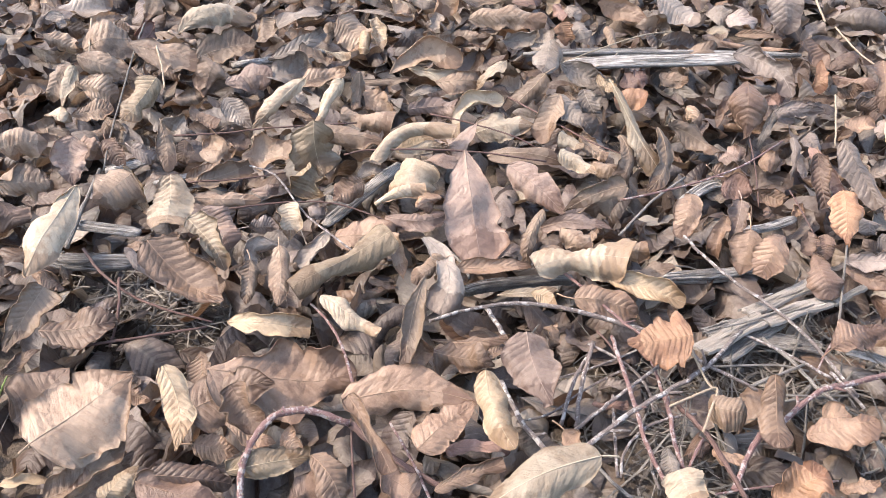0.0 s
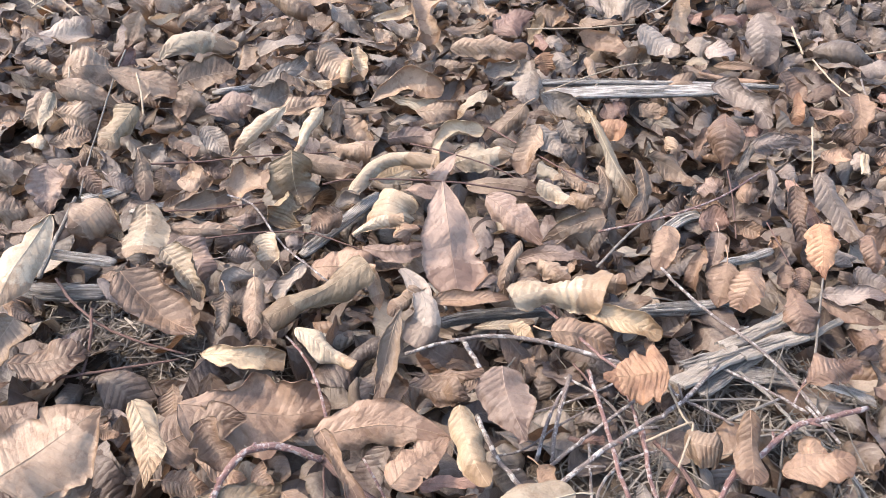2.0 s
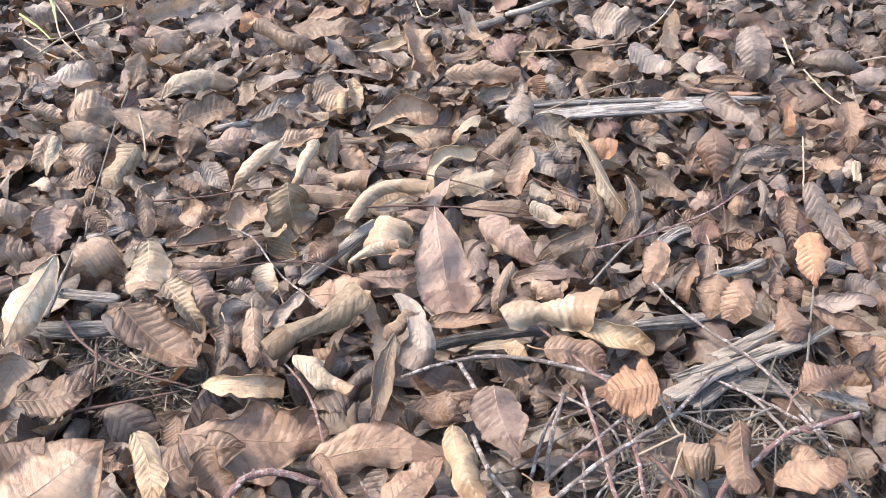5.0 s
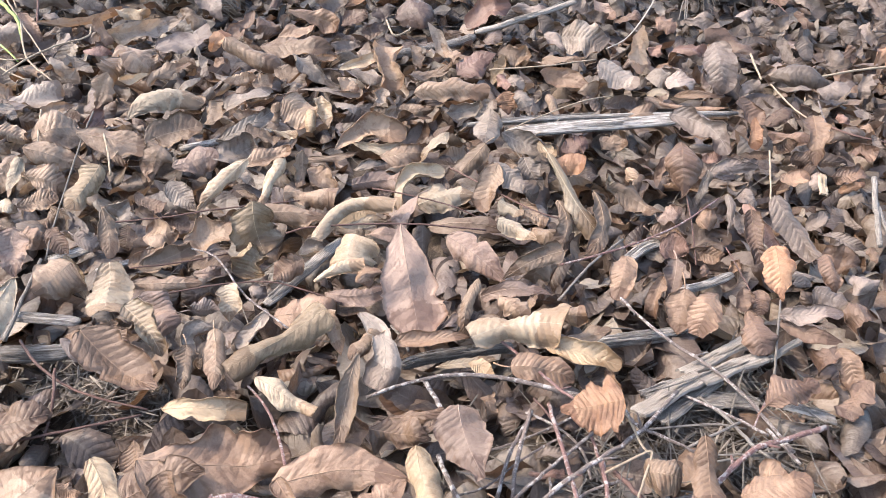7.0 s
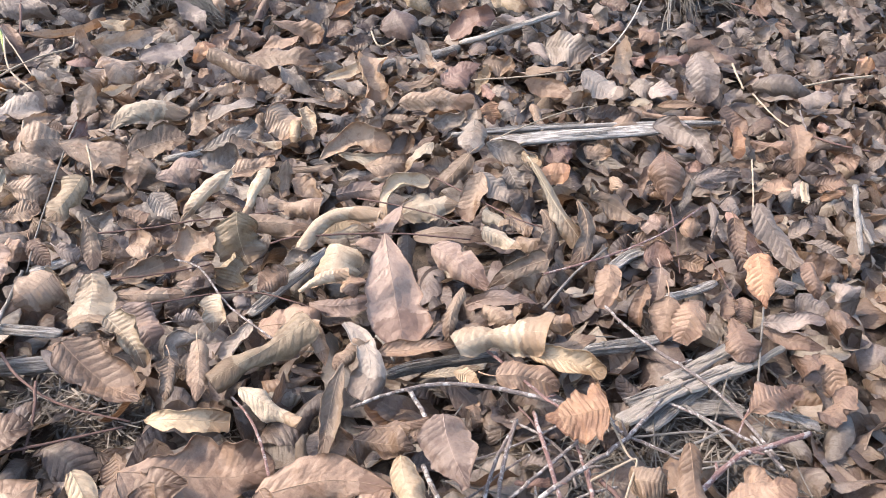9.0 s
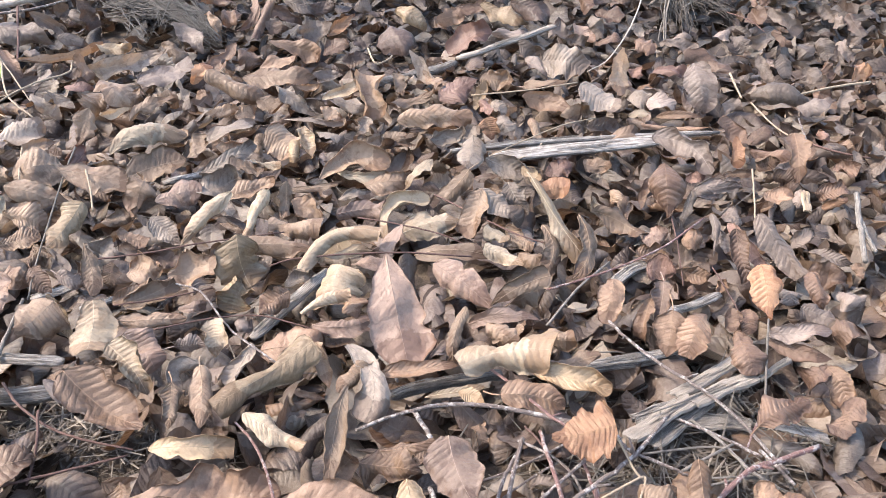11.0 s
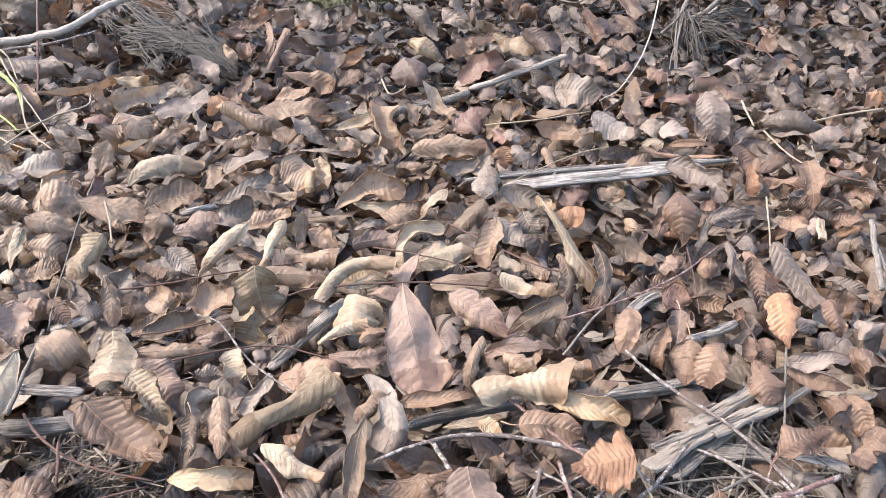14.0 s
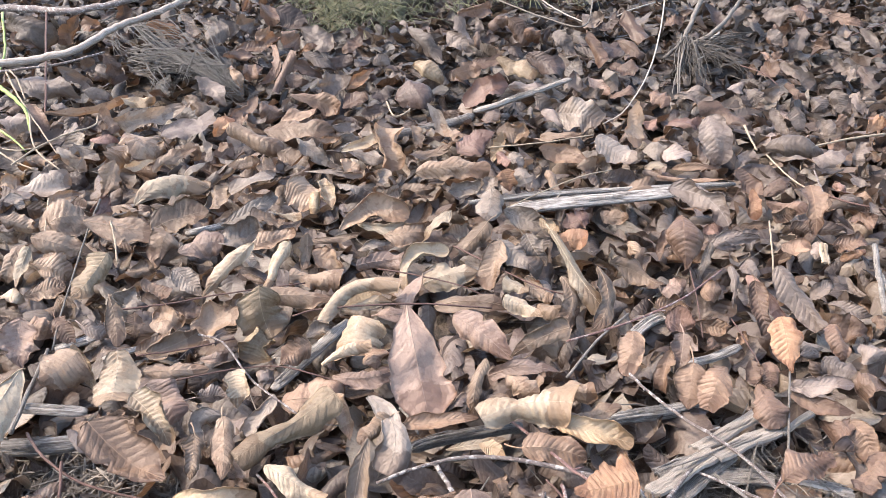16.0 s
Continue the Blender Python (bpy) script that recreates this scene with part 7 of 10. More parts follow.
leaf(-0.325, 0.800, 0.040, 44, 8, 12, 0.080, 0.024, -83, -57, "t", 8089, bend=14, bow=-0.01, rib=0.4, ruffle=0.12, shape=1, slant=1, cone=0.34, crease=0.9)
leaf(-0.316, 0.689, 0.063, 8, 28, -43, 0.076, 0.033, 96, 57, "s", 8065, bend=14, hook=-10, bow=0.043, twist=9, rib=0.55, ruffle=0.13, shape=4, slant=2, cone=0.03, crease=0.9)
leaf(-0.325, 0.749, 0.037, 18, 26, -39, 0.055, 0.046, -40, -54, "p", 7420, hook=-60, bow=0.045, twist=30, rib=0.2, ruffle=0.25, shape=3, cone=0.61, crease=1.2, roll=1.8)
leaf(-0.275, 0.767, 0.025, 58, 5, 15, 0.034, 0.022, -57, -57, "m", 9304, hook=60, bow=0.016, twist=-30, rib=0.2, ruffle=0.2, slant=-12, cone=0.27, crease=1.2, stalk=0.016)
leaf(-0.255, 0.698, 0.034, -38, 31, -120, 0.041, 0.025, -109, 70, "g", 5068, hook=-16, bow=-0.5, rib=0.25, ruffle=0.12, shape=10, slant=6, cone=0.22, crease=0.9)
leaf(-0.405, 0.722, 0.024, 33, 8, 21, 0.039, 0.018, -106, 45, "c", 4243, bend=40, hook=55, bow=0.043, rib=0.32, ruffle=0.19, shape=9, slant=-13, cone=0.49, crease=1.2)
leaf(-0.375, 0.721, 0.027, 22, 30, -52, 0.023, 0.017, 58, 75, "c", 5739, bend=40, bow=0.043, twist=55, rib=0.16, ruffle=0.24, shape=7, cone=0.14, crease=1.2)
leaf(-0.359, 0.723, 0.029, 17, 29, -39, 0.037, 0.025, 56, -56, "c", 2074, bend=-70, hook=-110, bow=-0.039, rib=0.2, ruffle=0.22, shape=7, cone=-0.22, crease=1.2)
leaf(-0.324, 0.637, 0.061, 14, 21, -28, 0.102, 0.052, 31, 38, "c", 4598, bend=-21, bow=-0.03, twist=15, rib=0.1, ruffle=0.05, shape=7, cone=-0.08, crease=0.9)
leaf(-0.378, 0.674, 0.035, 26, 35, -20, 0.065, 0.016, -133, -49, "m", 1361, bow=-0.012, rib=0.4, ruffle=0.23, shape=9, cone=-0.58, crease=0.6, roll=1.8)
leaf(-0.266, 0.652, 0.042, -15, 25, -86, 0.051, 0.023, -57, 57, "t", 6878, bend=14, bow=0.006, twist=15, rib=0.24, ruffle=0.18, shape=9, slant=-3, cone=0.42, crease=0.9, roll=1.3, stalk=0.012)
leaf(-0.270, 0.673, 0.034, 26, 15, -11, 0.035, 0.020, -57, -44, "t", 4594, bend=28, hook=16, bow=-0.01, rib=0.16, ruffle=0.17, shape=2, cone=0.33, crease=0.9, roll=1.8)
leaf(-0.232, 0.645, 0.059, -10, 25, -83, 0.067, 0.027, -83, -57, "t", 777, hook=-16, bow=0.043, twist=9, rib=0.35, ruffle=0.11, cone=0.2, crease=0.9, stalk=0.010)
leaf(-0.471, 0.672, 0.025, 48, 4, 31, 0.016, 0.018, -51, -50, "c", 6915, bend=90, hook=110, bow=0.008, twist=-55, rib=0.32, ruffle=0.21, shape=10, slant=26, cone=0.05, crease=1.2)
leaf(-0.234, 0.850, 0.031, -22, 32, -120, 0.041, 0.067, 109, 115, "y", 8288, hook=20, bow=-0.064, twist=25, rib=0.08, ruffle=0.08, shape=6, cone=-0.5, crease=0.6, stalk=0.017)
leaf(-0.183, 0.813, 0.049, -37, 14, -144, 0.043, 0.034, -109, 66, "c", 4914, bend=14, hook=-10, bow=-0.023, rib=0.32, ruffle=0.12, shape=4, cone=0.55, crease=0.9)
leaf(-0.100, 0.791, 0.040, 34, -2, 11, 0.076, 0.032, -96, 35, "p", 2160, bend=38.5, bow=-0.15, twist=9, rib=0.4, ruffle=0.15, shape=2, slant=-4, cone=0.23, crease=0.9)
leaf(-0.091, 0.817, 0.041, 5, 36, -76, 0.038, 0.035, -44, -44, "c", 6237, bend=14, bow=-0.001, twist=9, rib=0.24, ruffle=0.15, shape=10, slant=-5, cone=-0.1, crease=0.9)
leaf(-0.244, 0.759, 0.042, -10, 42, -78, 0.045, 0.029, 83, 70, "s", 7046, bend=38.5, hook=8, bow=0.042, twist=-9, rib=0.4, ruffle=0.09, shape=7, slant=9, cone=-0.2, crease=0.9, roll=1.8)
leaf(-0.154, 0.749, 0.035, 35, 2, 9, 0.077, 0.043, -44, -44, "c", 6927, bend=55, hook=-80, bow=-0.006, twist=25, rib=0.16, ruffle=0.06, shape=6, slant=-13, cone=-0.52, crease=1.2, roll=1.3)
leaf(-0.214, 0.721, 0.023, -7, 21, -118, 0.074, 0.020, 31, 78, "g", 1910, bend=-40, hook=110, bow=-0.006, twist=30, rib=0.1, ruffle=0.27, slant=4, cone=0.08, crease=1.2)
leaf(-0.169, 0.666, 0.066, -21, 12, -144, 0.119, 0.048, -115, -115, "y", 9042, bend=14, bow=0.001, rib=0.08, ruffle=0.09, shape=5, cone=0.48, crease=0.25)
leaf(-0.221, 0.804, 0.025, 40, 24, -10, 0.025, 0.017, 69, -38, "m", 4311, bend=90, bow=-0.067, twist=-55, rib=0.32, ruffle=0.1, shape=2, slant=-7, cone=0.68, crease=1.2)
leaf(-0.114, 0.695, 0.052, 3, 33, -71, 0.053, 0.022, 96, 70, "t", 4824, bend=28, hook=8, bow=0.008, rib=0.16, ruffle=0.1, shape=10, slant=5, cone=0.22, crease=0.9)
leaf(-0.081, 0.672, 0.053, -45, 21, -148, 0.043, 0.028, -96, -83, "t", 5683, bend=-17.5, hook=8, bow=0.005, twist=15, rib=0.16, ruffle=0.17, shape=1, slant=7, cone=-0.15, crease=0.9, stalk=0.011)
leaf(-0.078, 0.665, 0.053, 8, 27, -76, 0.087, 0.028, -76, 35, "g", 4628, bend=-17.5, hook=-10, bow=0.22, twist=-15, rib=0.32, ruffle=0.08, shape=3, slant=-5, cone=0.14, crease=0.9, roll=1.8)
leaf(-0.129, 0.678, 0.024, 34, 12, -6, 0.033, 0.009, 47, 44, "c", 2267, rib=0.08, ruffle=0.25, shape=7, cone=0.09, crease=1.2, roll=1.8)
leaf(-0.036, 0.767, 0.070, 5, 32, -78, 0.133, 0.073, -18, -21, "p", 6154, bow=-0.011, twist=-15, rib=0.25, ruffle=0.06, shape=8, cone=0.12, crease=0.9)
leaf(-0.011, 0.685, 0.052, 20, -2, 5, 0.083, 0.021, 96, 44, "c", 6027, bend=28, hook=-16, bow=-0.027, rib=0.16, ruffle=0.09, shape=4, slant=2, cone=-0.5, crease=0.9)
leaf(0.031, 0.724, 0.061, -2, 40, -109, 0.070, 0.017, -70, -44, "t", 7323, bend=28, hook=-16, bow=-0.061, twist=9, rib=0.16, ruffle=0.17, shape=3, cone=-0.56, crease=0.9)
leaf(0.086, 0.784, 0.034, 35, -3, -3, 0.089, 0.021, 70, 31, "p", 9849, bend=38.5, bow=0.059, twist=9, rib=0.32, ruffle=0.08, shape=4, slant=1, cone=-0.56, crease=0.9)
leaf(0.121, 0.830, 0.033, 53, -18, 10, 0.048, 0.040, 92, -39, "t", 727, bend=70, hook=30, bow=0.051, twist=-55, rib=0.16, ruffle=0.24, shape=7, slant=24, cone=-0.86, crease=1.2, stalk=0.017)
leaf(0.079, 0.743, 0.044, 36, 29, -41, 0.048, 0.039, -96, -83, "t", 2911, bend=38.5, hook=-16, bow=0.052, twist=9, rib=0.32, ruffle=0.15, shape=4, slant=3, cone=-0.45, crease=0.9)
leaf(0.103, 0.775, 0.027, 5, -29, 52, 0.025, 0.011, 43, 75, "t", 58, bend=40, hook=30, bow=-0.021, twist=55, rib=0.16, ruffle=0.19, shape=2, slant=10, cone=-0.7, crease=1.2, roll=1.8)
leaf(0.080, 0.683, 0.060, 39, -7, 2, 0.099, 0.052, -115, -83, "s", 8331, hook=14, bow=0.1, rib=0.5, ruffle=0.1, shape=5, cone=-0.19, crease=0.45)
leaf(0.050, 0.715, 0.041, -7, 24, -123, 0.037, 0.031, -57, -35, "t", 2175, bend=38.5, bow=0.018, rib=0.2, ruffle=0.13, shape=3, slant=-9, cone=-0.04, crease=0.9, roll=1.8)
leaf(0.143, 0.753, 0.027, 55, -3, -7, 0.047, 0.031, -81, -50, "t", 5439, hook=55, bow=0.011, twist=55, rib=0.2, ruffle=0.2, shape=2, slant=-6, cone=-0.41, crease=1.2, roll=1.3)
leaf(0.152, 0.703, 0.033, 25, -11, 5, 0.062, 0.027, -70, 35, "t", 3533, bend=14, hook=-10, bow=0.04, twist=-15, rib=0.16, ruffle=0.19, shape=1, slant=2, cone=-0.52, crease=0.9, roll=1.8)
leaf(0.143, 0.666, 0.049, 39, 5, -21, 0.092, 0.030, 90, 44, "y", 7869, bend=38.5, bow=-0.011, twist=9, rib=0.16, ruffle=0.14, shape=2, cone=0.46, crease=0.9)
leaf(0.104, 0.642, 0.040, 38, 2, -13, 0.070, 0.039, -44, 35, "c", 7016, hook=-20, bow=0.066, twist=-9, rib=0.16, ruffle=0.09, cone=-0.34, crease=0.9, roll=1.8, stalk=0.019)
leaf(0.178, 0.646, 0.030, 29, 24, -80, 0.038, 0.014, 58, 33, "o", 8382, bend=90, hook=-60, bow=-0.051, rib=0.32, ruffle=0.21, shape=1, cone=-0.3, crease=1.2)
leaf(0.206, 0.786, 0.058, -3, 33, -111, 0.058, 0.033, -24, -24, "c", 1295, bend=14, bow=0.043, twist=15, rib=0.08, ruffle=0.08, shape=1, cone=0.04, crease=0.9, roll=1.3)
leaf(0.024, 0.667, 0.034, 33, -6, 4, 0.065, 0.013, -70, 44, "s", 1457, bend=38.5, bow=-0.02, twist=-15, rib=0.16, ruffle=0.13, shape=2, slant=-1, cone=-0.58, crease=0.9, roll=1.8)
leaf(0.041, 0.654, 0.036, 27, 14, -24, 0.030, 0.016, -44, 44, "y", 7897, bend=-17.5, hook=28, bow=0.068, twist=-9, rib=0.16, ruffle=0.16, shape=10, slant=8, cone=-0.2, crease=0.9, roll=1.8)
leaf(0.270, 0.795, 0.044, -1, 36, -110, 0.059, 0.027, 70, 44, "p", 9886, bend=28, hook=8, bow=0.021, rib=0.16, ruffle=0.16, shape=9, slant=-7, cone=0.22, crease=0.9, stalk=0.014)
leaf(0.250, 0.776, 0.037, 3, 27, -116, 0.058, 0.023, 82, 36, "c", 6712, bend=40, hook=-55, bow=-0.041, twist=30, rib=0.2, ruffle=0.27, shape=2, slant=-10, cone=-0.46, crease=1.2)
leaf(0.288, 0.718, 0.062, -6, 26, -126, 0.063, 0.038, -28, -21, "c", 2465, bend=38.5, bow=-0.011, twist=-9, rib=0.08, ruffle=0.11, shape=8, cone=-0.55, crease=0.9, roll=1.3)
leaf(0.266, 0.738, 0.044, 7, 37, -109, 0.054, 0.038, -44, 35, "c", 3463, hook=-20, bow=0.009, twist=-15, rib=0.16, ruffle=0.2, shape=9, cone=-0.09, crease=0.9, stalk=0.020)
leaf(0.324, 0.836, 0.028, 23, 19, -43, 0.018, 0.028, -59, 43, "b", 8783, hook=60, bow=-0.024, rib=0.4, ruffle=0.13, shape=9, slant=-9, cone=0.16, crease=1.2)
leaf(0.364, 0.856, 0.022, 33, -33, 12, 0.024, 0.017, 41, 50, "c", 2856, bend=-70, hook=60, bow=-0.057, twist=-30, rib=0.16, ruffle=0.19, shape=10, slant=9, cone=-0.77, crease=1.2)
leaf(0.347, 0.766, 0.036, 4, 27, -90, 0.034, 0.024, 96, 44, "b", 738, bend=-17.5, hook=8, bow=0.04, twist=15, rib=0.16, ruffle=0.08, shape=2, slant=-7, cone=0.15, crease=0.9)
leaf(0.361, 0.760, 0.039, 15, 37, -94, 0.031, 0.023, -44, 44, "b", 3614, bend=28, hook=-20, bow=0.045, rib=0.16, ruffle=0.1, shape=1, slant=-10, cone=-0.08, crease=0.9)
leaf(0.332, 0.692, 0.055, 19, 33, -77, 0.056, 0.036, -70, -57, "b", 6840, bend=38.5, bow=0.007, twist=-15, rib=0.24, ruffle=0.18, shape=1, slant=-3, cone=-0.32, crease=0.9)
leaf(0.432, 0.811, 0.032, 11, 27, -90, 0.038, 0.025, -54, -59, "m", 6033, bend=90, hook=-60, twist=55, rib=0.24, ruffle=0.14, shape=1, slant=-9, cone=-0.87, crease=1.2, roll=1.3)
leaf(0.468, 0.822, 0.038, 21, 38, -86, 0.058, 0.031, -89, -32, "b", 9264, bend=90, bow=-0.007, twist=30, rib=0.4, ruffle=0.13, shape=10, slant=11, cone=0.26, crease=1.2)
leaf(0.505, 0.808, 0.032, 37, 17, -49, 0.043, 0.030, -97, -64, "m", 457, bend=40, hook=-30, bow=-0.017, twist=55, rib=0.25, ruffle=0.27, slant=-8, cone=-0.5, crease=1.2)
leaf(0.454, 0.784, 0.027, 40, 5, -35, 0.041, 0.040, -135, -30, "m", 6940, hook=30, bow=0.016, twist=-30, rib=0.24, ruffle=0.21, shape=10, cone=-0.65, crease=0.6, roll=1.3)
leaf(0.405, 0.726, 0.050, 31, -11, -10, 0.068, 0.022, 90, 44, "m", 6869, bend=28, hook=-16, bow=-0.026, twist=9, rib=0.25, ruffle=0.18, shape=1, slant=5, cone=0.29, crease=0.9, roll=1.3)
leaf(0.405, 0.714, 0.035, 40, 1, -32, 0.066, 0.021, 70, 57, "b", 8187, hook=-10, bow=-0.055, twist=-15, rib=0.16, ruffle=0.17, shape=7, slant=-4, cone=0.09, crease=0.9, roll=1.3)
leaf(0.472, 0.745, 0.029, 40, -17, -3, 0.039, 0.038, -63, 62, "b", 6824, bend=40, bow=0.051, twist=-30, rib=0.4, ruffle=0.18, shape=9, slant=17, cone=-0.88, crease=1.2)
leaf(0.408, 0.678, 0.028, -5, 28, -157, 0.037, 0.028, 80, 30, "b", 5595, hook=-30, bow=0.069, rib=0.32, ruffle=0.1, shape=2, slant=-7, cone=0.14, crease=1.2)
leaf(0.428, 0.663, 0.023, 16, 26, -74, 0.049, 0.030, 58, 33, "c", 9198, bend=-40, hook=110, bow=0.055, rib=0.4, ruffle=0.2, shape=9, slant=-7, cone=-0.27, crease=1.2, roll=1.3)
leaf(0.415, 0.614, 0.032, -7, 30, -138, 0.049, 0.028, -27, -74, "b", 2179, rib=0.4, ruffle=0.27, shape=3, cone=0.17, crease=1.2)
leaf(0.344, 0.604, 0.051, 28, -22, 15, 0.060, 0.038, -64, -50, "b", 9105, bend=28, bow=0.053, twist=15, rib=0.4, ruffle=0.07, shape=2, slant=-7, cone=0.52, crease=0.9, stalk=0.013)
leaf(-0.612, 0.905, 0.033, 57, 4, 28, 0.059, 0.048, -70, -74, "t", 659, hook=-30, bow=0.046, twist=-30, rib=0.25, ruffle=0.11, slant=-7, cone=-0.21, crease=1.2, roll=1.8)
leaf(-0.615, 0.967, 0.025, -43, 11, -138, 0.030, 0.021, -62, 39, "t", 8686, rib=0.4, ruffle=0.13, cone=0.11, crease=1.2, roll=1.8)
leaf(-0.567, 0.830, 0.036, 36, 5, 28, 0.073, 0.051, -54, -87, "t", 4706, bend=90, hook=-110, bow=-0.055, twist=-30, rib=0.15, ruffle=0.19, shape=10, slant=12, cone=0.32, crease=1.2)
leaf(-0.525, 0.852, 0.049, -8, 46, -80, 0.064, 0.042, 44, 44, "p", 6558, hook=-20, bow=-0.068, twist=15, rib=0.16, ruffle=0.17, shape=9, slant=10, cone=0.49, crease=0.9)
leaf(-0.485, 0.699, 0.068, -19, 21, -101, 0.126, 0.044, -63, -53, "s", 3730, bend=14, bow=0.01, rib=0.3, ruffle=0.09, shape=1, cone=0.31, crease=0.9)
leaf(-0.556, 0.752, 0.036, 10, 42, -39, 0.043, 0.041, -37, -64, "b", 1530, bend=-40, hook=-110, bow=-0.058, twist=55, rib=0.08, ruffle=0.12, shape=1, slant=25, cone=-0.27, crease=1.2, roll=1.3)
leaf(-0.481, 0.654, 0.026, 47, 29, -7, 0.035, 0.022, -110, 32, "c", 1843, bend=90, hook=55, bow=0.054, twist=-55, rib=0.32, ruffle=0.22, shape=2, slant=11, cone=-0.75, crease=1.2)
leaf(-0.469, 0.583, 0.044, -36, 28, -112, 0.073, 0.031, 57, 44, "t", 98, rib=0.25, ruffle=0.1, shape=7, cone=0.07, crease=0.9)
leaf(-0.417, 0.580, 0.038, 25, 6, 20, 0.069, 0.046, -57, 35, "c", 7152, bend=28, hook=-32, bow=-0.024, twist=-9, rib=0.16, ruffle=0.15, shape=1, slant=8, cone=0.25, crease=0.9, roll=1.3)
leaf(-0.461, 0.544, 0.023, 10, -7, 52, 0.042, 0.016, 78, -31, "c", 4133, hook=-55, bow=0.063, twist=-55, rib=0.24, ruffle=0.12, shape=9, slant=5, cone=-0.14, crease=1.2, roll=1.8)
leaf(-0.350, 0.446, 0.077, 12, -4, 51, 0.094, 0.079, -21, -60, "t", 8145, bend=1.05, bow=0.009, twist=-1.35, rib=0.2, ruffle=0.08, shape=7, cone=-0.18, crease=0.9, stalk=0.010)
leaf(-0.423, 0.503, 0.027, 37, -11, 63, 0.064, 0.057, -42, 59, "c", 8737, bend=-40, bow=-0.012, twist=-55, rib=0.16, ruffle=0.16, shape=9, slant=-17, cone=0.17, crease=1.2)
leaf(-0.345, 0.414, 0.042, 22, -6, 50, 0.074, 0.040, 115, 96, "t", 4306, bend=-17.5, hook=8, bow=-0.053, rib=0.16, ruffle=0.1, shape=1, slant=-3, cone=0.44, crease=0.45)
leaf(-0.398, 0.414, 0.026, 7, 10, 15, 0.045, 0.014, 137, 53, "y", 1701, bend=70, bow=-0.058, twist=-30, rib=0.32, ruffle=0.25, shape=10, slant=3, cone=-0.29, crease=0.6)
leaf(-0.332, 0.414, 0.033, 24, -11, 52, 0.059, 0.032, 44, 44, "c", 9942, bend=-17.5, hook=-20, bow=-0.023, rib=0.32, ruffle=0.14, shape=7, slant=5, cone=-0.06, crease=0.9, roll=1.8)
leaf(-0.311, 0.400, 0.046, 25, -8, 57, 0.037, 0.023, -44, -44, "y", 7977, bend=28, hook=16, bow=0.056, rib=0.16, ruffle=0.08, shape=7, slant=-3, cone=-0.19, crease=0.9)
leaf(-0.291, 0.469, 0.057, -2, 19, -68, 0.080, 0.028, -38, -38, "y", 9022, bow=0.1, twist=-9, rib=0.08, ruffle=0.07, shape=7, cone=-0.4, crease=0.9, roll=1.8)
leaf(-0.335, 0.505, 0.026, 35, 24, -6, 0.023, 0.014, -67, 34, "c", 1208, bend=40, hook=-55, bow=-0.011, twist=-30, rib=0.16, ruffle=0.27, shape=10, slant=16, cone=-0.06, crease=1.2)
leaf(-0.284, 0.540, 0.027, -3, 27, -71, 0.040, 0.019, 50, 77, "c", 7898, bow=-0.054, rib=0.5, ruffle=0.14, shape=10, slant=12, cone=-0.52, crease=1.2, roll=1.3)
leaf(-0.261, 0.410, 0.042, 28, 13, 6, 0.073, 0.027, -44, -50, "b", 5045, hook=-32, bow=0.012, rib=0.2, ruffle=0.13, shape=2, slant=-2, cone=0.53, crease=0.9)
leaf(-0.266, 0.396, 0.042, 21, 12, -8, 0.068, 0.034, -57, 35, "b", 304, bend=-17.5, hook=-32, bow=-0.005, twist=-15, rib=0.32, ruffle=0.15, shape=1, slant=5, cone=-0.28, crease=0.9)
leaf(-0.244, 0.488, 0.054, 25, -3, 28, 0.079, 0.048, -57, -50, "c", 4745, bend=28, bow=0.061, twist=15, rib=0.32, ruffle=0.07, shape=7, cone=-0.3, crease=0.9, roll=1.8)
leaf(-0.203, 0.529, 0.042, 17, 2, 10, 0.131, 0.068, 31, -46, "c", 6701, bend=14, bow=-0.044, twist=-15, rib=0.14, ruffle=0.22, shape=1, cone=0.08, crease=0.9, roll=1.3)
leaf(-0.226, 0.466, 0.063, 7, 26, -50, 0.049, 0.046, 115, 83, "c", 1593, bend=-17.5, bow=0.01, twist=15, rib=0.16, ruffle=0.09, cone=-0.29, crease=0.45)
leaf(-0.222, 0.465, 0.035, 26, 13, -15, 0.046, 0.022, -70, 35, "c", 7248, bend=14, hook=-10, bow=-0.039, twist=15, rib=0.16, ruffle=0.11, shape=4, slant=3, cone=0.38, crease=0.9)
leaf(-0.251, 0.454, 0.025, 16, 9, -1, 0.039, 0.027, 45, -56, "c", 9735, bend=-40, hook=-60, bow=-0.017, twist=55, rib=0.08, ruffle=0.15, shape=7, slant=-20, cone=-0.58, crease=1.2, roll=1.3, stalk=0.010)
leaf(-0.198, 0.427, 0.044, 35, 1, 17, 0.071, 0.024, -64, -44, "y", 5150, hook=-16, bow=0.013, rib=0.4, ruffle=0.1, slant=-2, cone=-0.17, crease=0.9, roll=1.8)
leaf(-0.087, 0.493, 0.053, 21, 0, 3, 0.119, 0.044, 31, -63, "c", 1117, bow=0.08, rib=0.15, ruffle=0.22, shape=7, cone=0.23, crease=0.9)
leaf(-0.117, 0.443, 0.071, 3, 22, -54, 0.075, 0.019, 96, 70, "c", 5357, bend=14, hook=8, bow=0.015, rib=0.2, ruffle=0.14, shape=3, slant=1, cone=-0.18, crease=0.9)
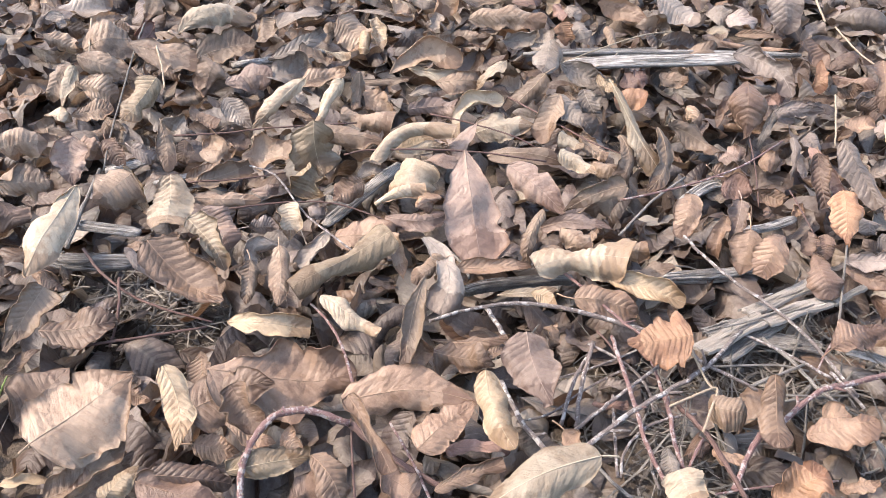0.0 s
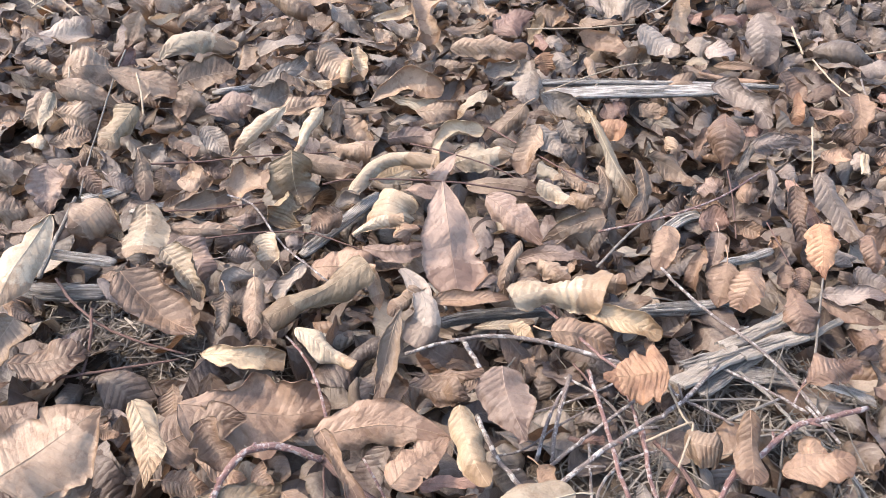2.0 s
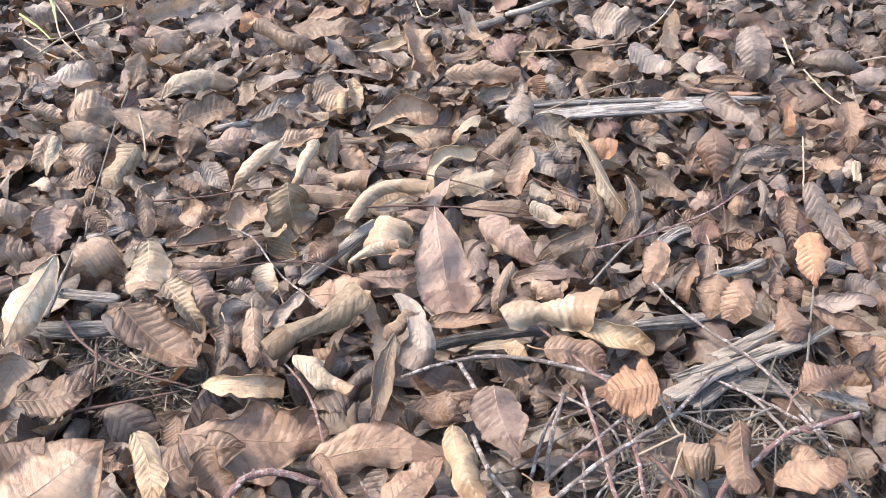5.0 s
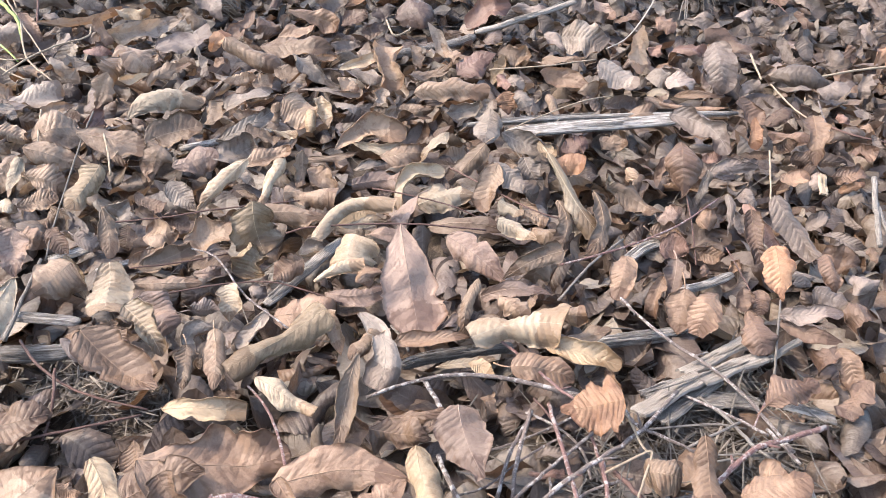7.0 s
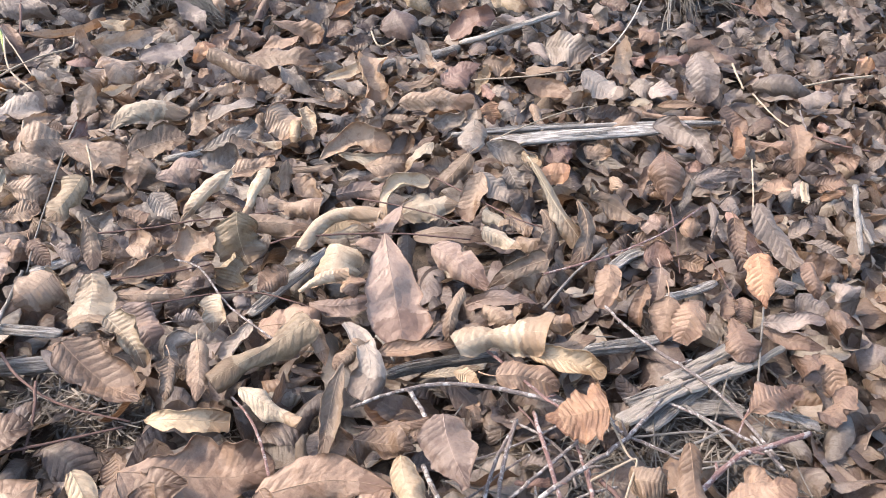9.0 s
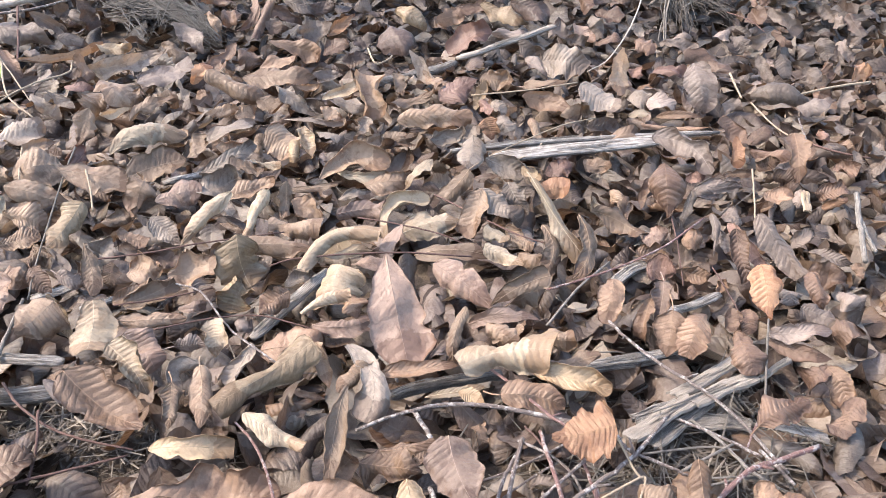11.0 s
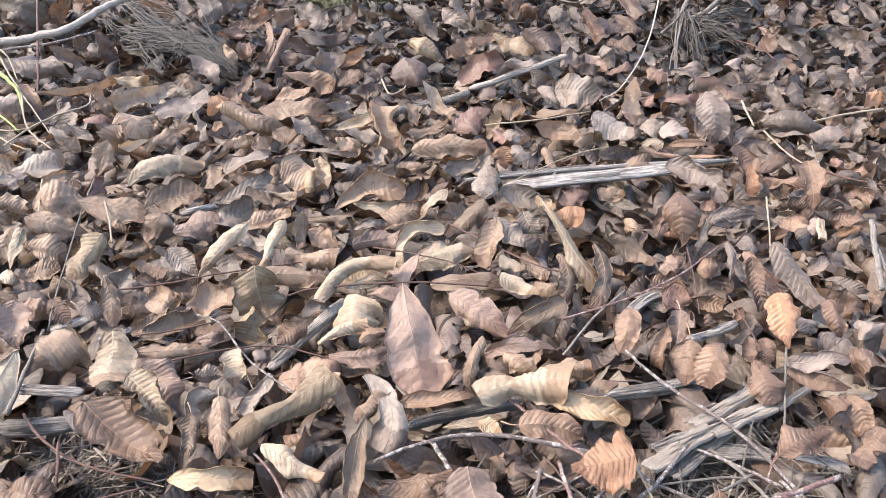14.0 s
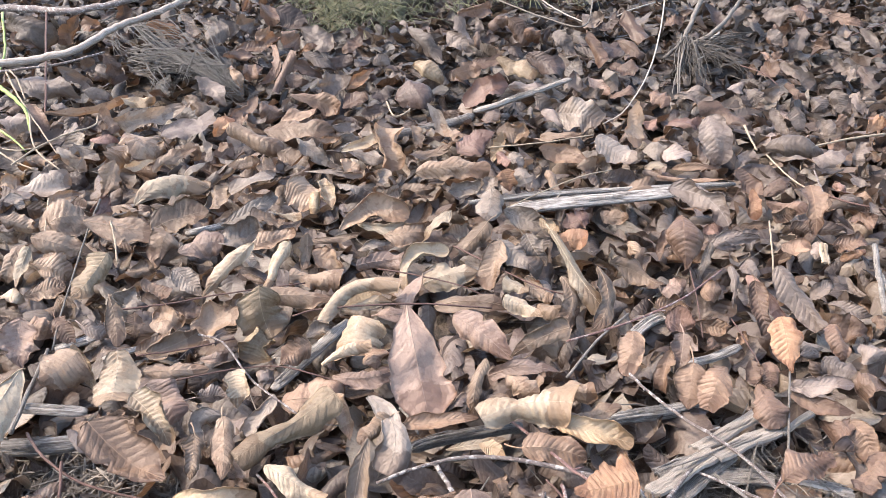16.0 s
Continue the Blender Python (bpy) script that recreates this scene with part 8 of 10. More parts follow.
leaf(-0.184, 0.446, 0.046, 27, 25, -35, 0.025, 0.020, 83, -70, "c", 8133, bend=38.5, hook=8, bow=0.061, rib=0.4, ruffle=0.1, shape=7, slant=-5, cone=0.37, crease=0.9, roll=1.3)
leaf(-0.148, 0.415, 0.039, 4, 27, -49, 0.060, 0.029, -42, -59, "c", 6799, bend=40, hook=-60, bow=0.065, rib=0.16, ruffle=0.12, shape=3, slant=-13, cone=0.44, crease=1.2, roll=1.8)
leaf(-0.162, 0.415, 0.025, 34, -5, 23, 0.037, 0.029, -51, -50, "b", 9507, bend=-70, bow=0.048, rib=0.32, ruffle=0.18, shape=10, slant=18, cone=0.49, crease=1.2, stalk=0.013)
leaf(-0.087, 0.426, 0.026, 39, 16, -29, 0.042, 0.029, -35, 66, "b", 3802, bend=-40, hook=60, bow=-0.044, twist=55, rib=0.16, ruffle=0.24, slant=-23, cone=0.04, crease=1.2)
leaf(-0.054, 0.470, 0.053, 7, -14, 43, 0.065, 0.034, -54, -44, "c", 5688, bend=28, hook=16, bow=0.022, twist=9, rib=0.4, ruffle=0.16, slant=-3, cone=-0.42, crease=0.9)
leaf(-0.090, 0.587, 0.059, -12, 27, -99, 0.094, 0.024, 70, 76, "t", 9721, bend=28, hook=-10, bow=-0.023, twist=15, rib=0.3, ruffle=0.17, shape=3, cone=0.15, crease=0.9, roll=1.8)
leaf(-0.083, 0.567, 0.038, 33, -25, 44, 0.035, 0.025, -57, -35, "c", 3843, bend=-17.5, hook=28, bow=-0.013, twist=9, rib=0.16, ruffle=0.09, shape=4, slant=-4, cone=0.23, crease=0.9, roll=1.3)
leaf(-0.154, 0.608, 0.045, 17, 17, -23, 0.070, 0.031, -102, -70, "s", 645, hook=14, bow=-0.01, rib=0.4, ruffle=0.19, shape=2, cone=0.45, crease=0.9)
leaf(-0.233, 0.593, 0.042, 32, 7, 4, 0.085, 0.025, 90, 44, "y", 5593, bend=38.5, bow=-0.002, rib=0.4, ruffle=0.11, shape=3, cone=0.46, crease=0.9, roll=1.8)
leaf(-0.036, 0.593, 0.035, 33, -3, 5, 0.075, 0.016, -90, -57, "c", 13, bend=-17.5, bow=-0.062, twist=-15, rib=0.5, ruffle=0.19, shape=3, slant=1, cone=-0.2, crease=0.9)
leaf(-0.040, 0.573, 0.029, 29, 6, -11, 0.057, 0.035, -59, -56, "c", 6723, bend=-40, hook=-60, bow=-0.027, twist=55, rib=0.2, ruffle=0.2, shape=9, cone=0.19, crease=1.2, roll=1.3)
leaf(-0.015, 0.579, 0.029, 23, -18, 24, 0.042, 0.014, -53, 60, "c", 7981, bend=90, bow=-0.037, twist=-30, rib=0.3, ruffle=0.18, shape=3, slant=7, cone=0.37, crease=1.2)
leaf(-0.009, 0.482, 0.061, 19, 25, -66, 0.073, 0.035, -80, -44, "y", 405, bend=-17.5, hook=14, bow=-0.069, twist=-15, rib=0.35, ruffle=0.07, shape=1, slant=5, cone=0.35, crease=0.9)
leaf(0.025, 0.525, 0.071, 9, 20, -72, 0.071, 0.048, -21, -28, "p", 8129, bend=38.5, bow=-0.054, rib=0.25, ruffle=0.09, shape=7, cone=-0.15, crease=0.9)
leaf(-0.022, 0.469, 0.029, 17, -5, 5, 0.067, 0.013, -35, -67, "r", 8503, bend=49, hook=-77, bow=-0.012, rib=0.24, ruffle=0.19, shape=3, slant=2.1, cone=-0.31, crease=1.2)
leaf(-0.033, 0.431, 0.035, 23, -10, 22, 0.063, 0.016, 70, -44, "c", 5946, bend=5.6, hook=3.2, bow=0.019, rib=0.32, ruffle=0.14, shape=3, slant=-0.8, cone=0.22, crease=0.9)
leaf(0.017, 0.404, 0.067, -15, 10, -155, 0.121, 0.044, -53, -46, "s", 1317, bend=28, bow=-0.034, twist=15, rib=0.15, ruffle=0.11, cone=0.51, crease=0.9, stalk=0.015)
leaf(0.058, 0.481, 0.024, 15, 14, -55, 0.026, 0.016, 73, -37, "c", 8673, rib=0.2, ruffle=0.25, shape=9, cone=-0.69, crease=1.2, roll=1.8, stalk=0.013)
leaf(0.140, 0.568, 0.068, -24, 10, -178, 0.059, 0.049, -24, -28, "o", 2693, bend=14, bow=0.002, twist=-9, rib=0.4, ruffle=0.05, shape=7, jag=0.25, cone=0.25, crease=0.9)
leaf(0.047, 0.608, 0.029, 29, 28, -75, 0.037, 0.017, -70, 47, "c", 6952, bend=90, hook=-30, bow=0.014, twist=-55, rib=0.4, ruffle=0.23, shape=9, slant=11, cone=-0.15, crease=1.2)
leaf(0.105, 0.552, 0.023, 14, -7, -5, 0.043, 0.016, 42, 76, "a", 6207, bend=90, hook=60, bow=-0.005, rib=0.08, ruffle=0.2, shape=1, slant=-3, cone=-0.37, crease=1.2, roll=1.3)
leaf(0.097, 0.527, 0.022, 25, -5, -5, 0.035, 0.009, -45, -56, "r", 6619, bend=-10.5, hook=16.5, bow=-0.004, twist=-4.5, rib=0.08, ruffle=0.16, shape=2, slant=-0.6, cone=-0.74, crease=1.2)
leaf(0.198, 0.508, 0.041, 41, -6, -19, 0.045, 0.039, -44, -38, "t", 5582, bend=38.5, hook=-32, bow=0.049, rib=0.16, ruffle=0.09, shape=5, cone=0.51, crease=0.9)
leaf(0.232, 0.496, 0.057, 12, 24, -96, 0.063, 0.029, -57, -57, "c", 3993, bend=-17.5, hook=-20, bow=-0.012, rib=0.12, ruffle=0.11, shape=2, slant=-5, cone=-0.17, crease=0.9)
leaf(0.142, 0.422, 0.047, 24, 16, -68, 0.030, 0.035, -38, -38, "s", 4758, bend=-17.5, hook=28, bow=-0.014, rib=0.08, ruffle=0.1, shape=5, cone=0.54, crease=0.9)
leaf(0.136, 0.454, 0.035, 6, 23, -85, 0.030, 0.016, -57, 35, "g", 5626, bend=14, hook=-32, bow=0.031, twist=-9, rib=0.16, ruffle=0.15, shape=1, slant=7, cone=0.18, crease=0.9)
leaf(0.167, 0.478, 0.025, 4, 4, -35, 0.025, 0.025, 67, 25, "b", 602, bend=40, hook=-55, bow=0.017, rib=0.32, ruffle=0.19, shape=9, slant=-10, cone=-0.22, crease=1.2, roll=1.3)
leaf(0.196, 0.469, 0.025, 33, -2, -23, 0.034, 0.014, -74, 44, "c", 3283, bend=90, hook=-30, bow=0.061, twist=55, rib=0.32, ruffle=0.13, shape=9, slant=13, cone=0.04, crease=1.2, roll=1.3)
leaf(0.232, 0.426, 0.053, 20, -30, 22, 0.049, 0.036, 76, 57, "o", 4050, bend=-17.5, hook=-16, bow=-0.03, rib=0.4, ruffle=0.09, shape=1, slant=-10, cone=-0.47, crease=0.9)
leaf(0.289, 0.489, 0.050, 16, -22, 4, 0.062, 0.044, -76, 46, "c", 7560, bend=14, hook=-10, bow=0.01, rib=0.32, ruffle=0.2, shape=2, slant=-5, cone=0.06, crease=0.9)
leaf(0.305, 0.527, 0.024, 24, -0, -34, 0.030, 0.022, 38, 53, "c", 5592, bend=40, hook=60, bow=-0.019, twist=-55, rib=0.08, ruffle=0.1, cone=-0.79, crease=1.2, roll=1.8)
leaf(0.299, 0.449, 0.025, 27, -24, 5, 0.034, 0.020, -70, 31, "c", 365, bend=40, bow=-0.026, twist=30, rib=0.24, ruffle=0.23, shape=10, cone=0.25, crease=1.2)
leaf(0.177, 0.578, 0.024, 24, -1, -20, 0.021, 0.022, 57, 34, "b", 3578, bend=70, hook=60, bow=0.034, twist=-55, rib=0.16, ruffle=0.22, shape=7, slant=26, cone=-0.63, crease=1.2)
build_spread()


# ---- twigs, stems and grass ----
grass_tuft = tagged(new("grass_tuft"), "sparse tuft of green and dry pale grass", "grass")
grass_tuft.location = (-0.95, 1.70, 0.0)
stem("dark_stem", [(-0.431, 0.567, 0.020), (-0.369, 0.579, 0.025), (-0.296, 0.596, 0.030)], 0.0017, 0.0012, DARKSTEM, "long dark bare stem lying on the litter", "stem", "thin dark stems", seed=1)
stem("dark_stem", [(-0.443, 0.940, 0.035), (-0.368, 0.944, 0.040), (-0.309, 0.952, 0.046), (-0.193, 0.979, 0.044)], 0.0014, 0.0010, DARKSTEM, "thin dark stem lying across curled leaves", "stem", "thin dark stems", seed=2)
stem("dark_stem", [(-0.201, 0.905, 0.040), (-0.162, 0.911, 0.046), (-0.045, 0.908, 0.052), (0.056, 0.904, 0.044)], 0.0014, 0.0011, DARKSTEM, "thin dark stem lying across curled leaves", "stem", "thin dark stems", seed=3)
stem("dark_stem", [(-0.096, 1.008, 0.046), (-0.048, 0.984, 0.050), (0.013, 0.954, 0.050), (0.050, 0.938, 0.040)], 0.0012, 0.0009, DARKSTEM, "thin dark stem lying across curled leaves", "stem", "thin dark stems", seed=4)
stem("dark_stem", [(0.011, 1.076, 0.040), (0.060, 1.006, 0.050), (0.124, 0.939, 0.050), (0.194, 0.918, 0.040)], 0.0013, 0.0009, DARKSTEM, "thin dark stem lying across curled leaves", "stem", "thin dark stems", seed=5)
stem("twig", [(0.144, 0.846, 0.030), (0.223, 0.868, 0.040), (0.303, 0.912, 0.045), (0.377, 0.987, 0.040)], 0.0016, 0.0013, CANE, "slender reddish twig resting on leaves", "twig", "bare twigs", twigs=((.5, .012), ), seed=6)
stem("twig", [(0.137, 0.789, 0.020), (0.181, 0.841, 0.034), (0.231, 0.897, 0.034)], 0.0018, 0.0015, SPLINTER, "pale dry peeled twig resting on leaves", "twig", "bare twigs", seed=7)
stem("twig", [(0.203, 0.772, 0.040), (0.216, 0.740, 0.040), (0.248, 0.693, 0.036), (0.276, 0.662, 0.034), (0.305, 0.616, 0.030), (0.331, 0.550, 0.024)], 0.0019, 0.0018, TWIG, "long bare grey-brown twig with knots", "twig", "bare twigs", twigs=((.2, .01), (.55, .014), ), seed=8)
stem("branchlet", [(0.039, 0.449, 0.024), (0.069, 0.472, 0.030), (0.107, 0.504, 0.036), (0.145, 0.530, 0.040), (0.188, 0.564, 0.040), (0.236, 0.621, 0.034)], 0.0026, 0.0022, TWIG, "stout forked dry twig with flaking bark", "twig", twigs=((.3, .02), (.6, .015), (.8, .02), ), seed=9)
stem("twig", [(0.052, 0.487, 0.020), (0.083, 0.512, 0.030), (0.111, 0.536, 0.034), (0.167, 0.587, 0.034), (0.183, 0.596, 0.030)], 0.0019, 0.0015, TWIG, "dry grey-brown twig over bare debris", "twig", "bare twigs", seed=10)
stem("twig", [(0.106, 0.609, 0.030), (0.111, 0.557, 0.034), (0.115, 0.515, 0.036), (0.120, 0.472, 0.034), (0.130, 0.441, 0.030), (0.136, 0.423, 0.026)], 0.0021, 0.0020, CANE, "reddish speckled twig over bare debris", "twig", "bare twigs", twigs=((.4, .012), ), seed=11)
stem("twig", [(0.148, 0.535, 0.030), (0.146, 0.496, 0.030), (0.148, 0.474, 0.026), (0.151, 0.457, 0.024)], 0.0022, 0.0019, CANE, "short reddish twig over bare debris", "twig", "bare twigs", seed=12)
stem("twig", [(0.158, 0.526, 0.026), (0.176, 0.491, 0.030), (0.187, 0.456, 0.030), (0.197, 0.427, 0.026)], 0.0024, 0.0023, DARKSTEM, "dark bare twig over bare debris", "twig", "bare twigs", seed=13)
stem("twig", [(0.177, 0.596, 0.036), (0.187, 0.576, 0.034), (0.212, 0.564, 0.030), (0.237, 0.550, 0.026)], 0.0021, 0.0015, TWIG, "short dry twig over bare debris", "twig", "bare twigs", seed=14)
stem("twig", [(0.263, 0.627, 0.020), (0.281, 0.593, 0.024), (0.296, 0.555, 0.026), (0.316, 0.532, 0.024)], 0.0018, 0.0018, SPLINTER, "pale peeled twig lying on debris", "twig", "bare twigs", seed=15)
stem("cane", [(0.188, 0.437, 0.026), (0.218, 0.486, 0.032), (0.241, 0.501, 0.038), (0.285, 0.537, 0.042), (0.316, 0.550, 0.040), (0.368, 0.573, 0.034)], 0.0023, 0.0023, CANE, "reddish prickly cane lying on debris", "cane", bumps=.3, twigs=((.3, .01), (.5, .01), (.7, .012), ), prickles=26, seed=16)
stem("straw", [(0.174, 0.594, 0.044), (0.184, 0.546, 0.042), (0.191, 0.533, 0.040)], 0.0011, 0.0011, STRAW, "thin pale dry straw stalk", "straw", "straw stalks", seed=17)
stem("straw", [(0.146, 0.520, 0.030), (0.171, 0.528, 0.040), (0.191, 0.534, 0.044), (0.182, 0.512, 0.040), (0.171, 0.489, 0.036)], 0.0012, 0.0011, STRAW, "thin kinked pale straw stalk", "straw", "straw stalks", seed=18)
stem("straw", [(0.191, 0.533, 0.042), (0.192, 0.519, 0.040), (0.197, 0.507, 0.034)], 0.0011, 0.0009, STRAW, "short pale straw stalk", "straw", "straw stalks", seed=19)
stem("twig", [(0.070, 0.480, 0.020), (0.082, 0.450, 0.022), (0.104, 0.423, 0.024)], 0.0015, 0.0015, SPLINTER, "pale speckled twig on debris", "twig", "bare twigs", seed=20)
stem("twig", [(-0.004, 0.551, 0.020), (0.011, 0.503, 0.026), (0.027, 0.473, 0.030), (0.035, 0.462, 0.028)], 0.0024, 0.0024, TWIG, "speckled grey twig between leaves", "twig", "bare twigs", twigs=((.6, .012), ), seed=21)
stem("twig", [(0.089, 0.610, 0.020), (0.070, 0.543, 0.024), (0.062, 0.499, 0.022)], 0.0024, 0.0019, TWIG, "grey twig over bare debris", "twig", "bare twigs", seed=22)
stem("twig", [(-0.077, 0.621, 0.028), (-0.047, 0.628, 0.036), (0.004, 0.640, 0.040), (0.056, 0.635, 0.042), (0.101, 0.623, 0.040), (0.146, 0.610, 0.036)], 0.0017, 0.0028, TWIG, "long curved grey-brown twig lying on leaves", "twig", "bare twigs", twigs=((.3, .008), (.6, .01), ), seed=23)
stem("twig", [(0.052, 0.717, 0.034), (0.087, 0.661, 0.040), (0.117, 0.617, 0.042), (0.135, 0.598, 0.040), (0.142, 0.568, 0.030), (0.148, 0.528, 0.024)], 0.0017, 0.0016, CANE, "thin reddish twig lying on leaves", "twig", "bare twigs", twigs=((.4, .012), ), seed=24)
stem("twig", [(-0.018, 0.648, 0.024), (-0.004, 0.612, 0.028), (0.004, 0.592, 0.022)], 0.0026, 0.0023, TWIG, "short grey stick between leaves", "twig", "bare twigs", seed=25)
stem("twig", [(-0.058, 0.743, 0.020), (-0.044, 0.719, 0.022), (-0.037, 0.700, 0.020)], 0.0017, 0.0016, SPLINTER, "short pale stick under leaves", "twig", "bare twigs", seed=26)
stem("twig", [(-0.199, 0.636, 0.030), (-0.173, 0.597, 0.040), (-0.153, 0.554, 0.046), (-0.137, 0.506, 0.044)], 0.0012, 0.0016, CANE, "flat reddish stalk leaning on a leaf", "twig", "bare twigs", seed=27)
stem("cane", [(-0.215, 0.391, 0.034), (-0.218, 0.418, 0.048), (-0.211, 0.440, 0.060), (-0.196, 0.460, 0.066), (-0.171, 0.468, 0.064), (-0.137, 0.468, 0.050)], 0.0025, 0.0029, CANE, "arching red prickly cane", "cane", bumps=.25, twigs=((.2, .006), (.35, .006), (.5, .007), (.65, .006), (.8, .006), ), prickles=26, seed=28)
stem("twig", [(-0.136, 0.470, 0.046), (-0.101, 0.448, 0.034), (-0.076, 0.436, 0.028), (-0.047, 0.423, 0.022)], 0.0033, 0.0022, DARKSTEM, "dark broken end of a cane", "twig", "bare twigs", bumps=.3, seed=29)
stem("dark_stem", [(-0.137, 0.478, 0.044), (-0.132, 0.444, 0.036), (-0.125, 0.405, 0.026)], 0.0010, 0.0011, DARKSTEM, "thin upright dark stem", "stem", "thin dark stems", seed=30)
stem("twig", [(-0.104, 0.484, 0.034), (-0.082, 0.445, 0.034), (-0.063, 0.409, 0.026)], 0.0011, 0.0013, CANE, "slender reddish twig on litter", "twig", "bare twigs", seed=31)
stem("straw", [(-0.565, 1.252, 0.050), (-0.553, 1.176, 0.050), (-0.535, 1.070, 0.044), (-0.510, 0.932, 0.036), (-0.495, 0.861, 0.030)], 0.0015, 0.0012, GREYSTRAW, "long thin pale dry straw stalk", "straw", "straw stalks", seed=32)
stem("straw", [(-0.493, 0.849, 0.040), (-0.491, 0.783, 0.030), (-0.488, 0.720, 0.020)], 0.0020, 0.0029, SPLINTER, "pale hollow dry stalk leaning on leaves", "straw", "straw stalks", seed=33)
stem("twig", [(-0.462, 0.708, 0.030), (-0.435, 0.677, 0.028), (-0.395, 0.647, 0.024), (-0.352, 0.626, 0.024), (-0.294, 0.607, 0.026)], 0.0017, 0.0012, DARKSTEM, "thin dark twig over bare debris", "twig", "bare twigs", seed=34)
stem("twig", [(-0.404, 0.658, 0.034), (-0.390, 0.610, 0.028), (-0.388, 0.574, 0.018)], 0.0017, 0.0014, DARKSTEM, "short dark twig over bare debris", "twig", "bare twigs", seed=35)
stem("twig", [(-0.316, 0.872, 0.040), (-0.274, 0.838, 0.050), (-0.228, 0.771, 0.046), (-0.189, 0.730, 0.046), (-0.142, 0.686, 0.044)], 0.0013, 0.0012, TWIG, "thin kinked twig with a pale knot", "twig", "bare twigs", twigs=((.2, .012), ), seed=36)
stem("dark_stem", [(-0.322, 0.787, 0.034), (-0.255, 0.800, 0.038), (-0.202, 0.800, 0.040), (-0.159, 0.784, 0.040), (-0.116, 0.772, 0.030)], 0.0011, 0.0009, DARKSTEM, "thin dark red stem across leaves", "stem", "thin dark stems", seed=37)
stem("dark_stem", [(-0.381, 0.835, 0.036), (-0.320, 0.844, 0.038), (-0.267, 0.865, 0.036)], 0.0010, 0.0010, DARKSTEM, "thin dark stem across leaves", "stem", "thin dark stems", seed=38)
stem("straw", [(0.085, 1.443, 0.040), (0.182, 1.448, 0.044), (0.287, 1.489, 0.040)], 0.0014, 0.0013, STRAW, "thin tan stalk across leaves", "straw", "straw stalks", seed=39)
stem("straw", [(0.101, 1.204, 0.036), (0.163, 1.250, 0.040), (0.234, 1.304, 0.040), (0.296, 1.349, 0.030)], 0.0012, 0.0011, STRAW, "thin tan stalk across leaves", "straw", "straw stalks", seed=40)
stem("straw", [(0.135, 1.184, 0.034), (0.168, 1.211, 0.036), (0.190, 1.248, 0.034)], 0.0012, 0.0012, STRAW, "short thin tan stalk", "straw", "straw stalks", seed=41)
stem("straw", [(0.638, 2.389, 0.090), (0.536, 2.025, 0.080), (0.455, 1.785, 0.060), (0.378, 1.643, 0.030), (0.324, 1.593, 0.020)], 0.0021, 0.0012, PALESTRAW, "pale thin bowed dry stalk standing in litter", "straw", "straw stalks", seed=42)
stem("straw", [(0.593, 1.557, 0.030), (0.582, 1.486, 0.030), (0.578, 1.429, 0.024)], 0.0024, 0.0018, STRAW, "short straw piece on curled leaves", "straw", "straw stalks", seed=43)
stem("straw", [(0.582, 1.394, 0.030), (0.585, 1.300, 0.032), (0.599, 1.248, 0.030)], 0.0017, 0.0013, STRAW, "thin tan stalk across leaves", "straw", "straw stalks", seed=44)
stem("dark_stem", [(0.635, 1.313, 0.034), (0.622, 1.258, 0.034), (0.614, 1.207, 0.030)], 0.0015, 0.0013, TWIG, "short thin stem on leaves", "stem", "thin dark stems", seed=45)
stem("dark_stem", [(0.614, 1.227, 0.032), (0.643, 1.187, 0.034), (0.692, 1.167, 0.030)], 0.0020, 0.0017, DARKSTEM, "dark stem across leaves", "stem", "thin dark stems", seed=46)
stem("straw", [(0.658, 1.404, 0.036), (0.740, 1.430, 0.040), (0.820, 1.450, 0.040)], 0.0019, 0.0024, STRAW, "tan stalk lying on leaves", "straw", "straw stalks", seed=47)
stem("straw", [(0.379, 0.749, 0.050), (0.361, 0.700, 0.044), (0.342, 0.647, 0.036), (0.329, 0.607, 0.024)], 0.0012, 0.0014, GREYSTRAW, "upright pale straw stalk under a leaf", "straw", "straw stalks", seed=48)
stem("dark_stem", [(0.357, 0.878, 0.034), (0.359, 0.833, 0.034), (0.363, 0.784, 0.030)], 0.0010, 0.0008, DARKSTEM, "thin dark stem among leaves", "stem", "thin dark stems", seed=49)
stem("dark_stem", [(0.342, 1.031, 0.034), (0.327, 0.929, 0.034), (0.314, 0.851, 0.026)], 0.0011, 0.0009, DARKSTEM, "thin dark stem among leaves", "stem", "thin dark stems", seed=50)
stem("straw", [(0.482, 1.105, 0.050), (0.465, 1.045, 0.044), (0.453, 0.997, 0.030)], 0.0014, 0.0012, STRAW, "upright thin pale dry stalk", "straw", "straw stalks", seed=51)
stem("straw", [(-0.657, 1.266, 0.046), (-0.639, 1.207, 0.040), (-0.623, 1.157, 0.034)], 0.0016, 0.0014, STRAW, "upright thin pale dry stalk", "straw", "straw stalks", seed=52)
stem("straw", [(-0.523, 1.174, 0.054), (-0.499, 1.120, 0.050), (-0.477, 1.060, 0.040)], 0.0015, 0.0014, STRAW, "upright thin tan stalk", "straw", "straw stalks", seed=53)
stem("branch", [(-1.028, 1.863, 0.100), (-0.929, 1.900, 0.100), (-0.840, 1.947, 0.110), (-0.799, 2.090, 0.120), (-0.744, 2.176, 0.125), (-0.687, 2.320, 0.130), (-0.643, 2.499, 0.136)], 0.0088, 0.0071, BRANCH, "smooth pale bare branch low over the litter", "branch", bumps=.12, twigs=((.55, .012), (.3, .01), ), seed=54)
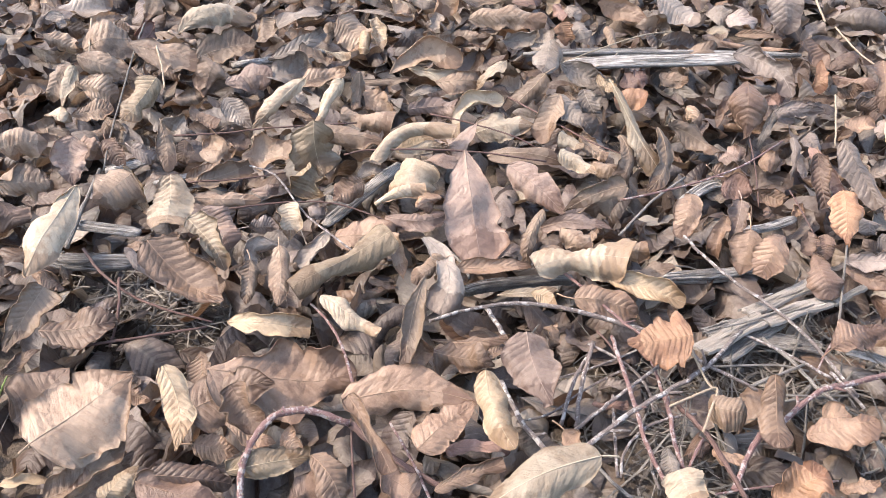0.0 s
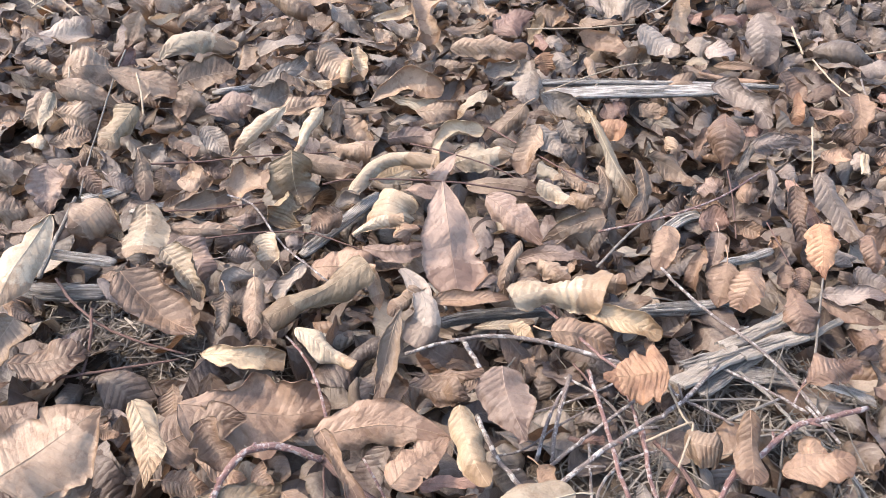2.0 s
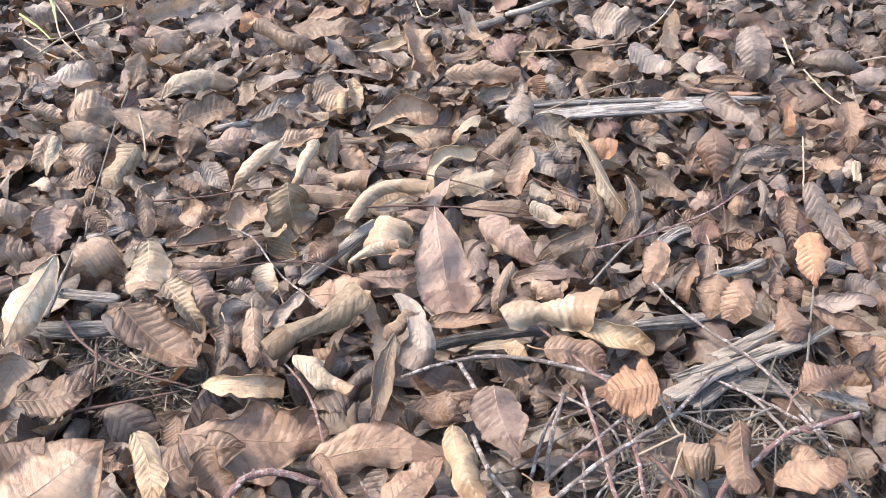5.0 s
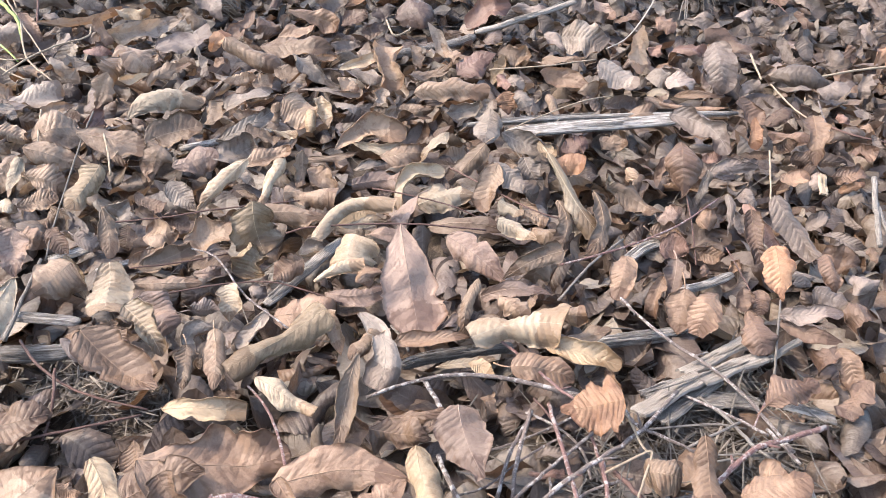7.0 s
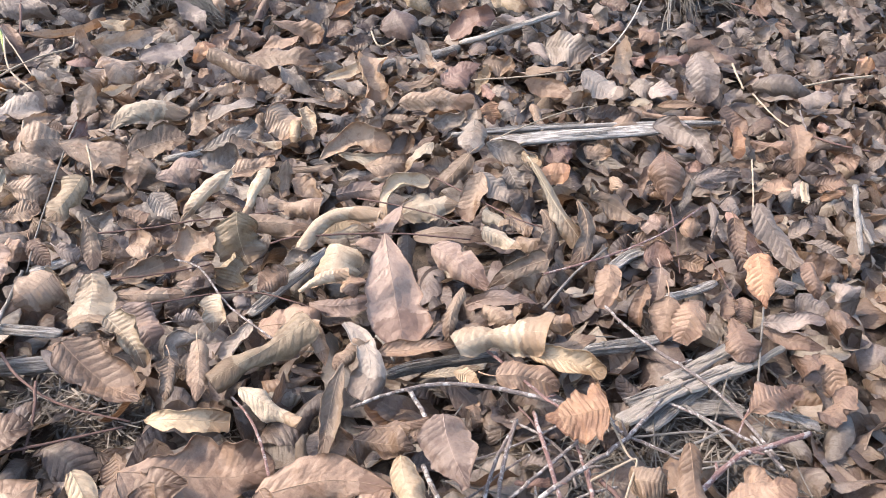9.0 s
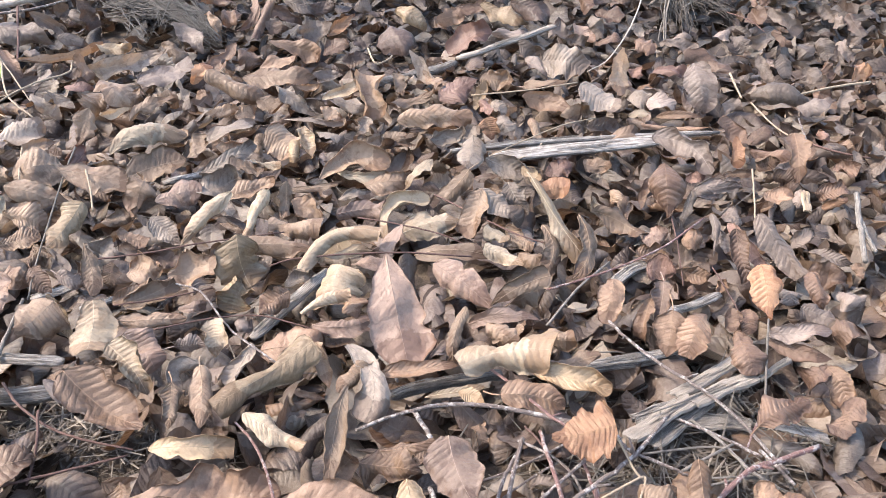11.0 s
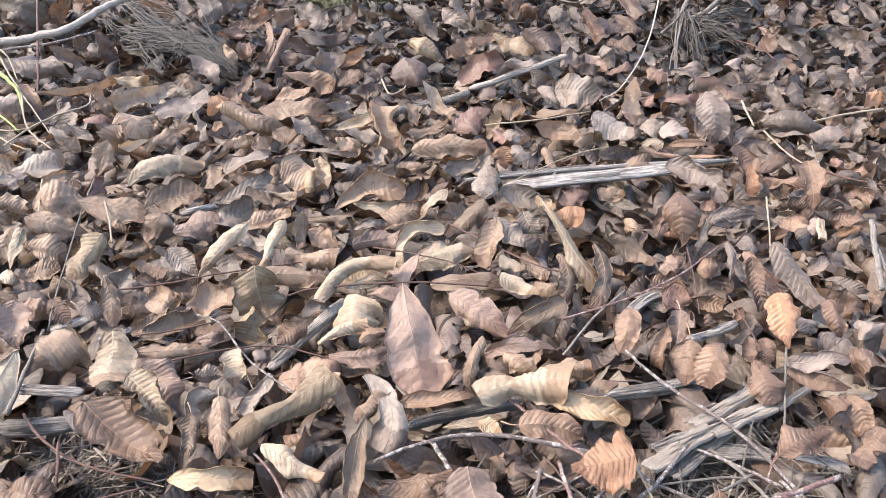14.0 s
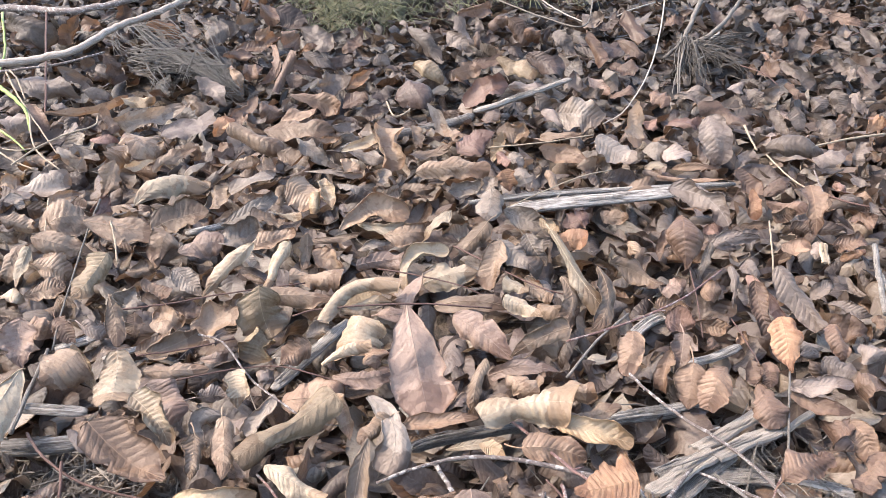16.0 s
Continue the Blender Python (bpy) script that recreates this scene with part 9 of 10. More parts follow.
stem("branch", [(-1.247, 2.344, 0.120), (-1.094, 2.312, 0.120), (-0.991, 2.274, 0.120), (-0.878, 2.310, 0.126), (-0.772, 2.427, 0.130)], 0.0095, 0.0078, TWIG, "grey bare branch low over the litter", "branch", bumps=.15, seed=55)
stem("twig", [(-1.051, 1.942, 0.060), (-0.968, 1.969, 0.060), (-0.896, 1.993, 0.064), (-0.841, 2.086, 0.060)], 0.0035, 0.0027, TWIG, "slender brown twig beneath a branch", "twig", "bare twigs", seed=56)
stem("dark_stem", [(-1.059, 2.308, 0.120), (-0.941, 1.978, 0.070), (-0.854, 1.728, 0.024)], 0.0030, 0.0027, DARKSTEM, "thin upright dark red stem", "stem", "thin dark stems", seed=57)
stem("blade", [(-0.980, 1.799, 0.080), (-0.910, 1.721, 0.074), (-0.861, 1.666, 0.060), (-0.833, 1.606, 0.040)], 0.0053, 0.0022, GREEN, "yellow-green bent grass blade on litter", "grass", under=grass_tuft, seed=58)
stem("blade", [(-0.900, 1.605, 0.050), (-0.843, 1.550, 0.046), (-0.797, 1.502, 0.036)], 0.0026, 0.0016, GREEN, "green grass blade on litter", "grass", under=grass_tuft, seed=59)
stem("blade", [(-1.241, 2.429, 0.090), (-1.089, 2.088, 0.070), (-1.053, 1.965, 0.050)], 0.0037, 0.0021, GREEN, "green grass blade on litter", "grass", under=grass_tuft, seed=60)
stem("blade", [(-1.005, 1.906, 0.070), (-0.911, 1.750, 0.064), (-0.854, 1.662, 0.056), (-0.780, 1.504, 0.044), (-0.705, 1.425, 0.030)], 0.0022, 0.0015, STRAW, "dry pale grass blade on litter", "grass", under=grass_tuft, seed=61)
stem("blade", [(-0.857, 1.514, 0.040), (-0.812, 1.499, 0.040), (-0.783, 1.513, 0.038)], 0.0016, 0.0013, STRAW, "dry pale grass blade on litter", "grass", under=grass_tuft, seed=62)
stem("blade", [(-0.797, 1.438, 0.036), (-0.775, 1.493, 0.044), (-0.742, 1.549, 0.048), (-0.701, 1.605, 0.046), (-0.714, 1.663, 0.044)], 0.0019, 0.0017, STRAW, "dry pale kinked grass blade on litter", "grass", under=grass_tuft, seed=63)
stem("blade", [(-0.847, 1.497, 0.040), (-0.800, 1.459, 0.034), (-0.755, 1.433, 0.028)], 0.0019, 0.0015, STRAW, "dry pale grass blade on litter", "grass", under=grass_tuft, seed=64)
stem("blade", [(-1.015, 1.943, 0.064), (-0.959, 1.858, 0.068), (-0.892, 1.738, 0.060)], 0.0020, 0.0015, STRAW, "dry pale grass blade on litter", "grass", under=grass_tuft, seed=65)
stem("blade", [(-0.863, 1.677, 0.056), (-0.791, 1.574, 0.044), (-0.739, 1.501, 0.030)], 0.0016, 0.0013, STRAW, "dry pale grass blade on litter", "grass", under=grass_tuft, seed=66)
stem("twig", [(0.617, 1.051, 0.034), (0.587, 0.972, 0.032), (0.559, 0.891, 0.026)], 0.0041, 0.0036, SPLINTER, "pale peeled stick on litter", "twig", "bare twigs", seed=67)
stem("twig", [(0.598, 0.993, 0.028), (0.587, 0.950, 0.028), (0.584, 0.915, 0.024)], 0.0032, 0.0031, SPLINTER, "pale peeled stick on litter", "twig", "bare twigs", seed=68)
stem("straw", [(-0.118, 1.739, 0.030), (-0.105, 1.641, 0.046), (-0.093, 1.620, 0.040), (-0.071, 1.650, 0.038), (-0.065, 1.675, 0.036)], 0.0020, 0.0016, STRAW, "curled loop of thin tan stalk", "straw", "straw stalks", seed=69)
stem("straw", [(0.476, 2.604, 0.040), (0.397, 2.284, 0.036), (0.294, 2.379, 0.040), (0.179, 2.555, 0.050)], 0.0022, 0.0021, GREYSTRAW, "thin grey dry bent stalk", "straw", "straw stalks", seed=70)
stem("twig", [(0.830, 2.322, 0.090), (0.742, 2.169, 0.070), (0.672, 2.089, 0.050), (0.627, 2.093, 0.030)], 0.0051, 0.0057, GREYSTRAW, "grey forked dead shrub stem", "twig", "bare twigs", seed=71)
stem("twig", [(0.743, 2.392, 0.080), (0.669, 2.209, 0.065), (0.611, 2.090, 0.040), (0.551, 2.014, 0.024)], 0.0071, 0.0044, GREYSTRAW, "pale dead shrub stem", "twig", "bare twigs", seed=72)
stem("straw", [(0.684, 2.076, 0.036), (0.725, 2.119, 0.040), (0.758, 2.148, 0.040)], 0.0030, 0.0025, STRAW, "bright pale splinter in a dead grey tuft", "straw", "straw stalks", seed=73)
stem("twig", [(0.219, 0.629, 0.030), (0.254, 0.641, 0.032), (0.309, 0.671, 0.030)], 0.0010, 0.0011, SPLINTER, "thin pale splinter lying on debris", "twig", "bare twigs", seed=74)
stem("twig", [(0.247, 0.631, 0.020), (0.288, 0.595, 0.024), (0.314, 0.571, 0.024)], 0.0016, 0.0016, TWIG, "thin grey twig on debris", "twig", "bare twigs", seed=75)
stem("twig", [(0.204, 0.588, 0.016), (0.266, 0.592, 0.018), (0.299, 0.588, 0.016)], 0.0012, 0.0012, SPLINTER, "thin pale twig on debris", "twig", "bare twigs", seed=76)
stem("twig", [(0.255, 0.551, 0.020), (0.293, 0.552, 0.020), (0.327, 0.555, 0.020)], 0.0011, 0.0010, SPLINTER, "thin straw-coloured twig on debris", "twig", "bare twigs", seed=77)
stem("twig", [(0.362, 0.612, 0.022), (0.374, 0.597, 0.020), (0.389, 0.591, 0.018)], 0.0017, 0.0012, SPLINTER, "thin pale splinter on debris", "twig", "bare twigs", seed=78)
stem("twig", [(0.092, 0.617, 0.030), (0.105, 0.592, 0.030), (0.114, 0.571, 0.026)], 0.0013, 0.0011, DARKSTEM, "short dark twig over bare debris", "twig", "bare twigs", seed=79)
stem("twig", [(0.097, 0.451, 0.016), (0.103, 0.475, 0.022), (0.123, 0.498, 0.026), (0.150, 0.512, 0.026), (0.174, 0.521, 0.022)], 0.0014, 0.0012, TWIG, "curved grey twig over bare debris", "twig", "bare twigs", seed=80)
stem("twig", [(0.172, 0.486, 0.030), (0.163, 0.472, 0.030), (0.156, 0.460, 0.024)], 0.0014, 0.0014, CANE, "short reddish broken twig on debris", "twig", "bare twigs", seed=81)
stem("twig", [(0.233, 0.557, 0.024), (0.263, 0.572, 0.026), (0.291, 0.587, 0.026)], 0.0015, 0.0014, SPLINTER, "pale peeled splinter lying on debris", "twig", "bare twigs", seed=82)
stem("twig", [(0.254, 0.544, 0.018), (0.280, 0.549, 0.018), (0.312, 0.555, 0.016)], 0.0011, 0.0011, SPLINTER, "thin straw-coloured twig lying on debris", "twig", "bare twigs", seed=83)
stem("twig", [(0.172, 0.432, 0.026), (0.203, 0.438, 0.028), (0.242, 0.445, 0.028), (0.281, 0.453, 0.024)], 0.0010, 0.0009, CANE, "thin dark red stem lying on leaves", "twig", "bare twigs", seed=84)
stem("twig", [(0.330, 0.517, 0.024), (0.331, 0.496, 0.024), (0.337, 0.476, 0.020)], 0.0022, 0.0021, SPLINTER, "pale grey stick on debris", "twig", "bare twigs", seed=85)
stem("twig", [(0.101, 0.543, 0.018), (0.097, 0.501, 0.020), (0.094, 0.450, 0.018)], 0.0015, 0.0014, TWIG, "upright grey twig in debris", "twig", "bare twigs", seed=86)
stem("twig", [(0.128, 0.481, 0.016), (0.125, 0.460, 0.018), (0.128, 0.440, 0.018)], 0.0014, 0.0012, TWIG, "short grey twig in debris", "twig", "bare twigs", seed=87)
stem("twig", [(0.315, 0.580, 0.024), (0.323, 0.557, 0.026), (0.332, 0.536, 0.024)], 0.0018, 0.0016, TWIG, "short dark grey twig on debris", "twig", "bare twigs", seed=88)
stem("dark_stem", [(0.331, 0.621, 0.034), (0.317, 0.603, 0.030), (0.301, 0.579, 0.024)], 0.0011, 0.0009, CANE, "thin red leaf stalk on debris", "stem", "thin dark stems", seed=89)
stem("twig", [(0.084, 0.610, 0.018), (0.115, 0.585, 0.020), (0.133, 0.556, 0.020), (0.137, 0.524, 0.018)], 0.0015, 0.0014, TWIG, "grey twig over bare debris", "twig", "bare twigs", seed=90)
stem("twig", [(0.009, 0.505, 0.018), (0.040, 0.515, 0.020), (0.078, 0.547, 0.022), (0.119, 0.574, 0.024)], 0.0012, 0.0011, TWIG, "thin grey twig over bare debris", "twig", "bare twigs", seed=91)
stem("dark_stem", [(-0.465, 0.505, 0.020), (-0.457, 0.505, 0.034), (-0.453, 0.509, 0.042)], 0.0010, 0.0006, GREEN, "tiny green sprout between dry leaves", "sprout", "thin dark stems", seed=92)
stem("twig", [(0.049, 0.502, 0.020), (0.062, 0.546, 0.024), (0.082, 0.592, 0.020)], 0.0020, 0.0017, TWIG, "speckled grey twig over bare debris", "twig", "bare twigs", seed=93)
stem("twig", [(0.009, 0.556, 0.020), (0.047, 0.557, 0.022), (0.097, 0.578, 0.024), (0.151, 0.609, 0.026)], 0.0011, 0.0012, TWIG, "thin grey twig over bare debris", "twig", "bare twigs", seed=94)
stem("straw", [(0.609, 2.091, 0.060), (0.556, 1.911, 0.044), (0.526, 1.792, 0.030), (0.509, 1.725, 0.020)], 0.0018, 0.0013, GREYSTRAW, "thin strand hanging from a dead tuft", "straw", "straw stalks", seed=95)
stem("straw", [(0.609, 2.059, 0.060), (0.561, 1.910, 0.044), (0.529, 1.831, 0.030), (0.507, 1.762, 0.020)], 0.0018, 0.0013, GREYSTRAW, "thin strand hanging from a dead tuft", "straw", "straw stalks", seed=96)
stem("straw", [(0.607, 2.039, 0.060), (0.549, 1.868, 0.044), (0.530, 1.791, 0.030), (0.515, 1.739, 0.020)], 0.0016, 0.0011, GREYSTRAW, "thin strand hanging from a dead tuft", "straw", "straw stalks", seed=97)
stem("straw", [(0.644, 2.011, 0.050), (0.673, 2.053, 0.054), (0.710, 2.112, 0.054)], 0.0035, 0.0031, PALESTRAW, "bright pale splinter in a dead grey tuft", "straw", "straw stalks", seed=98)
stem("straw", [(0.612, 1.949, 0.036), (0.652, 1.987, 0.040), (0.685, 2.022, 0.040)], 0.0019, 0.0018, PALESTRAW, "bright pale splinter in a dead grey tuft", "straw", "straw stalks", seed=99)
stem("straw", [(0.475, 2.319, 0.040), (0.535, 2.389, 0.046), (0.644, 2.509, 0.040)], 0.0017, 0.0017, PALESTRAW, "thin pale dry stalk across leaves", "straw", "straw stalks", seed=100)
stem("straw", [(0.303, 2.568, 0.050), (0.344, 2.396, 0.050), (0.392, 2.293, 0.046)], 0.0019, 0.0015, PALESTRAW, "thin pale dry stalk across leaves", "straw", "straw stalks", seed=101)
stem("straw", [(0.308, 2.496, 0.050), (0.324, 2.425, 0.050), (0.386, 2.395, 0.046)], 0.0016, 0.0016, GREYSTRAW, "thin pale dry stalk across leaves", "straw", "straw stalks", seed=102)
stem("dark_stem", [(0.692, 1.884, 0.040), (0.718, 1.810, 0.044), (0.735, 1.760, 0.034)], 0.0013, 0.0011, DARKSTEM, "thin dark stem among leaves", "stem", "thin dark stems", seed=103)
stem("dark_stem", [(1.021, 2.072, 0.044), (1.101, 2.125, 0.050), (1.191, 2.194, 0.050)], 0.0017, 0.0018, DARKSTEM, "thin dark stem among leaves", "stem", "thin dark stems", seed=104)


# ---- old wood ----
wood_piece("weathered_stick", [(0.101, 1.204, 0.030), (0.195, 1.215, 0.035), (0.287, 1.224, 0.037), (0.386, 1.240, 0.037)], 0.0245, 0.0199, WEATHERED, "weathered silver-grey split stick among leaves", "stick", "weathered sticks", seed=11, splits=2)
wood_piece("weathered_stick", [(0.040, 1.247, 0.026), (0.164, 1.261, 0.028), (0.315, 1.274, 0.028), (0.496, 1.294, 0.022)], 0.0103, 0.0112, WEATHERED, "thin weathered grey stick among leaves", "stick", "weathered sticks", seed=12, splits=2)
wood_piece("weathered_stick", [(-0.204, 1.567, -0.006), (-0.094, 1.621, -0.002), (0.020, 1.665, 0.004), (0.069, 1.685, 0.012)], 0.0190, 0.0170, SHADED_WOOD, "weathered grey stick half under leaves", "stick", "weathered sticks", seed=13, splits=2)
wood_piece("weathered_stick", [(0.066, 1.619, 0.046), (0.110, 1.640, 0.049), (0.159, 1.686, 0.049), (0.208, 1.717, 0.051), (0.248, 1.759, 0.050), (0.286, 1.792, 0.050)], 0.0150, 0.0120, PALEWOOD, "weathered grey broken stick on leaves", "stick", "weathered sticks", seed=14, splits=4)
wood_piece("weathered_log", [(-0.045, 0.690, 0.008), (-0.014, 0.698, 0.012), (0.061, 0.714, 0.012), (0.078, 0.717, 0.010)], 0.0135, 0.0120, SHADED_WOOD, "weathered grey branch half buried in leaves", "log", seed=15, splits=5)
wood_piece("weathered_log", [(0.172, 0.722, 0.013), (0.210, 0.725, 0.016), (0.252, 0.731, 0.017), (0.312, 0.756, 0.012)], 0.0140, 0.0130, WEATHERED, "weathered grey branch end showing between leaves", "log", seed=25, splits=5)
lath((0.339, 0.714, 0.030), (0.252, 0.664, 0.022), 0.0180, 0.0029, PALEWOOD, "pale grey flat split lath of old wood", 60, lean=-0.3)
lath((0.343, 0.679, 0.034), (0.265, 0.644, 0.030), 0.0190, 0.0030, PALEWOOD, "pale grey flat split lath of old wood", 61, lean=-0.2)
lath((0.272, 0.654, 0.028), (0.192, 0.605, 0.024), 0.0211, 0.0034, PALEWOOD, "bleached splintered lath of old wood", 62, lean=-0.25)
lath((0.257, 0.655, 0.020), (0.205, 0.631, 0.018), 0.0143, 0.0025, SPLINTER, "grey splintered lath of old wood", 63, lean=0.2)
lath((0.294, 0.660, 0.018), (0.215, 0.602, 0.014), 0.0157, 0.0025, SPLINTER, "grey splintered lath of old wood", 64, lean=-0.1)
lath((0.388, 0.699, 0.036), (0.344, 0.671, 0.034), 0.0068, 0.0025, PALEWOOD, "thin pale wood splinter", 65, lean=0)
lath((0.344, 0.621, 0.018), (0.394, 0.604, 0.016), 0.0110, 0.0025, WEATHERED, "dark weathered split lath on debris", 66, lean=0.3)
lath((0.256, 0.639, 0.012), (0.327, 0.626, 0.012), 0.0159, 0.0026, SPLINTER, "grey flat splinter of old wood on debris", 67, lean=-0.2)
wood_piece("splintered_board", [(-0.501, 0.766, 0.018), (-0.458, 0.758, 0.020), (-0.415, 0.752, 0.020)], 0.0148, 0.0074, WEATHERED, "grey sawn lath among leaves", "wood", "pieces of old wood", seed=22, splits=3)
wood_piece("weathered_log", [(-0.505, 0.711, 0.008), (-0.459, 0.708, 0.010), (-0.411, 0.714, 0.010)], 0.0216, 0.0173, SHADED_WOOD, "dark weathered branch half buried in debris", "log", seed=23, splits=4)
wood_piece("splintered_board", [(-0.209, 0.788, 0.016), (-0.176, 0.841, 0.020), (-0.131, 0.921, 0.020)], 0.0164, 0.0082, SPLINTER, "bundle of grey wood slivers under leaves", "wood", "pieces of old wood", seed=24, splits=8)
wood_piece("splintered_board", [(0.222, 0.861, 0.014), (0.262, 0.903, 0.016), (0.299, 0.918, 0.016)], 0.0160, 0.0073, WEATHERED, "grey flat piece of wood under leaves", "wood", "pieces of old wood", seed=25, splits=3)
wood_piece("splintered_board", [(0.284, 0.811, 0.016), (0.320, 0.821, 0.018), (0.359, 0.845, 0.016)], 0.0142, 0.0071, WEATHERED, "bluish grey piece of weathered wood", "wood", "pieces of old wood", seed=26, splits=3)
wood_piece("splintered_board", [(-0.506, 0.886, 0.012), (-0.472, 0.903, 0.014), (-0.439, 0.927, 0.014)], 0.0177, 0.0080, WEATHERED, "grey flat piece of wood under leaves", "wood", "pieces of old wood", seed=27, splits=3)
wood_piece("splintered_board", [(-0.416, 1.190, 0.012), (-0.347, 1.212, 0.016), (-0.280, 1.252, 0.014)], 0.0151, 0.0095, WEATHERED, "grey wood splinters under leaves", "wood", "pieces of old wood", seed=28, splits=5)
lath((0.541, 1.046, 0.044), (0.532, 1.010, 0.032), 0.0110, 0.0035, FRESHWOOD, "pale fresh wood chip on leaves", 68, lean=0.2)
wood_piece("splintered_board", [(-0.437, 0.863, 0.012), (-0.392, 0.883, 0.014), (-0.357, 0.910, 0.014)], 0.0124, 0.0062, WEATHERED, "grey wood splinters under leaves", "wood", "pieces of old wood", seed=30, splits=3)


# ---- debris, tufts, moss ----
def strips(name, label, category, kind, seed, sites, n, length, width, material, flat=0.25, lift=0.004, curve=0.15):
    """Loose chips and fibres scattered round a few sites (x, y, spread_x, spread_y), in one mesh."""
    r = np.random.RandomState(seed)
    vs, fs, uvs, k = [], [], [], 0
    for _ in range(n):
        x, y, sx, sy = sites[r.randint(len(sites))]
        x, y = r.normal(x, sx), r.normal(y, sy)
        ln, w = r.uniform(*length), r.uniform(*width)
        a, tilt = r.uniform(0, 2 * math.pi), r.normal(0, flat)
        d = np.array([math.cos(a) * math.cos(tilt), math.sin(a) * math.cos(tilt), math.sin(tilt)])
        s = np.array([-math.sin(a), math.cos(a), r.normal(0, 0.3)])
        up = np.cross(d, s)
        z = ground_height(x, y) + r.uniform(0.002, 0.002 + lift) + abs(d[2]) * ln / 2
        c = np.array([x, y, z])
        bow = r.normal(0, curve) * ln
        for q, taper in ((-0.5, 0.6), (0.0, 1.0), (0.5, 0.5)):
            o = c + d * ln * q + s * bow * (0.25 - q * q)
            for i, j in ((-1, 0), (0, 0.5), (1, 0), (0, -0.3)):
                vs.append(o + s * i * w / 2 * taper + up * j * w * 0.6 * taper)
                uvs.append((q * ln * 10, i * 0.5 + 0.5))
        b = k * 12
        for g in (0, 4):
            for m in range(4):
                fs.append((b + g + m, b + g + (m + 1) % 4, b + g + 4 + (m + 1) % 4, b + g + 4 + m))
        fs += [(b + 3, b + 2, b + 1, b), (b + 8, b + 9, b + 10, b + 11)]
        k += 1
    me = mesh_of(name, [tuple(v) for v in vs], fs, material, uvs, False)
    return tagged(new(name, me), label, category, "", kind)


BARE_SITES = [(-0.36, 0.665, 0.07, 0.035), (-0.27, 0.64, 0.05, 0.03), (-0.45, 0.69, 0.05, 0.03),
              (0.28, 0.64, 0.08, 0.05), (0.40, 0.64, 0.05, 0.05), (0.18, 0.57, 0.08, 0.05), (0.31, 0.69, 0.06, 0.03), (0.14, 0.46, 0.09, 0.04), (0.32, 0.51, 0.07, 0.04)]
CHIP = bark_material("grey_chips", (0.20, 0.17, 0.14), (0.075, 0.062, 0.051), scale=300)
PALECHIP = bark_material("pale_chips", (0.40, 0.345, 0.28), (0.18, 0.15, 0.12), scale=300)
strips("chip_debris", "small grey-brown bark and straw chips on soil", "debris", "stuff", 21, BARE_SITES, 3200, (0.006, 0.022), (0.0012, 0.004), CHIP)
strips("chip_debris", "pale straw and wood splinters on soil", "debris", "stuff", 22, BARE_SITES, 520, (0.008, 0.035), (0.0010, 0.0035), PALECHIP, lift=0.010)
strips("twig_debris", "thin broken grey twigs and fibres among leaves", "debris", "stuff", 23,
       [(0.27, 0.62, 0.10, 0.07), (0.17, 0.54, 0.10, 0.06)], 190, (0.03, 0.10), (0.0012, 0.003), GREYSTRAW, lift=0.016)
strips("twig_debris", "scattered thin straw and stem pieces on leaf litter", "debris", "stuff", 24,
       [(0.0, 0.9, 0.5, 0.3), (0.0, 1.5, 0.7, 0.4), (0.3, 2.2, 0.8, 0.4)], 420, (0.02, 0.09), (0.0008, 0.0022), GREYSTRAW, lift=0.026, flat=0.15)


PIECES = {"dry_needle_clump": "needle_mat", "dead_root_tuft": "root_mat", "grass_patch": "grass_mat"}


NEEDLES = [
    ((-0.875, 2.450, 0.035), (-0.463, 1.844, 0.025), 0.0136, 0.1, 50),
    ((-0.752, 2.081, 0.030), (-0.545, 2.045, 0.026), 0.0174, 0.1, 37),
    ((-0.799, 2.185, 0.024), (-0.497, 1.912, 0.022), 0.0186, 0.15, 55),
    ((-0.729, 2.057, 0.025), (-0.635, 1.905, 0.018), 0.0186, 0.2, 15),
    ((-0.650, 2.129, 0.030), (-0.609, 1.868, 0.020), 0.0186, 0.1, 17),
    ((-1.013, 2.557, 0.025), (-0.989, 2.651, 0.025), 0.0124, 0.1, 13),
    ((-0.901, 2.373, 0.030), (-0.818, 2.246, 0.025), 0.0124, 0.1, 15),
    ((-0.897, 2.303, 0.030), (-0.813, 2.162, 0.025), 0.0093, 0.1, 11),
    ((-0.579, 2.073, 0.030), (-0.457, 1.843, 0.020), 0.0124, 0.1, 24),
]
ROOTS = [
    ((0.617, 2.079, 0.060), (0.559, 1.885, 0.025), 0.0099, 0.1, 28),
    ((0.615, 2.024, 0.050), (0.589, 1.832, 0.020), 0.0136, 0.3, 28),
    ((0.620, 2.004, 0.050), (0.718, 2.048, 0.040), 0.0155, 0.3, 37),
    ((0.626, 1.992, 0.045), (0.712, 1.894, 0.020), 0.0136, 0.3, 19),
    ((0.644, 2.036, 0.040), (0.655, 1.963, 0.025), 0.0217, 0.3, 44),
    ((0.606, 2.075, 0.050), (0.559, 2.023, 0.024), 0.0074, 0.1, 8),
    ((0.691, 2.053, 0.045), (0.778, 2.113, 0.040), 0.0124, 0.3, 22),
]
NEEDLE = bark_material("grey_needles", (0.17, 0.158, 0.146), (0.055, 0.05, 0.045), scale=200)
DARKSTRAW = bark_material("dark_straw", (0.13, 0.115, 0.10), (0.05, 0.043, 0.037), scale=200)


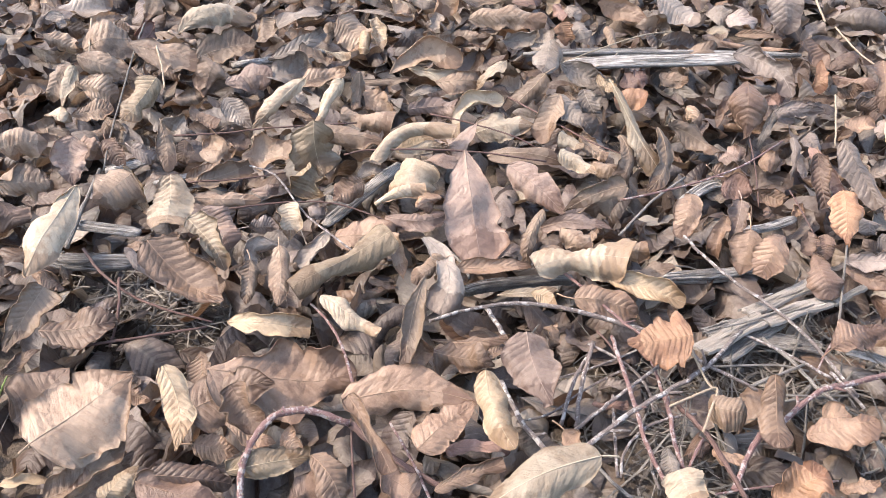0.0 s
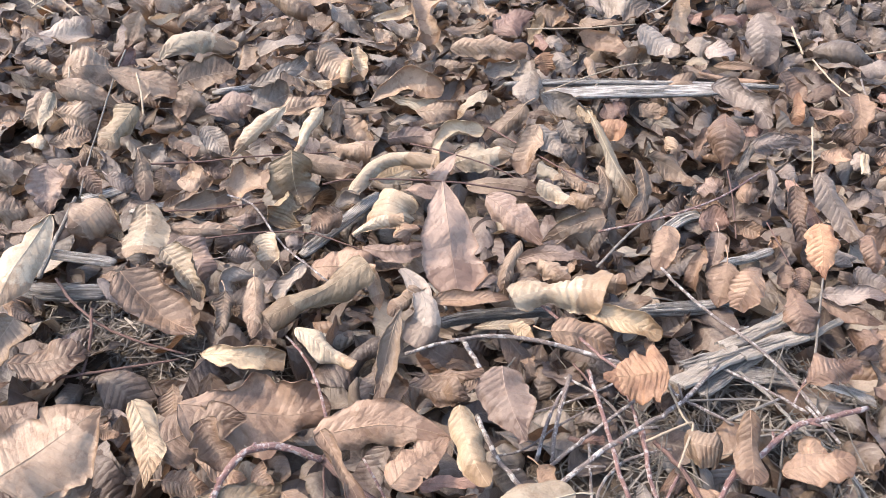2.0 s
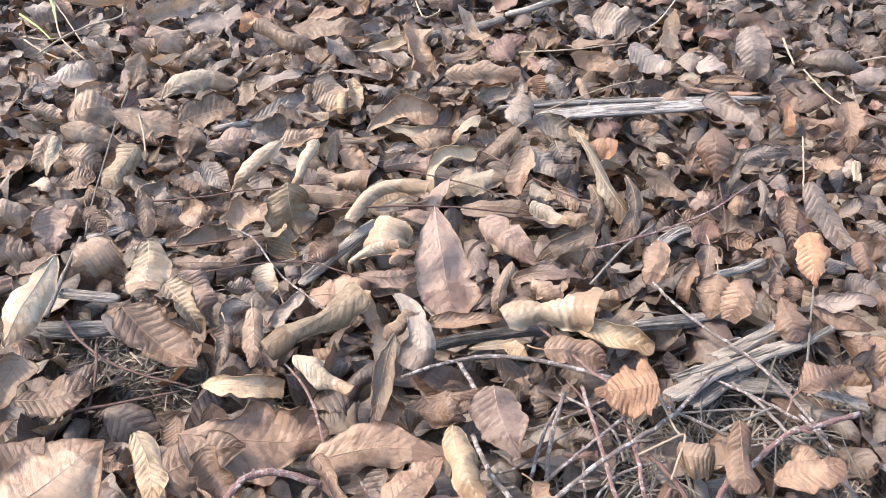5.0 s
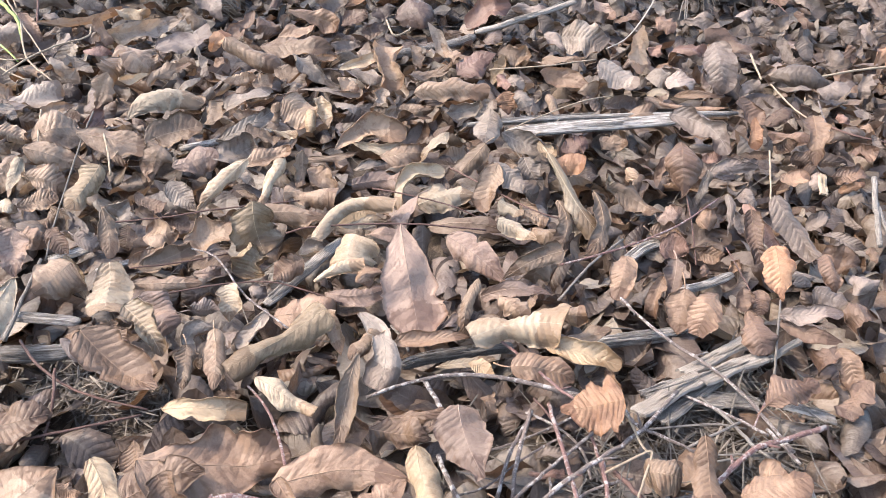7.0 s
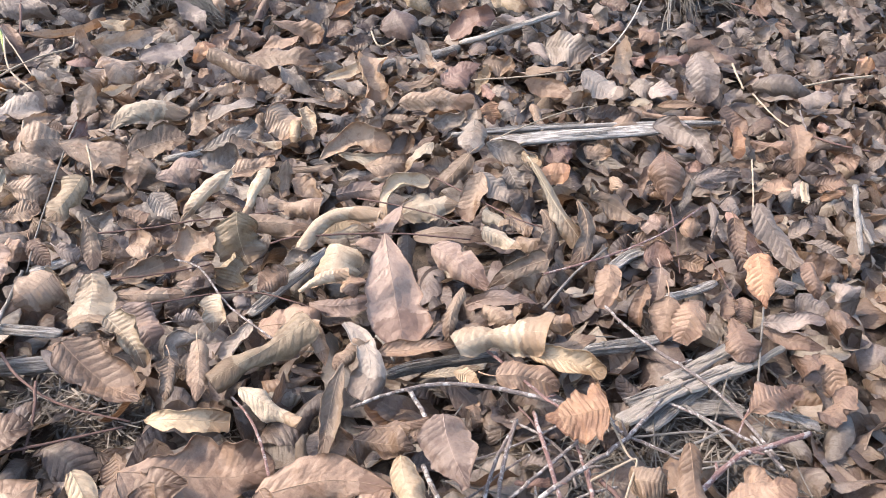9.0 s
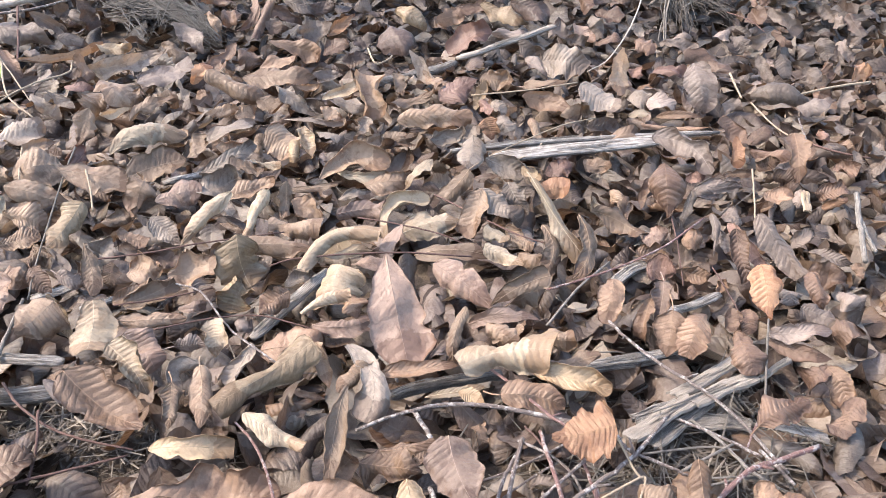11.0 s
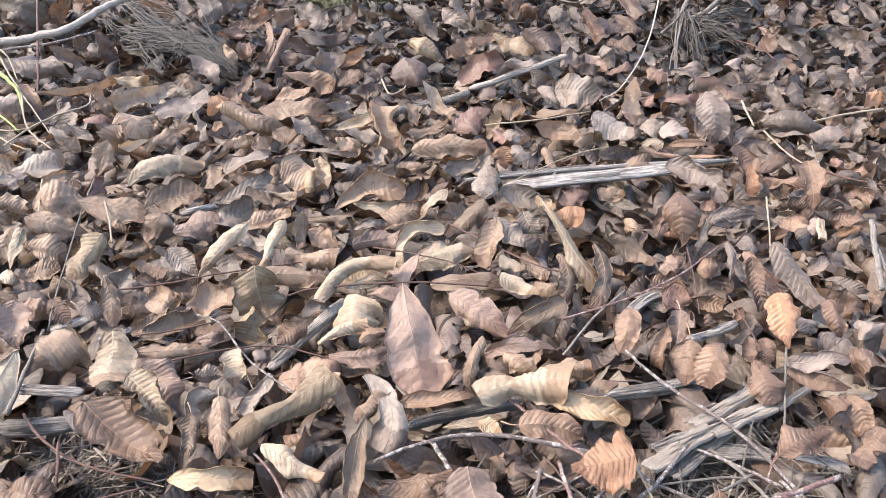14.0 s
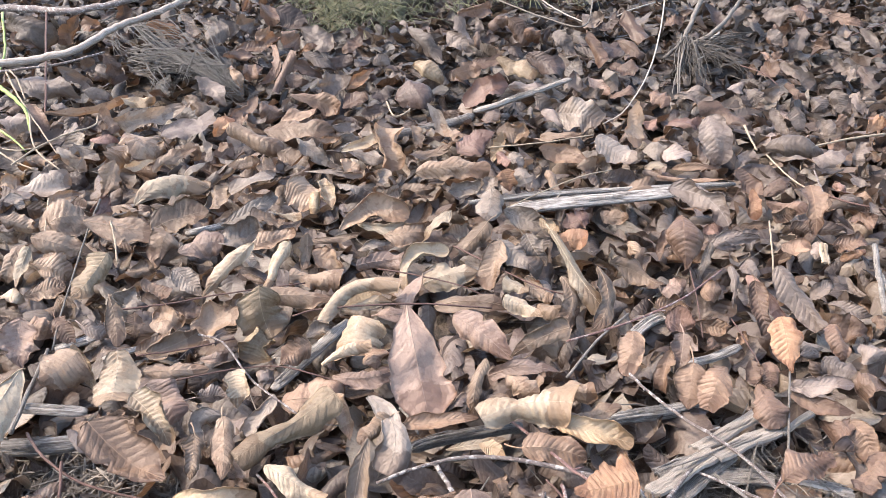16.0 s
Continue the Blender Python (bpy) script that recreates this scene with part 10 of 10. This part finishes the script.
def strand_tuft(name, label, seed, bundles, material, radius):
    """A clump of dry strands: each bundle (from, to, spread, sag, count) runs its own way, with broken and straying ones."""
    r = np.random.RandomState(seed)
    vs, fs, uvs = [], [], []
    for start, aim, spread, sag, count in bundles:
        for _ in range(count):
            a = np.array(start) + r.normal(0, 0.9, 3) * spread
            b = np.array(aim) + r.normal(0, 1.0, 3) * spread
            k0, k1 = sorted(r.uniform(0, 1, 2)) if r.rand() < 0.55 else (0.0, 1.0)
            a, b = a + (b - a) * k0, a + (b - a) * max(k1, k0 + 0.25)
            a[2], b[2] = max(a[2], 0.012), max(b[2], 0.010)
            size = np.linalg.norm(b - a)
            mid = (a + b) / 2 + np.array([0, 0, sag * size * r.uniform(0, 0.5)]) + r.normal(0, 0.06, 3) * size
            line = smooth_line([a, mid, b], 3)
            rr = radius * r.choice([0.5, 0.8, 1.0, 1.4])
            v, f, uv = tube(line, np.linspace(rr, rr * 0.55, len(line)), 4)
            o = len(vs)
            vs += v
            uvs += uv
            fs += [tuple(i + o for i in q) for q in f]
    thing = new(name)
    base = np.array(bundles[0][0]) * np.array([1, 1, 0])
    thing.location = base
    mat_part = part(PIECES[name], mesh_of(PIECES[name], [tuple(np.array(v) - base) for v in vs], fs, material, uvs), thing)
    tagged(mat_part, "", "", "", "stuff")
    return tagged(thing, label, "dry grass")


strand_tuft("dry_needle_clump", "matted clump of grey dry needles and grass", 31,
            NEEDLES, NEEDLE, 0.0013)
strand_tuft("dead_root_tuft", "grey fibrous root tuft of a dead shrub", 32,
            ROOTS, DARKSTRAW, 0.0014)


def moss_mound():
    """A low mossy hummock under a mat of short tangled grass."""
    bm = bmesh.new()
    bmesh.ops.create_icosphere(bm, subdivisions=6, radius=1.0)
    for v in bm.verts:
        p = v.co.copy()
        k = 1 + 0.20 * noise.noise(p * 2.2) + 0.10 * noise.noise(p * 6) + 0.06 * noise.noise(p * 17) + 0.03 * noise.noise(p * 40)
        v.co = Vector((p.x * 0.19 * k, p.y * 0.36 * k, p.z * 0.085 * k))
    me = bpy.data.meshes.new("mound")
    bm.to_mesh(me)
    bm.free()
    me.materials.append(MOSS)
    me.polygons.foreach_set("use_smooth", np.ones(len(me.polygons), dtype=bool))
    thing = new("moss_hummock")
    thing.location = (-0.235, 2.87, -0.03)
    part("mound", me, thing)
    r = np.random.RandomState(8)
    for name, mat, n, w in (("moss_fringe", MOSSGRASS, 900, 0.0016), ("dark_moss_fringe", DARKMOSS, 500, 0.0018), ("dry_grass_fringe", GREYSTRAW, 260, 0.0012)):
        vs, fs, uvs = [], [], []
        for _ in range(n):
            a, q = r.uniform(0, 2 * math.pi), math.sqrt(r.rand()) * 1.15
            x, y = 0.22 * q * math.cos(a), 0.36 * q * math.sin(a)
            z = 0.08 * math.sqrt(max(0.0, 1 - q * q)) + 0.012
            lean = r.normal(0, 0.02, 2)
            h = r.uniform(0.012, 0.05)
            line = smooth_line([(x, y, z), (x + lean[0], y + lean[1], z + h * 0.7), (x + lean[0] * 2.6, y + lean[1] * 2.6 - 0.02, z + h * 0.6 - 0.01)], 2)
            v, f, uv = tube(line, np.linspace(w, w * 0.4, len(line)), 4)
            o = len(vs)
            vs += v
            uvs += uv
            fs += [tuple(i + o for i in g) for g in f]
        tagged(part(name, mesh_of(name, vs, fs, mat, uvs), thing), "", "", "", "stuff")
    return tagged(thing, "yellow-green mossy hummock with dry grass strands", "moss")


DARKMOSS = bark_material("dark_moss", (0.10, 0.11, 0.065), (0.05, 0.055, 0.035), scale=200)
MOSSGRASS = bark_material("mossy_grass", (0.20, 0.20, 0.115), (0.11, 0.11, 0.065), scale=200)
moss_mound()
strand_tuft("grass_patch", "sparse patch of grey-green dry grass", 33, [((0.30, 2.75, 0.07), (0.28, 2.58, 0.02), 0.05, 0.4, 40), ((0.40, 2.78, 0.06), (0.46, 2.62, 0.02), 0.05, 0.4, 40), ((0.05, 2.70, 0.05), (0.08, 2.58, 0.02), 0.05, 0.4, 50), ((0.16, 2.85, 0.05), (0.20, 2.70, 0.02), 0.06, 0.4, 50)], MOSSGRASS, 0.0014)
